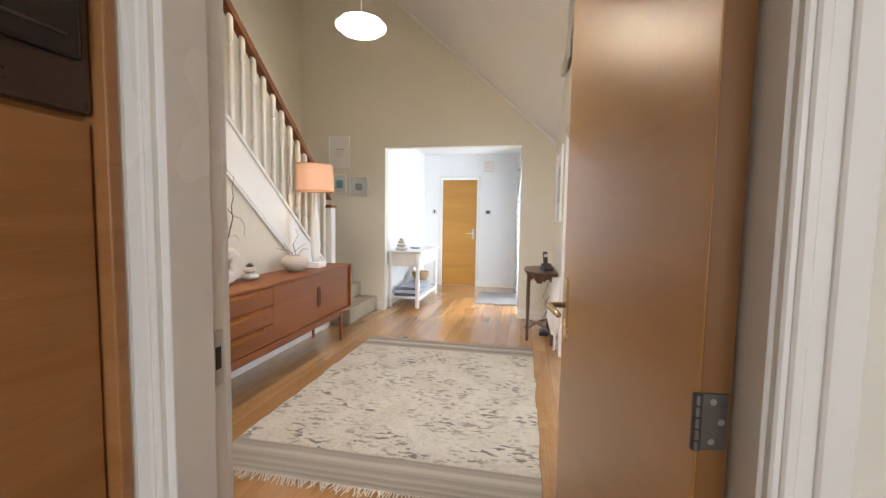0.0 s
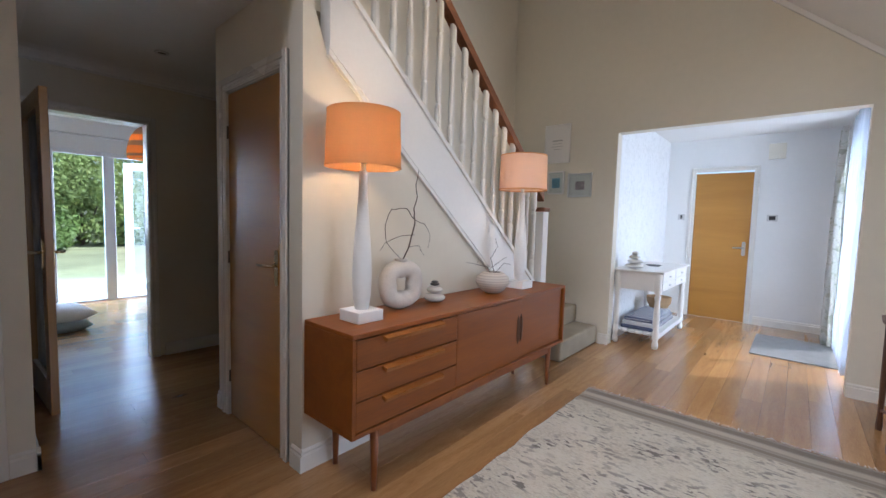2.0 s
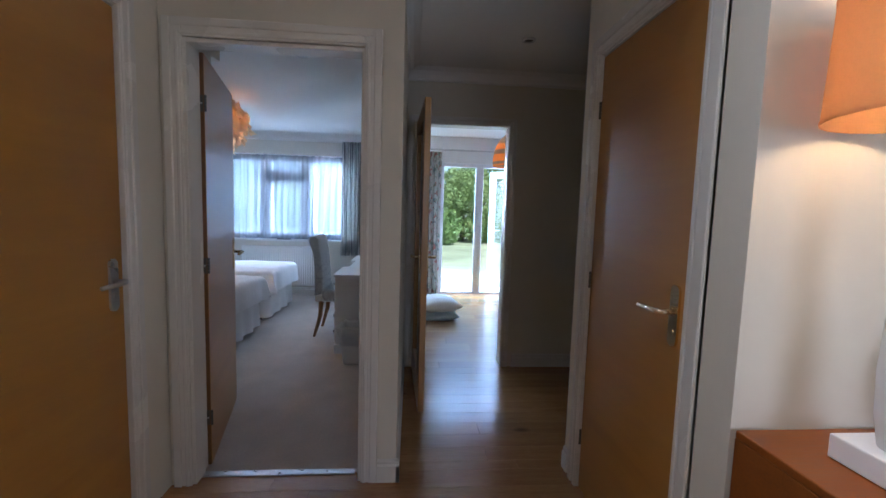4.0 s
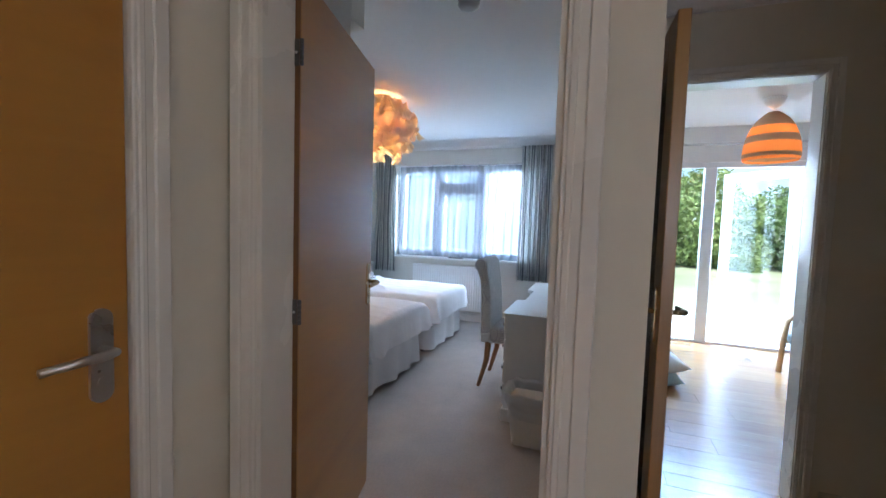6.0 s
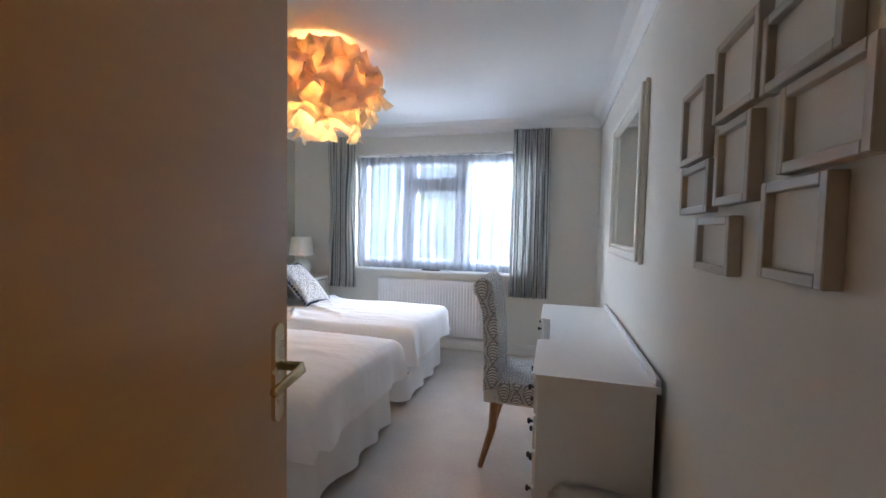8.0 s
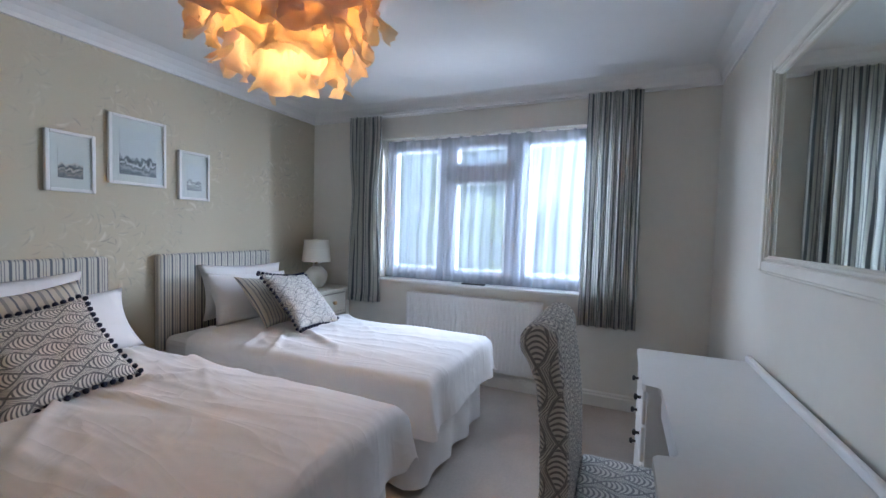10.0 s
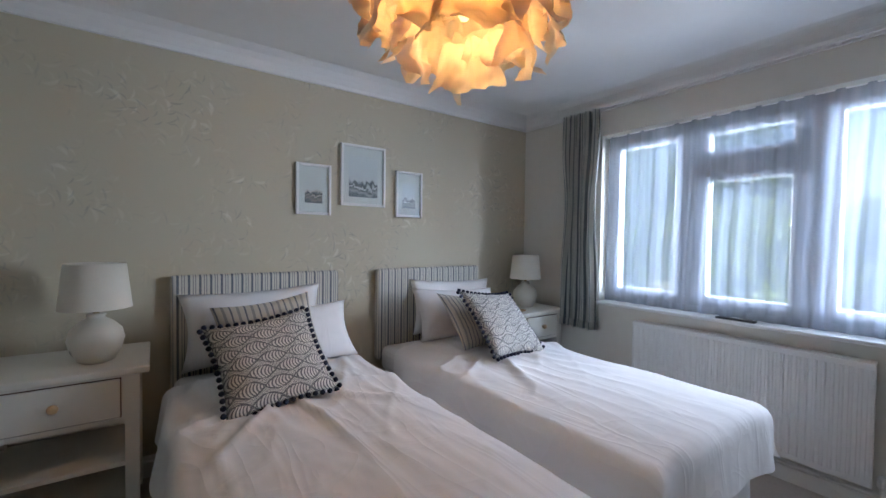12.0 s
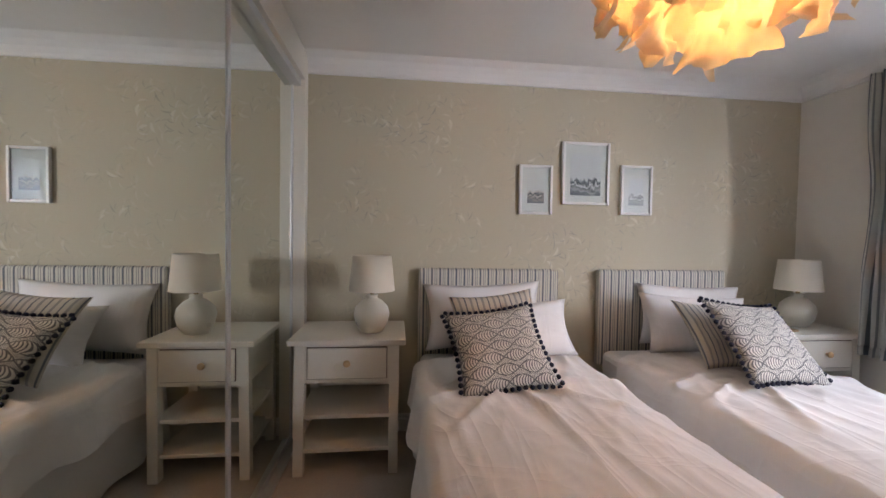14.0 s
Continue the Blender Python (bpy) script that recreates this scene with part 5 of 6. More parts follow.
def wall_box(name, at, size, label, cat, m="white", inner=None, group=""):
    ob = thing(name, at, label, cat, group)
    w, h, d = size
    part("plate", box(-w / 2, 0, -h / 2, w / 2, d, h / 2, 0.003), M[m], ob)
    if inner:
        part("rocker", box(-w * inner[0], d, -h * inner[1], w * inner[0], d + 0.004, h * inner[1], 0.001), M[inner[2]], ob)
    return ob


wall_box("light_switch", pose(-1.10, 7.919, 1.40, 0, 0, 180), (0.085, 0.085, 0.01), "brushed steel light switch beside lobby door", "switch", "steel", (0.15, 0.3, "black"))
wall_box("light_switch", pose(-0.08, 7.919, 1.40, 0, 0, 180), (0.11, 0.085, 0.01), "brushed steel double switch beside lobby door", "switch", "steel", (0.3, 0.3, "black"))
wall_box("door_chime", pose(-0.08, 7.919, 2.24, 0, 0, 180), (0.17, 0.19, 0.05), "cream plastic door chime box high on wall", "chime", "ceramic")
wall_box("light_switch", pose(-2.93, 1.227, 1.35, 0, 0, 180), (0.09, 0.09, 0.009), "white light switch with dark rocker on bedroom wall", "switch", "white", (0.07, 0.2, "black"))


def spot(name, x, y, z, label):
    ob = thing(name, pose(x, y, z), label, "ceiling light", "ceiling spots")
    part("bezel", lathe([(0.045, 0.0), (0.045, -0.006), (0.03, -0.01), (0.028, -0.002)], 24), M["steel"], ob)
    part("glass", lathe([(0.028, -0.003), (0.01, -0.004)], 20), M["black"], ob)


spot("ceiling_spot", -3.34, 2.15, CZ, "small unlit recessed ceiling spot in passage")
spot("ceiling_spot", -0.4, 6.6, 2.47, "small recessed ceiling spot in porch")
for x, y, z in ((-1.85, 1.95, CZ), (-3.67, 0.648, BZ)):
    ob = thing("smoke_alarm", pose(x, y, z), "round white smoke alarm on ceiling", "smoke alarm")
    part("body", lathe([(0.055, 0), (0.055, -0.02), (0.042, -0.036), (0.02, -0.04)], 28), M["white"] if z == CZ else M["grey_print"], ob, smooth=True)

# oven tower beside the kitchen door
tower = thing("oven_tower", pose(0, 0.795, 0), "brown wooden tall unit with built-in dark oven", "kitchen unit")
part("carcass", box(-0.62, -0.66, 0.0, -0.02, -0.004, 2.3, 0.003), M["cabinet"], tower)
part("end_strip", box(-0.02, -0.036, 0.0, 0.022, -0.017, 2.3, 0.003), M["cabinet"], tower, "reddish wooden edge strip")
part("door", box(-0.02, -0.655, 0.1, 0.0, -0.04, 1.375, 0.004), M["cabinet"], tower, "flat warm wooden door")
ov = part("oven_front", box(-0.02, -0.655, 1.385, 0.004, -0.04, 1.98, 0.006), M["bronze"], tower, "dark bronze oven front")
part("oven_glass", box(0.004, -0.62, 1.45, 0.012, -0.055, 1.86, 0.006), M["oven"], ov, "black oven window")
part("oven_trim", box(0.012, -0.60, 1.475, 0.014, -0.075, 1.479), M["bronze"], ov)

# porch window and curtain
pw = thing("window_porch", pose(0.66, 5.9, 0), "tall white framed bright porch window", "window")
bm = bmesh.new()
for b in ((0, 0.06, 0.06, 2.15), (1.24, 0.06, 1.30, 2.15), (0.06, 0.06, 1.24, 0.14), (0.06, 2.07, 1.24, 2.15), (0.62, 0.14, 0.68, 2.07)):
    box(0.06, b[0], b[1], 0.13, b[2], b[3], 0.004, bm, 1)
part("frame", bm, M["upvc"], pw)
for a, b in ((0.06, 0.62), (0.68, 1.24)):
    part("pane", box(0.09, a, 0.14, 0.1, b, 2.07), M["glass"], pw).visible_shadow = False


def drape(name, m, w, h, folds, depth, mat_key, label, flare=0.0, seed=0, thick=0.004, group="", gather=0.0):
    """A hanging curtain along y, its top at z = 0, with folds that wander on the way down."""
    ob = thing(name, m, label, "curtain", group)

    def f(u, v):
        z = -h * v
        ph = 2 * math.pi * folds * u + 1.4 * noise.noise((u * 3, v * 1.6, seed)) + 0.8 * math.sin(3 * v + seed)
        d = depth * (0.55 + 0.45 * min(1, v * 5)) * (math.sin(ph) + 0.35 * math.sin(2.3 * ph + 1))
        pinch = 1 - gather * math.exp(-((v - 0.45) / 0.2) ** 2)
        y = ((u - 0.5) * pinch * (1 + flare * v) + 0.5) * w + 0.2 * depth * math.cos(ph)
        return (d + 0.012 * noise.noise((u * 8, v * 5, seed + 3)), y, z)
    part("cloth", sheet(f, int(folds * 12), 26, w * 2.4, h, thick), M[mat_key], ob, smooth=True)
    part("hem", sheet(lambda u, v: tuple(Vector(f(u, 0.965 + 0.035 * v)) + Vector((0.005, 0, 0))), int(folds * 12), 2, w * 2.4, 0.05, thick), M[mat_key], ob, smooth=True)
    return ob


drape("porch_curtain", pose(0.49, 7.2, 2.36), 0.42, 2.34, 5, 0.035, "bloom_pale", "pale leafy patterned curtain beside porch window", 0.05, 2)
drape("porch_voile", pose(0.54, 5.85, 2.375), 1.2, 2.3, 12, 0.02, "sheer", "sheer white voile over porch window", 0.0, 7, 0.0)
pr = thing("porch_pole", pose(0.54, 5.72, 2.34), "thin steel curtain pole over porch window", "curtain pole")
part("pole", tube([(0, 0, 0.035), (0, 1.8, 0.035)], 0.012, 10), M["steel"], pr)
part("bracket", tube([(0, 0.1, 0.035), (0.119, 0.1, 0.035)], 0.008, 8), M["steel"], pr)

# ---- bedroom things ----
BX = {1: -4.60, 2: -5.80}          # middles of the two beds


def headboard(x, label):
    ob = thing("headboard", pose(x, -2.125, 0), label, "headboard", "headboards")
    bm = uv_box(box(-0.46, 0, 0.42, 0.46, 0.06, 1.06, 0.018, seg=3))
    part("padding", bm, M["ticking"], ob)
    for s in (-0.3, 0.3):
        part("strut", box(s - 0.03, 0.005, 0.0, s + 0.03, 0.03, 0.42), M["leg_wood"], ob)
    return ob


def crease(x, y, seed):
    p = Vector((x * 1.4 + seed, y * 2.2, seed * 0.7))
    r = 1 - abs(noise.noise(Vector((x * 6.5 + 1.1 * y + seed, y * 1.1, 4.0))))
    q = 1 - abs(noise.noise(Vector((x * 4.1 - y * 1.6 + seed, y * 1.4 + x, 9.0))))
    s = 1 - abs(noise.noise(Vector((x * 11 + 2.0 * y + seed, y * 2.3 - x, 2.0))))
    near = max(0.25, 1.25 - 0.6 * y)
    # folds that fan out from under the cushion towards the foot
    dx, dy = x - 0.06, y - 0.72
    far = math.hypot(dx, dy)
    turn = math.atan2(dx, max(dy, 0.001))
    fan = max(0.0, math.sin(8.5 * turn + seed + 2.2 * noise.noise(Vector((turn * 1.7, far * 1.2, seed))))) ** 4
    fan *= 0.019 * math.exp(-((far - 0.25) / 0.38) ** 2) if dy > 0 else 0.0
    return fan + near * (0.017 * r ** 8 + 0.012 * q ** 9 + 0.005 * s ** 7) + 0.006 * noise.noise(p)


def bed(x, seed, label):
    ob = thing("bed", pose(x, -2.06, 0), label, "bed", "beds")
    L, Wd = 1.90, 0.46
    part("divan", box(-Wd + 0.02, 0.02, 0.08, Wd - 0.02, L - 0.02, 0.36, 0.03), M["valance"], ob)
    part("mattress", box(-Wd + 0.01, 0.01, 0.36, Wd - 0.01, L - 0.01, 0.535, 0.05, seg=3), M["valance"], ob)
    for sx in (-1, 1):
        for y in (0.15, L - 0.12):
            part("castor", lathe([(0.02, 0), (0.024, 0.02), (0.02, 0.05), (0.02, 0.082)], 12, (sx * (Wd - 0.08), y, 0)), M["black"], ob)
    # valance: a pleated skirt round both sides and the foot
    path = [(-Wd, 0.02), (-Wd, L - 0.05), (-Wd + 0.05, L), (Wd - 0.05, L), (Wd, L - 0.05), (Wd, 0.02)]
    seg = [0]
    for a, b in zip(path, path[1:]):
        seg.append(seg[-1] + math.dist(a, b))

    def skirt(u, v):
        s = u * seg[-1]
        i = max(k for k in range(len(path) - 1) if seg[k] <= s + 1e-9) if s < seg[-1] else len(path) - 2
        t = (s - seg[i]) / (seg[i + 1] - seg[i])
        a, b = Vector(path[i]), Vector(path[i + 1])
        d = (b - a).normalized()
        out = Vector((-d.y, d.x))
        p = a.lerp(b, t) + out * (v * (0.012 + 0.028 * noise.noise((s * 4, seed, 0)) + 0.020 * math.sin(s * 21 + 3 * noise.noise((s * 1.5, seed, 2)))) + 0.004)
        return (p.x, p.y, 0.37 - v * (0.325 + 0.014 * noise.noise((s * 5, 1, seed))))
    part("valance", sheet(skirt, 150, 6, 4, 0.33), M["valance"], ob, "white pleated valance", True)

    def quilt(u, v):
        X, Y = (u - 0.5) * 2, v                      # across, and from head to foot
        w, drop = Wd + 0.025, 0.26 + 0.035 * noise.noise((Y * 3, seed, X))
        flat, fy = 0.66, 0.86
        ax = abs(X)
        x0 = min(ax / flat, 1) * (w - 0.05)
        over = max(0, (ax - flat) / (1 - flat))
        yl = min(Y / fy, 1) * (L - 0.30) + 0.30
        foot = max(0, (Y - fy) / (1 - fy))
        z = 0.585 + crease(x0 * (1 if X > 0 else -1), yl, seed) - 0.028 * (x0 / w) ** 4 - 0.02 * max(0, (Y / fy) - 0.75) ** 2
        xo, yo = x0, yl
        if over > 0:
            a = min(over * 2.6, 1) * math.pi / 2
            xo += 0.055 * math.sin(a) + over * 0.035 * (1 + noise.noise((yl * 4, seed, 5))) + over * 0.018 * math.sin(yl * 15 + seed)
            z -= 0.06 * (1 - math.cos(a)) + max(0, over - 0.3) * drop
        if foot > 0:
            a = min(foot * 2.6, 1) * math.pi / 2
            yo += 0.055 * math.sin(a) + foot * 0.03 * (1 + noise.noise((x0 * 4 * X, seed, 8))) + foot * 0.015 * math.sin(x0 * X * 22 + seed)
            z -= (0.06 * (1 - math.cos(a)) + max(0, foot - 0.3) * drop) * (1 if over == 0 else max(0.0, 1 - over))
        return (math.copysign(xo, X), yo, z)
    part("duvet", sheet(quilt, 90, 110, 1.4, 2.2), M["linen"], ob, "smooth white duvet with soft creases", True)
    return ob


for i, lab in ((1, "single bed made up with white duvet and pleated valance"), (2, "single bed made up with white duvet beside window")):
    headboard(BX[i], "blue and cream ticking striped padded headboard")
    bed(BX[i], 3.0 * i, lab)


def pillow_mesh(w, h, t, seed, slump=0.0):
    """A soft cushion standing in the xz plane, bottom at z = 0: front and back swell and meet at an edge."""
    def f(side):
        def g(u, v):
            a, b = u * 2 - 1, v * 2 - 1
            puff = max(0, (1 - abs(a) ** 2.6)) ** 0.55 * max(0, (1 - abs(b) ** 2.6)) ** 0.55
            ear = 1 + 0.05 * (a * a * b * b)
            pinch_x, pinch_z = 1 - 0.06 * (1 - a * a) * b * b, 1 - 0.06 * (1 - b * b) * a * a
            wob = 0.012 * noise.noise((a * 2.5, b * 2.5, seed)) + 0.006 * noise.noise((a * 7, b * 7, seed))
            return (a * w / 2 * ear * pinch_z, side * (t / 2 * puff * (1 - 0.3 * slump * b)) + wob * puff * side, h / 2 + b * h / 2 * ear * pinch_x + slump * 0.02 * b)
        return g
    bm = bmesh.new()
    uv = bm.loops.layers.uv.new("UVMap")
    n = 18
    for s in (1, -1):
        g = f(s)
        vs = [[bm.verts.new(g(i / n, j / n)) for j in range(n + 1)] for i in range(n + 1)]
        for i in range(n):
            for j in range(n):
                idx = ((i, j), (i + 1, j), (i + 1, j + 1), (i, j + 1))
                idx = idx if s < 0 else idx[::-1]
                fa = bm.faces.new([vs[a][b] for a, b in idx])
                for lp, (a, b) in zip(fa.loops, idx):
                    lp[uv].uv = (a / n * w, b / n * h)
    bmesh.ops.remove_doubles(bm, verts=bm.verts, dist=0.0008)
    return bm


def pillow(name, at, size, mat_key, label, seed, cat="pillow", group="", poms=False, slump=0.0):
    ob = thing(name, at, label, cat, group)
    w, h, t = size
    part("cover", pillow_mesh(w, h, t, seed, slump), M[mat_key], ob, smooth=True)
    if poms:
        ball = lathe([(0.003, -0.011), (0.009, -0.007), (0.012, 0), (0.009, 0.007), (0.003, 0.011)], 8)
        me = mesh_of(ball, "pompom", M["navy"], True)
        k = 15
        for i in range(k):
            q = i / (k - 1) * 2 - 1
            inset = 1 - 0.06 * (1 - q * q)
            ear = 1 + 0.05 * q * q
            for x, z in ((-w / 2 * ear * inset - 0.008, h / 2 + q * h / 2), (w / 2 * ear * inset + 0.008, h / 2 + q * h / 2), (q * w / 2, h / 2 - h / 2 * ear * inset - 0.006), (q * w / 2, h / 2 + h / 2 * ear * inset + 0.006)):
                o = new("pompom", me)
                o.parent, o.location = ob, (x, 0, z)
    return ob


# nearer bed: two white pillows, a striped and a patterned cushion
pillow("pillow", pose(-4.56, -1.97, 0.585, 12, 2, 0), (0.72, 0.39, 0.16), "pillow", "plump white pillow leaning on headboard", 1, group="pillows")
pillow("pillow", pose(-4.70, -1.72, 0.585, 30, 3, 0), (0.66, 0.33, 0.2), "pillow", "plump white pillow in front of another", 2, group="pillows")
pillow("striped_cushion", pose(-4.55, -1.42, 0.615, 38, 6, 0), (0.44, 0.43, 0.11), "stripe_cushion", "black and cream striped cushion", 3, "cushion")
pillow("patterned_cushion", pose(-4.51, -1.20, 0.60, 46, 6, 4), (0.425, 0.425, 0.13), "leaf", "leaf patterned grey cushion edged with navy pompoms", 4, "cushion", "patterned cushions", True)
# bed by the window
pillow("pillow", pose(-5.95, -1.97, 0.585, 12, -2, 0), (0.72, 0.38, 0.15), "pillow", "plump white pillow leaning on striped headboard", 5, group="pillows")
pillow("pillow", pose(-5.86, -1.74, 0.585, 26, -3, 0), (0.70, 0.36, 0.18), "pillow", "plump white pillow with soft corners", 6, group="pillows")
pillow("striped_cushion", pose(-5.80, -1.42, 0.60, 42, -5, 8), (0.44, 0.40, 0.10), "stripe_cushion", "black and cream striped cushion", 7, "cushion")
pillow("patterned_cushion", pose(-5.84, -1.17, 0.605, 46, -6, 6), (0.46, 0.46, 0.13), "leaf", "slumped leaf patterned cushion edged with navy pompoms", 8, "cushion", "patterned cushions", True)


def nightstand(x0, x1, label):
    ob = thing("nightstand", pose(x0, -2.11, 0), label, "nightstand", "nightstands")
    w, D, H = x1 - x0, 0.46, 0.72
    part("top", box(-0.015, -0.01, H - 0.03, w + 0.015, D + 0.02, H, 0.006), M["cream"], ob)
    for x in (0.02, w - 0.07):
        for y in (0.0, D - 0.05):
            bm = prism([(x, y), (x + 0.05, y), (x + 0.05, y + 0.05), (x, y + 0.05)], "z", 0, H - 0.03)
            for v in bm.verts:
                if v.co.z < 0.01:
                    v.co.x += 0.008 if x > w / 2 else -0.0
            part("leg", bm, M["cream"], ob)
    part("apron", box(0.03, 0.01, 0.49, w - 0.03, D - 0.006, H - 0.03), M["cream"], ob)
    d = part("drawer", box(0.085, D - 0.006, 0.515, w - 0.085, D + 0.006, 0.675, 0.003), M["cream"], ob)
    # dark sheet behind the drawer front draws the shade of its gap
    part("gap", box(0.081, D - 0.0058, 0.511, w - 0.081, D - 0.004, 0.679), M["dark_wood"], d, "dark sheet drawn as shaded gap round drawer")
    part("knob", lathe([(0.008, 0), (0.008, 0.012), (0.018, 0.018), (0.018, 0.026), (0.01, 0.031)], 16), M["birch"], d, "round wooden knob", True, Matrix.Translation((w / 2, D + 0.006, 0.6)) @ pose(0, 0, 0, -90))
    for z in (0.115, 0.295):
        part("shelf", box(0.03, 0.01, z, w - 0.03, D - 0.02, z + 0.02, 0.002), M["cream"], ob)
    part("back_panel", box(0.05, 0.002, 0.09, w - 0.05, 0.012, 0.49), M["cream"], ob)
    return ob


nightstand(-4.04, -3.465, "cream painted nightstand with drawer and two shelves")
nightstand(-6.82, -6.31, "cream painted nightstand with drawer beside window")
cst = thing("coaster", pose(-6.42, -1.75, 0.72), "small round wooden coaster on nightstand", "coaster")
part("disc", lathe([(0.045, 0), (0.048, 0.003), (0.045, 0.007)], 24), M["birch"], cst)


def small_lamp(x, y, label):
    ob = thing("table_lamp", pose(x, y, 0.72), label, "lamp", "bedside lamps")
    part("base", lathe([(0.05, 0), (0.062, 0.006), (0.088, 0.05), (0.1, 0.1), (0.092, 0.14), (0.06, 0.175), (0.034, 0.19), (0.03, 0.2), (0.036, 0.206), (0.03, 0.212)], 32), M["ceramic"], ob, "rounded cream ceramic base", True)
    part("neck", lathe([(0.012, 0.212), (0.012, 0.25)], 12), M["brass"], ob)
    part("shade", lathe([(0.128, 0.235), (0.108, 0.43), (0.106, 0.43), (0.126, 0.235)], 40, caps=False), M["shade_white"], ob, "tapered cream fabric shade", True)


small_lamp(-3.865, -1.82, "cream ceramic table lamp with plain cream shade")
small_lamp(-6.60, -1.87, "cream ceramic table lamp with plain cream shade")

# fitted wardrobe with mirrored sliding doors
ward = thing("wardrobe", pose(0, 0, 0), "fitted wardrobe with mirrored sliding doors and white surround", "wardrobe")
part("end_panel", box(-3.445, -2.128, 0, -2.67, -2.05, 2.365, 0.003), M["cream"], ward, "white painted end panel")
part("head_panel", box(-3.445, -2.05, 2.19, -3.33, 0.20, 2.365, 0.003), M["cream"], ward, "white painted head panel")
part("end_panel", box(-3.33, 0.12, 0, -2.67, 0.20, 2.365, 0.003), M["cream"], ward, "white painted end panel")
part("top_track", box(-3.42, -2.05, 2.15, -3.34, 0.12, 2.19, 0.003), M["alu"], ward, "aluminium sliding track")
part("floor_track", box(-3.42, -2.05, 0, -3.33, 0.12, 0.012, 0.002), M["alu"], ward)
for y0, y1, x in ((-2.05, -1.02, -3.372), (-1.06, 0.12, -3.398)):
    d = part("mirror_door", box(x, y0 + 0.02, 0.04, x + 0.005, y1 - 0.02, 2.14), M["mirror"], ward, "mirrored sliding door")
    for a, b in ((y0, y0 + 0.028), (y1 - 0.028, y1)):
        part("stile", box(x - 0.006, a, 0.014, x + 0.014, b, 2.15, 0.004), M["alu"], d, "white aluminium stile")
    part("rail", box(x - 0.003, y0 + 0.03, 0.014, x + 0.012, y1 - 0.03, 0.045, 0.003), M["alu"], d)
part("back", box(-2.75, -1.92, 0.02, -2.72, 0.11, 2.1), M["dark_wood"], ward)

# bedroom window
bwin = thing("window_bedroom", pose(-6.97, -1.345, 0), "white framed window with three lights and a small top sash", "window")
bm = bmesh.new()
y = [0.0, 1.965]
for b in ((0, 0.82, 0.06, 2.07), (1.905, 0.82, 1.965, 2.07), (0.06, 0.82, 1.905, 0.89), (0.06, 2.0, 1.905, 2.07), (0.55, 0.89, 0.66, 2.0), (1.165, 0.89, 1.275, 2.0), (0.66, 1.70, 1.165, 1.80)):
    box(-0.04, b[0], b[1], 0.03, b[2], b[3], 0.005, bm, 1)
part("frame", bm, M["upvc"], bwin)
for a, b, lo, hi in ((0.06, 0.55, 0.89, 2.0), (1.275, 1.905, 0.89, 2.0), (0.66, 1.165, 0.89, 1.70), (0.66, 1.165, 1.80, 2.0)):
    s = bmesh.new()
    for q in ((a, lo, a + 0.045, hi), (b - 0.045, lo, b, hi), (a + 0.045, lo, b - 0.045, lo + 0.045), (a + 0.045, hi - 0.045, b - 0.045, hi)):
        box(-0.03, q[0], q[1], 0.045, q[2], q[3], 0.004, s, 1)
    sh = part("sash", s, M["upvc"], bwin)
    part("pane", box(0.0, a + 0.045, lo + 0.045, 0.008, b - 0.045, hi - 0.045), M["glass"], sh).visible_shadow = False
structure("window_sill", box(-6.93, -1.345, 0.80, -6.80, 0.62, 0.822, 0.006), M["white"])
drape("voile", pose(-6.885, -1.31, 2.055), 1.90, 1.225, 17, 0.012, "sheer", "sheer white voile across bedroom window", 0.0, 5, 0.0)
pole = thing("net_wire", pose(-6.885, -1.345, 2.052), "thin white wire holding voile", "curtain wire")
part("wire", tube([(0, 0.002, 0), (0, 1.96, 0)], 0.004, 6), M["white"], pole)
trk = thing("curtain_track", pose(-6.80, -1.7, 2.268), "slim white curtain track with small brackets", "curtain track")
part("track", box(-0.012, 0, -0.008, 0.012, 2.45, 0.012, 0.003), M["white"], trk)
for yy in (0.2, 0.75, 1.2, 1.65, 2.25):
    part("bracket", box(-0.052, yy, -0.006, -0.01, yy + 0.02, 0.01), M["white"], trk)
drape("curtain", pose(-6.77, -1.64, 2.262), 0.33, 1.66, 5, 0.03, "curtain", "narrow blue grey striped curtain drawn aside", 0.0, 1, 0.004, "bedroom curtains", 0.22)
drape("curtain", pose(-6.77, 0.40, 2.262), 0.36, 1.66, 6, 0.03, "curtain", "blue grey striped curtain drawn aside", 0.06, 4, 0.004, "bedroom curtains")
rem = thing("dark_tray", pose(-6.84, -0.45, 0.822), "slim dark object lying on window sill", "sill object")
part("body", box(-0.02, -0.09, 0, 0.025, 0.11, 0.012, 0.005), M["black"], rem)

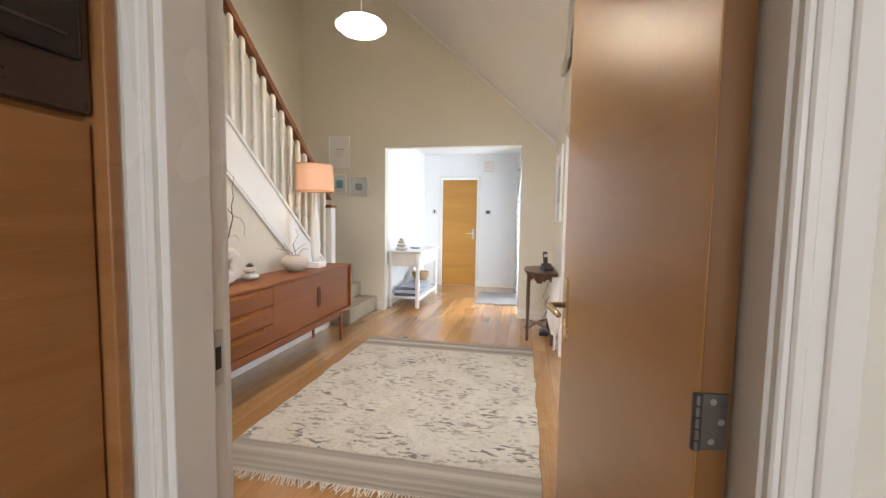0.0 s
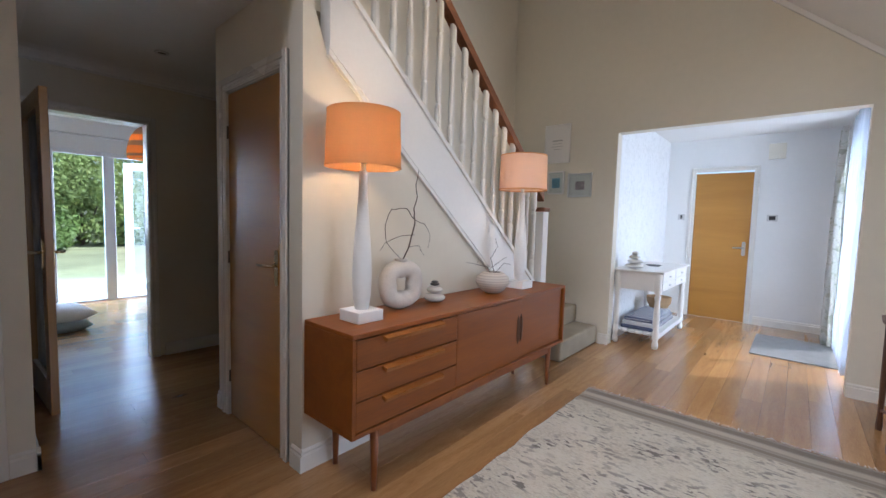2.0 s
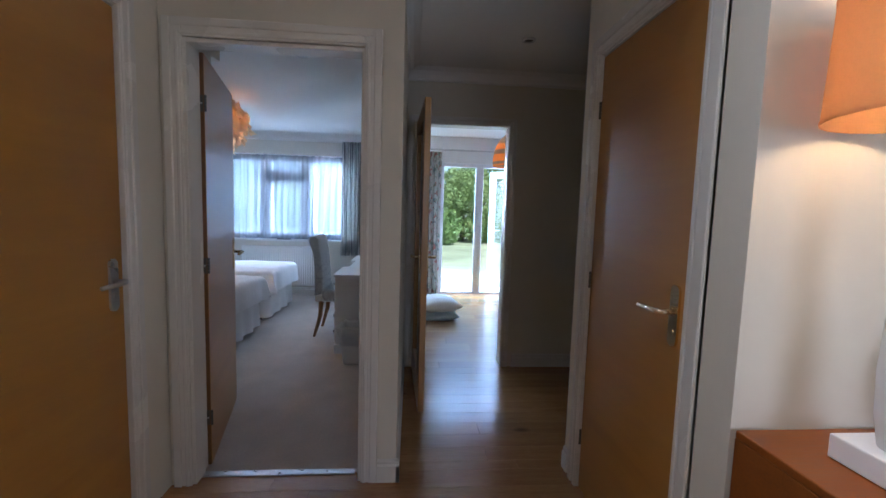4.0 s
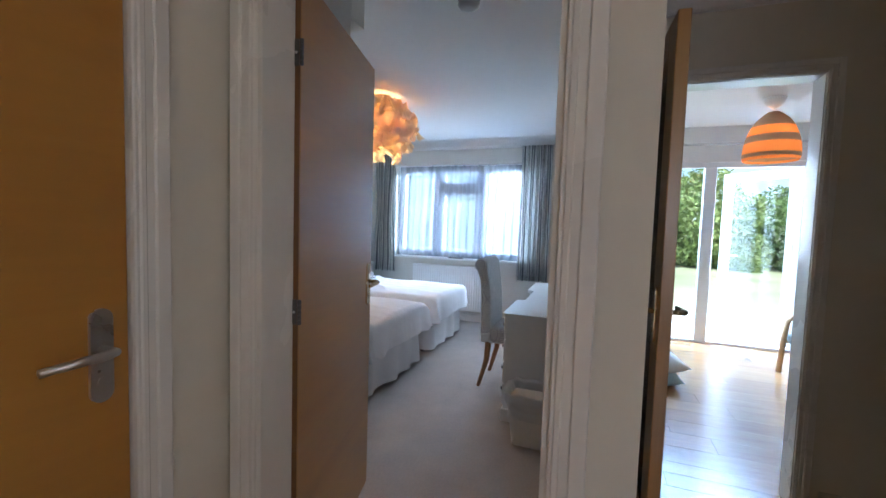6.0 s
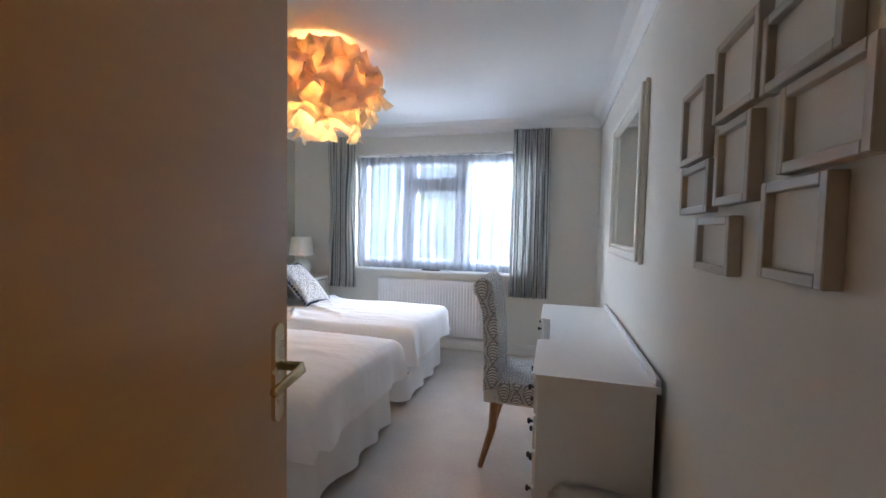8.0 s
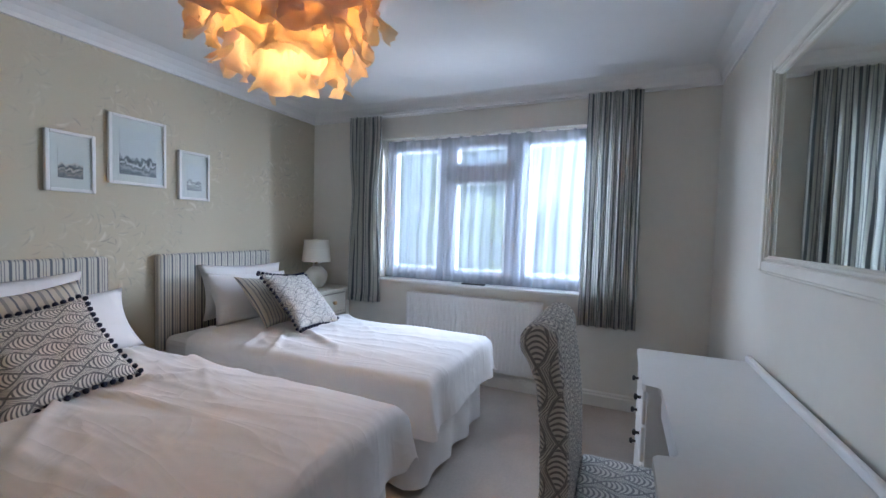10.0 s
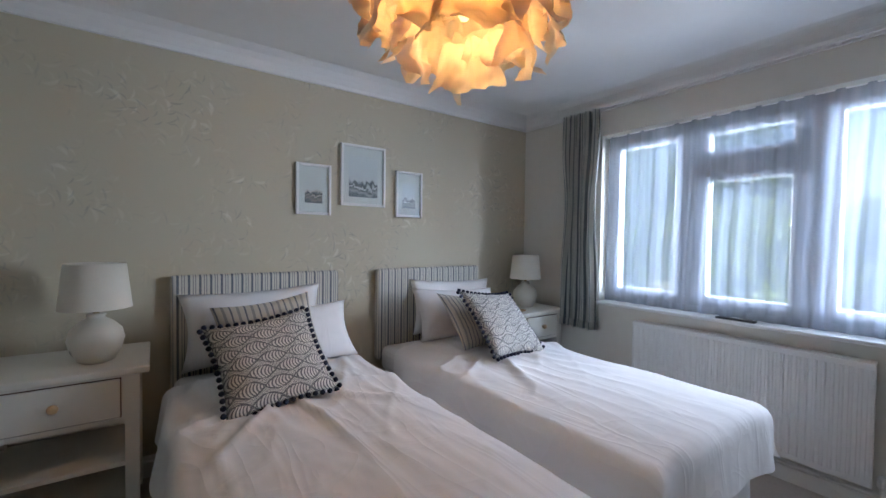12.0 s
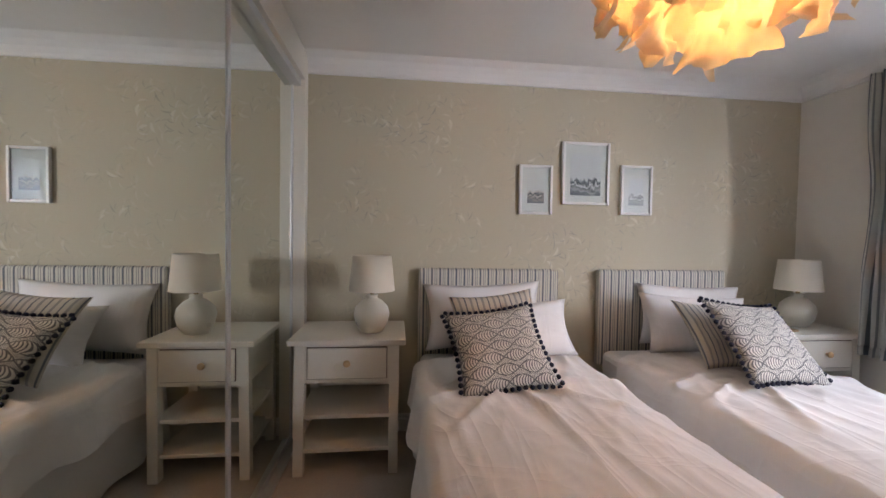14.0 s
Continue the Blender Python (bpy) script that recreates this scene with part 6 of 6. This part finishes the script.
# dressing desk along the wall
desk = thing("dressing_table", pose(-5.855, 0.755, 0), "white painted kneehole desk with dark knobs", "desk")
L, D, H = 1.59, 0.455, 0.715
poly = [(0, 0.015), (0.015, 0), (0.52, 0), (0.535, 0.012), (0.545, 0.05), (0.56, 0.06), (1.03, 0.06), (1.045, 0.05), (1.055, 0.012), (1.07, 0), (1.575, 0), (1.59, 0.015), (1.59, D), (0, D)]
part("top", prism(poly, "z", H - 0.025, H), M["white"], desk, "white shaped top with recessed middle")
part("upstand", box(0.0, D - 0.022, H, L, D, H + 0.03, 0.008), M["white"], desk)
for x0 in (0.02, 1.09):
    ped = part("pedestal", box(x0, 0.02, 0.06, x0 + 0.48, D - 0.01, H - 0.025, 0.004), M["white"], desk)
    part("plinth", box(x0 - 0.012, 0.008, 0, x0 + 0.492, D - 0.006, 0.085, 0.008), M["white"], ped)
    for i in range(4):
        z = 0.10 + i * 0.147
        d = part("drawer", box(x0 + 0.02, 0.006, z, x0 + 0.46, 0.02, z + 0.138, 0.005), M["white"], desk)
        for kx in (0.12, 0.36):
            part("knob", lathe([(0.006, 0), (0.006, 0.012), (0.013, 0.016), (0.012, 0.024), (0.005, 0.027)], 12), M["black"], d, "small dark knob", True, Matrix.Translation((x0 + kx, 0.006, z + 0.07)) @ pose(0, 0, 0, 90))
part("middle_drawer", box(0.53, 0.065, H - 0.11, 1.06, 0.08, H - 0.03, 0.004), M["white"], desk)

# upholstered chair at the desk, facing the wall
ch = thing("dining_chair", pose(-4.97, 0.705, 0), "high-backed scroll-top chair in leaf patterned cloth", "chair")


front = [(-0.178, 0.93), (-0.165, 0.86), (-0.15, 0.74), (-0.142, 0.6), (-0.14, 0.44)]
rear = [(-0.225, 0.42), (-0.222, 0.56), (-0.226, 0.72), (-0.24, 0.85), (-0.262, 0.905)]
outline = rear + [(-0.235 - 0.055 * math.sin(radians(a)), 0.962 - 0.055 * math.cos(radians(a))) for a in range(40, 271, 23)] + front
bm = prism(outline, "x", -0.21, 0.21)
bmesh.ops.bevel(bm, geom=[e for e in bm.edges if abs(e.verts[0].co.x - e.verts[1].co.x) < 1e-6], offset=0.014, segments=2, affect="EDGES", profile=0.5)
bm.normal_update()
part("backrest", uv_box(bm), M["leaf_chair"], ch, "scroll-top padded back")
part("seat", uv_box(box(-0.225, -0.15, 0.37, 0.225, 0.27, 0.485, 0.03, seg=3)), M["leaf_chair"], ch, "padded seat")
part("seat_frame", box(-0.205, -0.22, 0.36, 0.205, 0.25, 0.43, 0.01), M["leaf_chair"], ch)
for sx in (-1, 1):
    part("leg", tube([(sx * 0.18, -0.16, 0.4), (sx * 0.182, -0.17, 0.22), (sx * 0.186, -0.23, 0.0)], [0.026, 0.021, 0.014], 8), M["leg_wood"], ch, "splayed back leg")
    part("leg", tube([(sx * 0.18, 0.22, 0.4), (sx * 0.18, 0.225, 0.0)], [0.024, 0.014], 8), M["leg_wood"], ch)

# wall mirror, cluster of small frames, bin
mir = thing("wall_mirror", pose(-5.775, 1.227, 1.12), "large wall mirror with stepped silver-cream frame", "mirror")
w, h = 1.01, 0.87
bm = bmesh.new()
for ins, wd, dp in ((0, 0.075, 0.022), (0.012, 0.04, 0.036), (0.055, 0.014, 0.03)):
    for b in ((ins, ins, ins + wd, h - ins), (w - ins - wd, ins, w - ins, h - ins), (ins + wd, ins, w - ins - wd, ins + wd), (ins + wd, h - ins - wd, w - ins - wd, h - ins)):
        box(b[0], -dp, b[1], b[2], 0, b[3], 0.004, bm, 1)
part("frame", bm, M["cream"], mir, "stepped cream frame")
part("glass", box(0.07, -0.012, 0.07, w - 0.07, -0.004, h - 0.07), M["mirror"], mir, "mirror glass")
clus = thing("frame_cluster", pose(-3.87, 1.227, 1.135), "cluster of interlocked taupe photo frames on bedroom wall", "picture")
for x, z, w, h in ((0.25, 0.405, 0.24, 0.15), (0.33, 0.243, 0.23, 0.152), (0.28, 0.055, 0.20, 0.178), (0.0, 0.412, 0.23, 0.193), (-0.27, 0.345, 0.21, 0.22), (-0.25, 0.193, 0.24, 0.14), (0.03, 0.205, 0.19, 0.19), (-0.09, 0.039, 0.23, 0.14)):
    bm = bmesh.new()
    f = 0.02
    for b in ((x, z, x + f, z + h), (x + w - f, z, x + w, z + h), (x + f, z, x + w - f, z + f), (x + f, z + h - f, x + w - f, z + h)):
        box(b[0], -0.028, b[1], b[2], 0, b[3], 0.002, bm, 1)
    fr = part("frame", bm, M["taupe"], clus)
    part("photo", box(x + f, -0.012, z + f, x + w - f, -0.006, z + h - f), M["wall_bed"], fr, "pale backing card")
bn = thing("waste_bin", pose(-4.10, 1.02, 0), "small white waste bin with crumpled liner", "bin")
bm = box(-0.12, -0.16, 0, 0.12, 0.15, 0.27, 0.02)
for v in bm.verts:
    v.co.x *= 0.82 + 0.18 * v.co.z / 0.27
    v.co.y *= 0.82 + 0.18 * v.co.z / 0.27
part("bin", bm, M["white"], bn)


def liner(u, v):
    a = 2 * math.pi * u
    ca, sa = math.cos(a), math.sin(a)
    crump = 0.10 * noise.noise((ca * 3, sa * 3, v * 3)) + 0.05 * noise.noise((ca * 8, sa * 8, v * 7))
    r = 0.90 + 0.9 * v if v < 0.25 else 1.125 + 0.05 * math.sin(5 * v) - 0.05 * (v - 0.25)
    r += crump * (0.4 + v)
    c, s = math.copysign(abs(ca) ** 0.5, ca), math.copysign(abs(sa) ** 0.5, sa)
    lift = 0.022 * noise.noise((ca * 3, sa * 3, 7))
    z = 0.235 + 0.085 * v / 0.25 if v < 0.25 else 0.32 - 0.15 * (v - 0.25) / 0.75
    return (0.122 * r * c, 0.158 * r * s - 0.005, z + lift * (1.4 - v))


part("liner", sheet(liner, 72, 16, 1, 0.2), M["bag"], bn, "crumpled white liner", True)

# crumpled paper pendant: overlapping ruffled sheets hung in tiers round a warm bulb
pp = thing("paper_pendant", pose(-4.89, -0.55, 0), "lit pendant lamp of crumpled cream tissue paper petals", "pendant lamp")
part("cord", tube([(0, 0, 2.1), (0, 0, BZ - 0.03)], 0.004, 6), M["white"], pp)
part("rose", lathe([(0.05, BZ), (0.045, BZ - 0.03), (0.015, BZ - 0.05)], 20), M["white"], pp, "white ceiling rose")
part("bulb", lathe([(0.012, 2.08), (0.03, 2.04), (0.03, 2.01), (0.012, 1.98)], 14), M["bulb_glow"], pp, smooth=True)
rp = random.Random(23)
for tier, (zc, rad, count) in enumerate(((2.30, 0.17, 7), (2.25, 0.265, 9), (2.15, 0.315, 10), (2.04, 0.285, 9), (1.96, 0.18, 6))):
    for k in range(count):
        th = 2 * math.pi * (k + 0.5 * (tier % 2) + rp.uniform(-0.2, 0.2)) / count
        size, tall = rp.uniform(0.21, 0.30), rp.uniform(0.15, 0.21)
        sd, flare, tilt = rp.uniform(0, 90), rp.uniform(-0.2, 1.0), rp.uniform(-0.35, 0.35)

        def petal(u, v, th=th, zc=zc, rad=rad, size=size, tall=tall, sd=sd, flare=flare, tilt=tilt):
            a, b = (u - 0.5) * 2, v
            edge = max(abs(a) ** 3, b ** 2)
            fold = 0.045 * noise.noise((a * 1.3, b * 1.1, sd)) + 0.030 * noise.noise((a * 3.1 + sd, b * 2.0, sd)) + edge * 0.028 * noise.noise((a * 6 + sd, b * 6, sd))
            ang = th + a * size * (0.62 + 0.25 * b) / (rad + 0.12) + 0.18 * tilt * b
            r = rad + fold + 0.055 * flare * b * b + 0.02 * a * a * flare + 0.012 * edge * math.sin(7 * a + sd)
            z = zc + 0.05 - tall * b * (1 - 0.25 * max(0, flare) * b) + 0.07 * tilt * a - 0.03 * a * a + 0.022 * edge * math.sin(4.3 * a + sd) + 0.03 * noise.noise((sd, a * 2.2, b * 1.5))
            return (r * math.cos(ang), r * math.sin(ang), min(z, 2.345))
        part("petal", sheet(petal, 18, 12, 0.3, 0.3), M["tissue"], pp, smooth=True)

# ---- garden room ----
fd = thing("french_doors", pose(-7.05, 1.86, 0), "white framed garden doors, one leaf ajar", "door")
bm = bmesh.new()
for b in ((0, 0.0, 0.06, 2.06), (1.465, 0.0, 1.54, 2.06), (0.06, 2.0, 1.465, 2.06), (0.06, 0, 1.465, 0.03), (0.56, 0.03, 0.68, 2.0)):
    box(-0.1, b[0], b[1], -0.03, b[2], b[3], 0.005, bm, 1)
part("frame", bm, M["upvc"], fd)
part("fixed_pane", box(-0.07, 0.06, 0.03, -0.06, 0.56, 2.0), M["glass"], fd).visible_shadow = False
# the open leaf, hinged on the far jamb and swung out over the patio
lf = bmesh.new()
for b in ((-0.77, 0.04, -0.68, 1.99), (-0.08, 0.04, 0, 1.99), (-0.68, 0.04, -0.08, 0.16), (-0.68, 1.89, -0.08, 1.99)):
    box(-0.03, b[0], b[1], 0.03, b[2], b[3], 0.005, lf, 1)
leaf_ob = part("leaf", lf, M["upvc"], fd, "white glazed leaf swung outwards", at=pose(-0.10, 1.46, 0, 0, 0, -45))
part("pane", box(-0.004, -0.68, 0.16, 0.004, -0.08, 1.89), M["glass"], leaf_ob).visible_shadow = False
for out in (-1, 1):
    part("handle", tube([(out * 0.03, -0.725, 1.0), (out * 0.075, -0.725, 1.0), (out * 0.08, -0.715, 1.0), (out * 0.08, -0.62, 1.0)], 0.011, 8), M["alu"], leaf_ob, "pale lever handle", True)
drape("garden_curtain", pose(-6.93, 1.44, 2.2), 0.42, 2.17, 6, 0.035, "bloom", "blossom patterned curtain beside garden doors", 0.04, 9, 0.004, "garden curtains")
drape("garden_curtain", pose(-6.93, 3.36, 2.2), 0.62, 2.17, 7, 0.035, "bloom", "blossom patterned curtain beside garden doors", 0.04, 12, 0.004, "garden curtains")
gp = thing("curtain_pole", pose(-6.93, 1.42, 2.22), "slim steel curtain pole with rings", "curtain pole")
part("pole", tube([(0, 0, 0.015), (0, 2.7, 0.015)], 0.014, 10), M["steel"], gp)
part("bracket", tube([(0, 0.5, 0.015), (-0.119, 0.5, 0.015)], 0.008, 8), M["steel"], gp)
part("bracket", tube([(0, 2.3, 0.015), (-0.119, 2.3, 0.015)], 0.008, 8), M["steel"], gp)
bl = thing("basket_pendant", pose(-6.05, 2.685, 0), "lit dome pendant lamp of woven basket bands", "pendant lamp")
dome = [(0.176, 1.85), (0.184, 1.872), (0.186, 1.90), (0.178, 1.985), (0.165, 2.04), (0.138, 2.11), (0.105, 2.165), (0.04, 2.225)]
dome = [(1.11 * r, 1.29 + 1.11 * (z - 1.29)) for r, z in dome]
for (a, b), key in zip(zip(dome, dome[1:]), ("amber", "straw", "amber", "straw", "amber", "straw", "straw")):
    part("band", lathe([a, ((a[0] + b[0]) / 2 + 0.003, (a[1] + b[1]) / 2), b], 36, caps=False), M[key], bl, "grey straw woven band" if key == "straw" else "glowing amber woven band", True)
part("cord", tube([(0, 0, 2.32), (0, 0, 2.44)], 0.004, 6), M["white"], bl)
part("rose", lathe([(0.08, 2.45), (0.078, 2.43), (0.06, 2.395), (0.03, 2.365), (0.012, 2.355)], 24), M["white"], bl, "white bell-shaped ceiling rose", True)
for i in range(2):
    c = thing("floor_cushion", pose(-5.62 + 0.03 * i, 1.76, 0.0 + 0.115 * i, 90, 0, 12 * i), "plump pale floor cushion stacked by the wall", "cushion", "floor cushions")
    part("cover", pillow_mesh(0.5, 0.5, 0.2, 20 + i), M["blue_cloth"] if i == 0 else M["pillow"], c, smooth=True, at=pose(0, 0.06, -0.25))
ac = thing("armchair", pose(-6.1, 3.35, 0, 0, 0, 18), "bentwood armchair with grey seat and pale blue cushion", "armchair")
for sx in (-0.3, 0.3):
    part("arm", tube([(sx, -0.32, 0.0), (sx, -0.3, 0.3), (sx, -0.27, 0.48), (sx, -0.2, 0.54), (sx, 0.1, 0.52), (sx, 0.24, 0.44), (sx, 0.3, 0.2), (sx, 0.34, 0)], 0.022, 8), M["birch"], ac, "bent birch arm and legs", True)
    part("side_rail", tube([(sx, -0.3, 0.3), (sx, 0.3, 0.22)], 0.02, 8), M["birch"], ac)
part("seat", box(-0.28, -0.3, 0.28, 0.28, 0.28, 0.38, 0.035, seg=3), M["blue_cloth"], ac, "padded grey blue seat")
part("backrest", box(-0.28, -0.05, 0, 0.28, 0.06, 0.62, 0.035, seg=3), M["blue_cloth"], ac, "padded back", at=pose(0, 0.28, 0.33, -18))
pillow("blue_cushion", pose(-6.13, 3.47, 0.385, -18, 0, 18), (0.36, 0.34, 0.12), "blue_cloth", "pale blue cushion on bentwood armchair", 31, "cushion")
sofa = thing("sofa", pose(1.58, 4.3, 0), "dark teal sofa with rounded arm in the living room", "sofa")
part("base", box(0.05, 0.02, 0.12, 2.0, 0.95, 0.30, 0.04, seg=3), M["teal"], sofa)
for k in range(2):
    part("seat_cushion", box(0.21 + 0.80 * k, 0.02, 0.30, 1.0 + 0.80 * k, 0.74, 0.46, 0.05, seg=3), M["teal"], sofa)
    part("back_cushion", box(0.21 + 0.80 * k, 0.66, 0.44, 1.0 + 0.80 * k, 0.86, 0.82, 0.06, seg=3), M["teal"], sofa)
part("backrest", box(0.05, 0.82, 0.12, 2.0, 1.0, 0.74, 0.05, seg=3), M["teal"], sofa)
for x0 in (0.0, 1.83):
    part("arm", box(x0, 0.0, 0.10, x0 + 0.2, 0.98, 0.63, 0.07, seg=4), M["teal"], sofa, "rounded padded arm", True)
for x0 in (0.08, 1.9):
    for y0 in (0.08, 0.9):
        part("leg", lathe([(0.015, 0), (0.022, 0.12)], 10, (x0, y0, 0)), M["leg_wood"], sofa)
thr = thing("throw", pose(1.80, 5.10, 0.825), "dusty rose woollen throw over sofa back", "throw")
part("cloth", sheet(lambda u, v: ((u - 0.5) * 0.5, -0.14 + 0.3 * v + 0.01 * math.sin(9 * u), 0.012 - 0.35 * max(0, 0.25 - v) - 0.35 * max(0, v - 0.85) + 0.008 * math.sin(14 * u + 2 * v)), 16, 12, 0.5, 0.4, 0.012), M["dusty_rose"], thr, smooth=True)
lp = picture("abstract_picture", pose(2.45, 5.699, 1.32, 0, 0, 180), 0.6, 0.47, (0.1, 0.24, 0.5, 0.38), "aqua", "white framed abstract picture in blue and lime", "white", 0.02, False)
part("print_band", box(0.1, 0.012, 0.1, 0.5, 0.0135, 0.22), M["lime"], lp, "lime green printed band")

# ---- outside ----
structure("ground", box(-160, -120, -0.35, -9.6, 130, -0.12), M["grass"])
structure("ground_front", box(1.5, 5.9, -0.35, 60, 60, -0.12), M["paving"])
pat = structure("pavement", box(-9.6, -3.5, -0.35, -7.2, 6.5, -0.1), M["rail_wood"])
pav = bmesh.new()
box(-0.295, -0.295, -0.05, 0.295, 0.295, 0.0, 0.006, pav, 1)
pav_me = mesh_of(pav, "slab", M["paving"])
for i in range(4):
    for j in range(16):
        o = new("slab", pav_me)
        o.parent, o.location = pat, (-9.29 + 0.6 * i, -3.1 + 0.6 * j, -0.06 + random.uniform(-0.003, 0.003))


def leaf_cloud(blobs, count, size, seed, lo=0.0):
    """Many small leaf faces gathered round several uneven blobs."""
    r = np.random.default_rng(seed)
    which = r.integers(0, len(blobs), count)
    b = np.array(blobs)[which]
    d = r.normal(size=(count, 3))
    d /= np.linalg.norm(d, axis=1)[:, None]
    rad = r.uniform(0.55, 1.05, count) ** 0.6
    c = b[:, :3] + d * rad[:, None] * b[:, 3:4] * np.array([1, 1, 0.9])
    c[:, 2] = np.maximum(c[:, 2], lo)
    u = r.normal(size=(count, 3))
    u /= np.linalg.norm(u, axis=1)[:, None]
    v = np.cross(u, r.normal(size=(count, 3)))
    v /= np.linalg.norm(v, axis=1)[:, None]
    s = size * r.uniform(0.6, 1.4, count)[:, None]
    quad = np.stack([c - u * s, c + v * s * 0.45, c + u * s, c - v * s * 0.45], 1).reshape(-1, 3)
    me = bpy.data.meshes.new("leaves")
    me.from_pydata(quad.tolist(), [], np.arange(count * 4).reshape(-1, 4).tolist())
    return me


def bush(name, x, y, h, w, seed, key, label, cat, trunk):
    ob = thing(name, pose(x, y, -0.12), label, cat, "garden planting")
    r = random.Random(seed)
    base = 0.35 * h if trunk else 0.0
    blobs = [(r.uniform(-w, w) * 0.62, r.uniform(-w, w) * 0.5, base + r.uniform(0.12, 0.86) * (h - base), r.uniform(0.22, 0.42) * w) for _ in range(12 if trunk else 16)]
    if not trunk:
        blobs += [(r.uniform(-w, w) * 0.8, r.uniform(-w, w) * 0.6, r.uniform(0.12, 0.45) * h, r.uniform(0.22, 0.36) * w) for _ in range(10)]
    me = leaf_cloud(blobs, 6500 if trunk else 9000, 0.06 if x > -16 else 0.1, seed, 0.02)
    me.materials.append(M[key])
    c = new("crown", me)
    c.parent = ob
    part("trunk", tube([(0, 0, 0), (0.05, 0.03, base * 0.5 + 0.1), (0.0, 0.06, base + 0.3), (0.08, 0, base + 0.35 * (h - base))], [0.12 * h / 5, 0.1 * h / 5, 0.08 * h / 5, 0.03], 9), M["bark"], ob)
    for k in range(5):
        t = blobs[k]
        part("limb", tube([(0, 0.05, base + 0.1), (t[0] * 0.5, t[1] * 0.5, (base + t[2]) / 2 + 0.1), (t[0], t[1], t[2])], [0.05 * h / 5, 0.035 * h / 5, 0.012], 6), M["bark"], ob)


for x, y, h, w, sd, key, tr in ((-12.2, -4.4, 3.4, 1.7, 1, "leaves", 0), (-12.4, -2.3, 2.5, 1.3, 2, "leaves_b", 0), (-17.5, -0.4, 2.6, 2.0, 3, "leaves_b", 0), (-21, 4.0, 3.6, 2.4, 4, "leaves_b", 0), (-22, 7.6, 2.6, 2.6, 11, "leaves", 0), (-19.5, 2.0, 3.3, 2.0, 12, "leaves", 0), (-20.5, 5.9, 2.7, 1.9, 13, "leaves_b", 0), (-21, 10.6, 2.3, 2.4, 14, "leaves_b", 0),
                                (-25, 5.6, 4.4, 3.0, 5, "leaves_b", 1), (-26, 11.2, 4.2, 3.4, 6, "leaves", 1), (-25, 1.2, 5.0, 3.0, 7, "leaves_b", 1), (-20, -5.5, 6.2, 3.4, 8, "leaves", 1), (-28, 16.5, 4.6, 3.6, 9, "leaves_b", 1), (-23, -11, 6.5, 4.0, 10, "leaves", 1)):
    bush("tree" if tr else "shrub", x, y, h, w, sd, key, "leafy green %s beside the lawn" % ("tree with spreading crown" if tr else "garden shrub"), "tree" if tr else "shrub", tr)

# ---- floor boards, laid last ----
hall_floor = structure("floor_boards", box(-4.1, 0.30, -0.017, -4.095, 0.31, -0.0165), M["rail_wood"])
rb = random.Random(5)


def lay(x0, x1, y0, y1, width=0.128):
    i = 0
    x = x0
    while x < x1 - 0.01:
        xe = min(x + width, x1)
        y = y0 - rb.uniform(0, 1.2)
        while y < y1:
            ye = y + rb.choice((1.2, 1.5, 1.8))
            a, b = max(y, y0), min(ye, y1)
            if b - a > 0.02:
                w, l = (xe - x) / 2 - 0.0003, (b - a) / 2 - 0.0003
                me = bpy.data.meshes.new("plank")
                c = 0.0007
                me.from_pydata([(-w, -l, -0.015), (w, -l, -0.015), (w, l, -0.015), (-w, l, -0.015), (-w, -l, -c), (w, -l, -c), (w, l, -c), (-w, l, -c), (-w + c, -l + c, 0), (w - c, -l + c, 0), (w - c, l - c, 0), (-w + c, l - c, 0)], [],
                               [(0, 1, 5, 4), (1, 2, 6, 5), (2, 3, 7, 6), (3, 0, 4, 7), (4, 5, 9, 8), (5, 6, 10, 9), (6, 7, 11, 10), (7, 4, 8, 11), (8, 9, 10, 11)])
                me.materials.append(M["plank"])
                o = new("plank", me)
                o.parent, o.location = hall_floor, ((x + xe) / 2, (a + b) / 2, 0)
            y = ye
        x = xe


lay(-1.60, 1.19, 0.86, 7.93)
lay(-2.60, -1.60, 0.30, 2.30)
lay(-4.08, -2.60, 1.36, 3.4)
lay(-7.05, -4.08, 1.38, 5.6, 0.19)
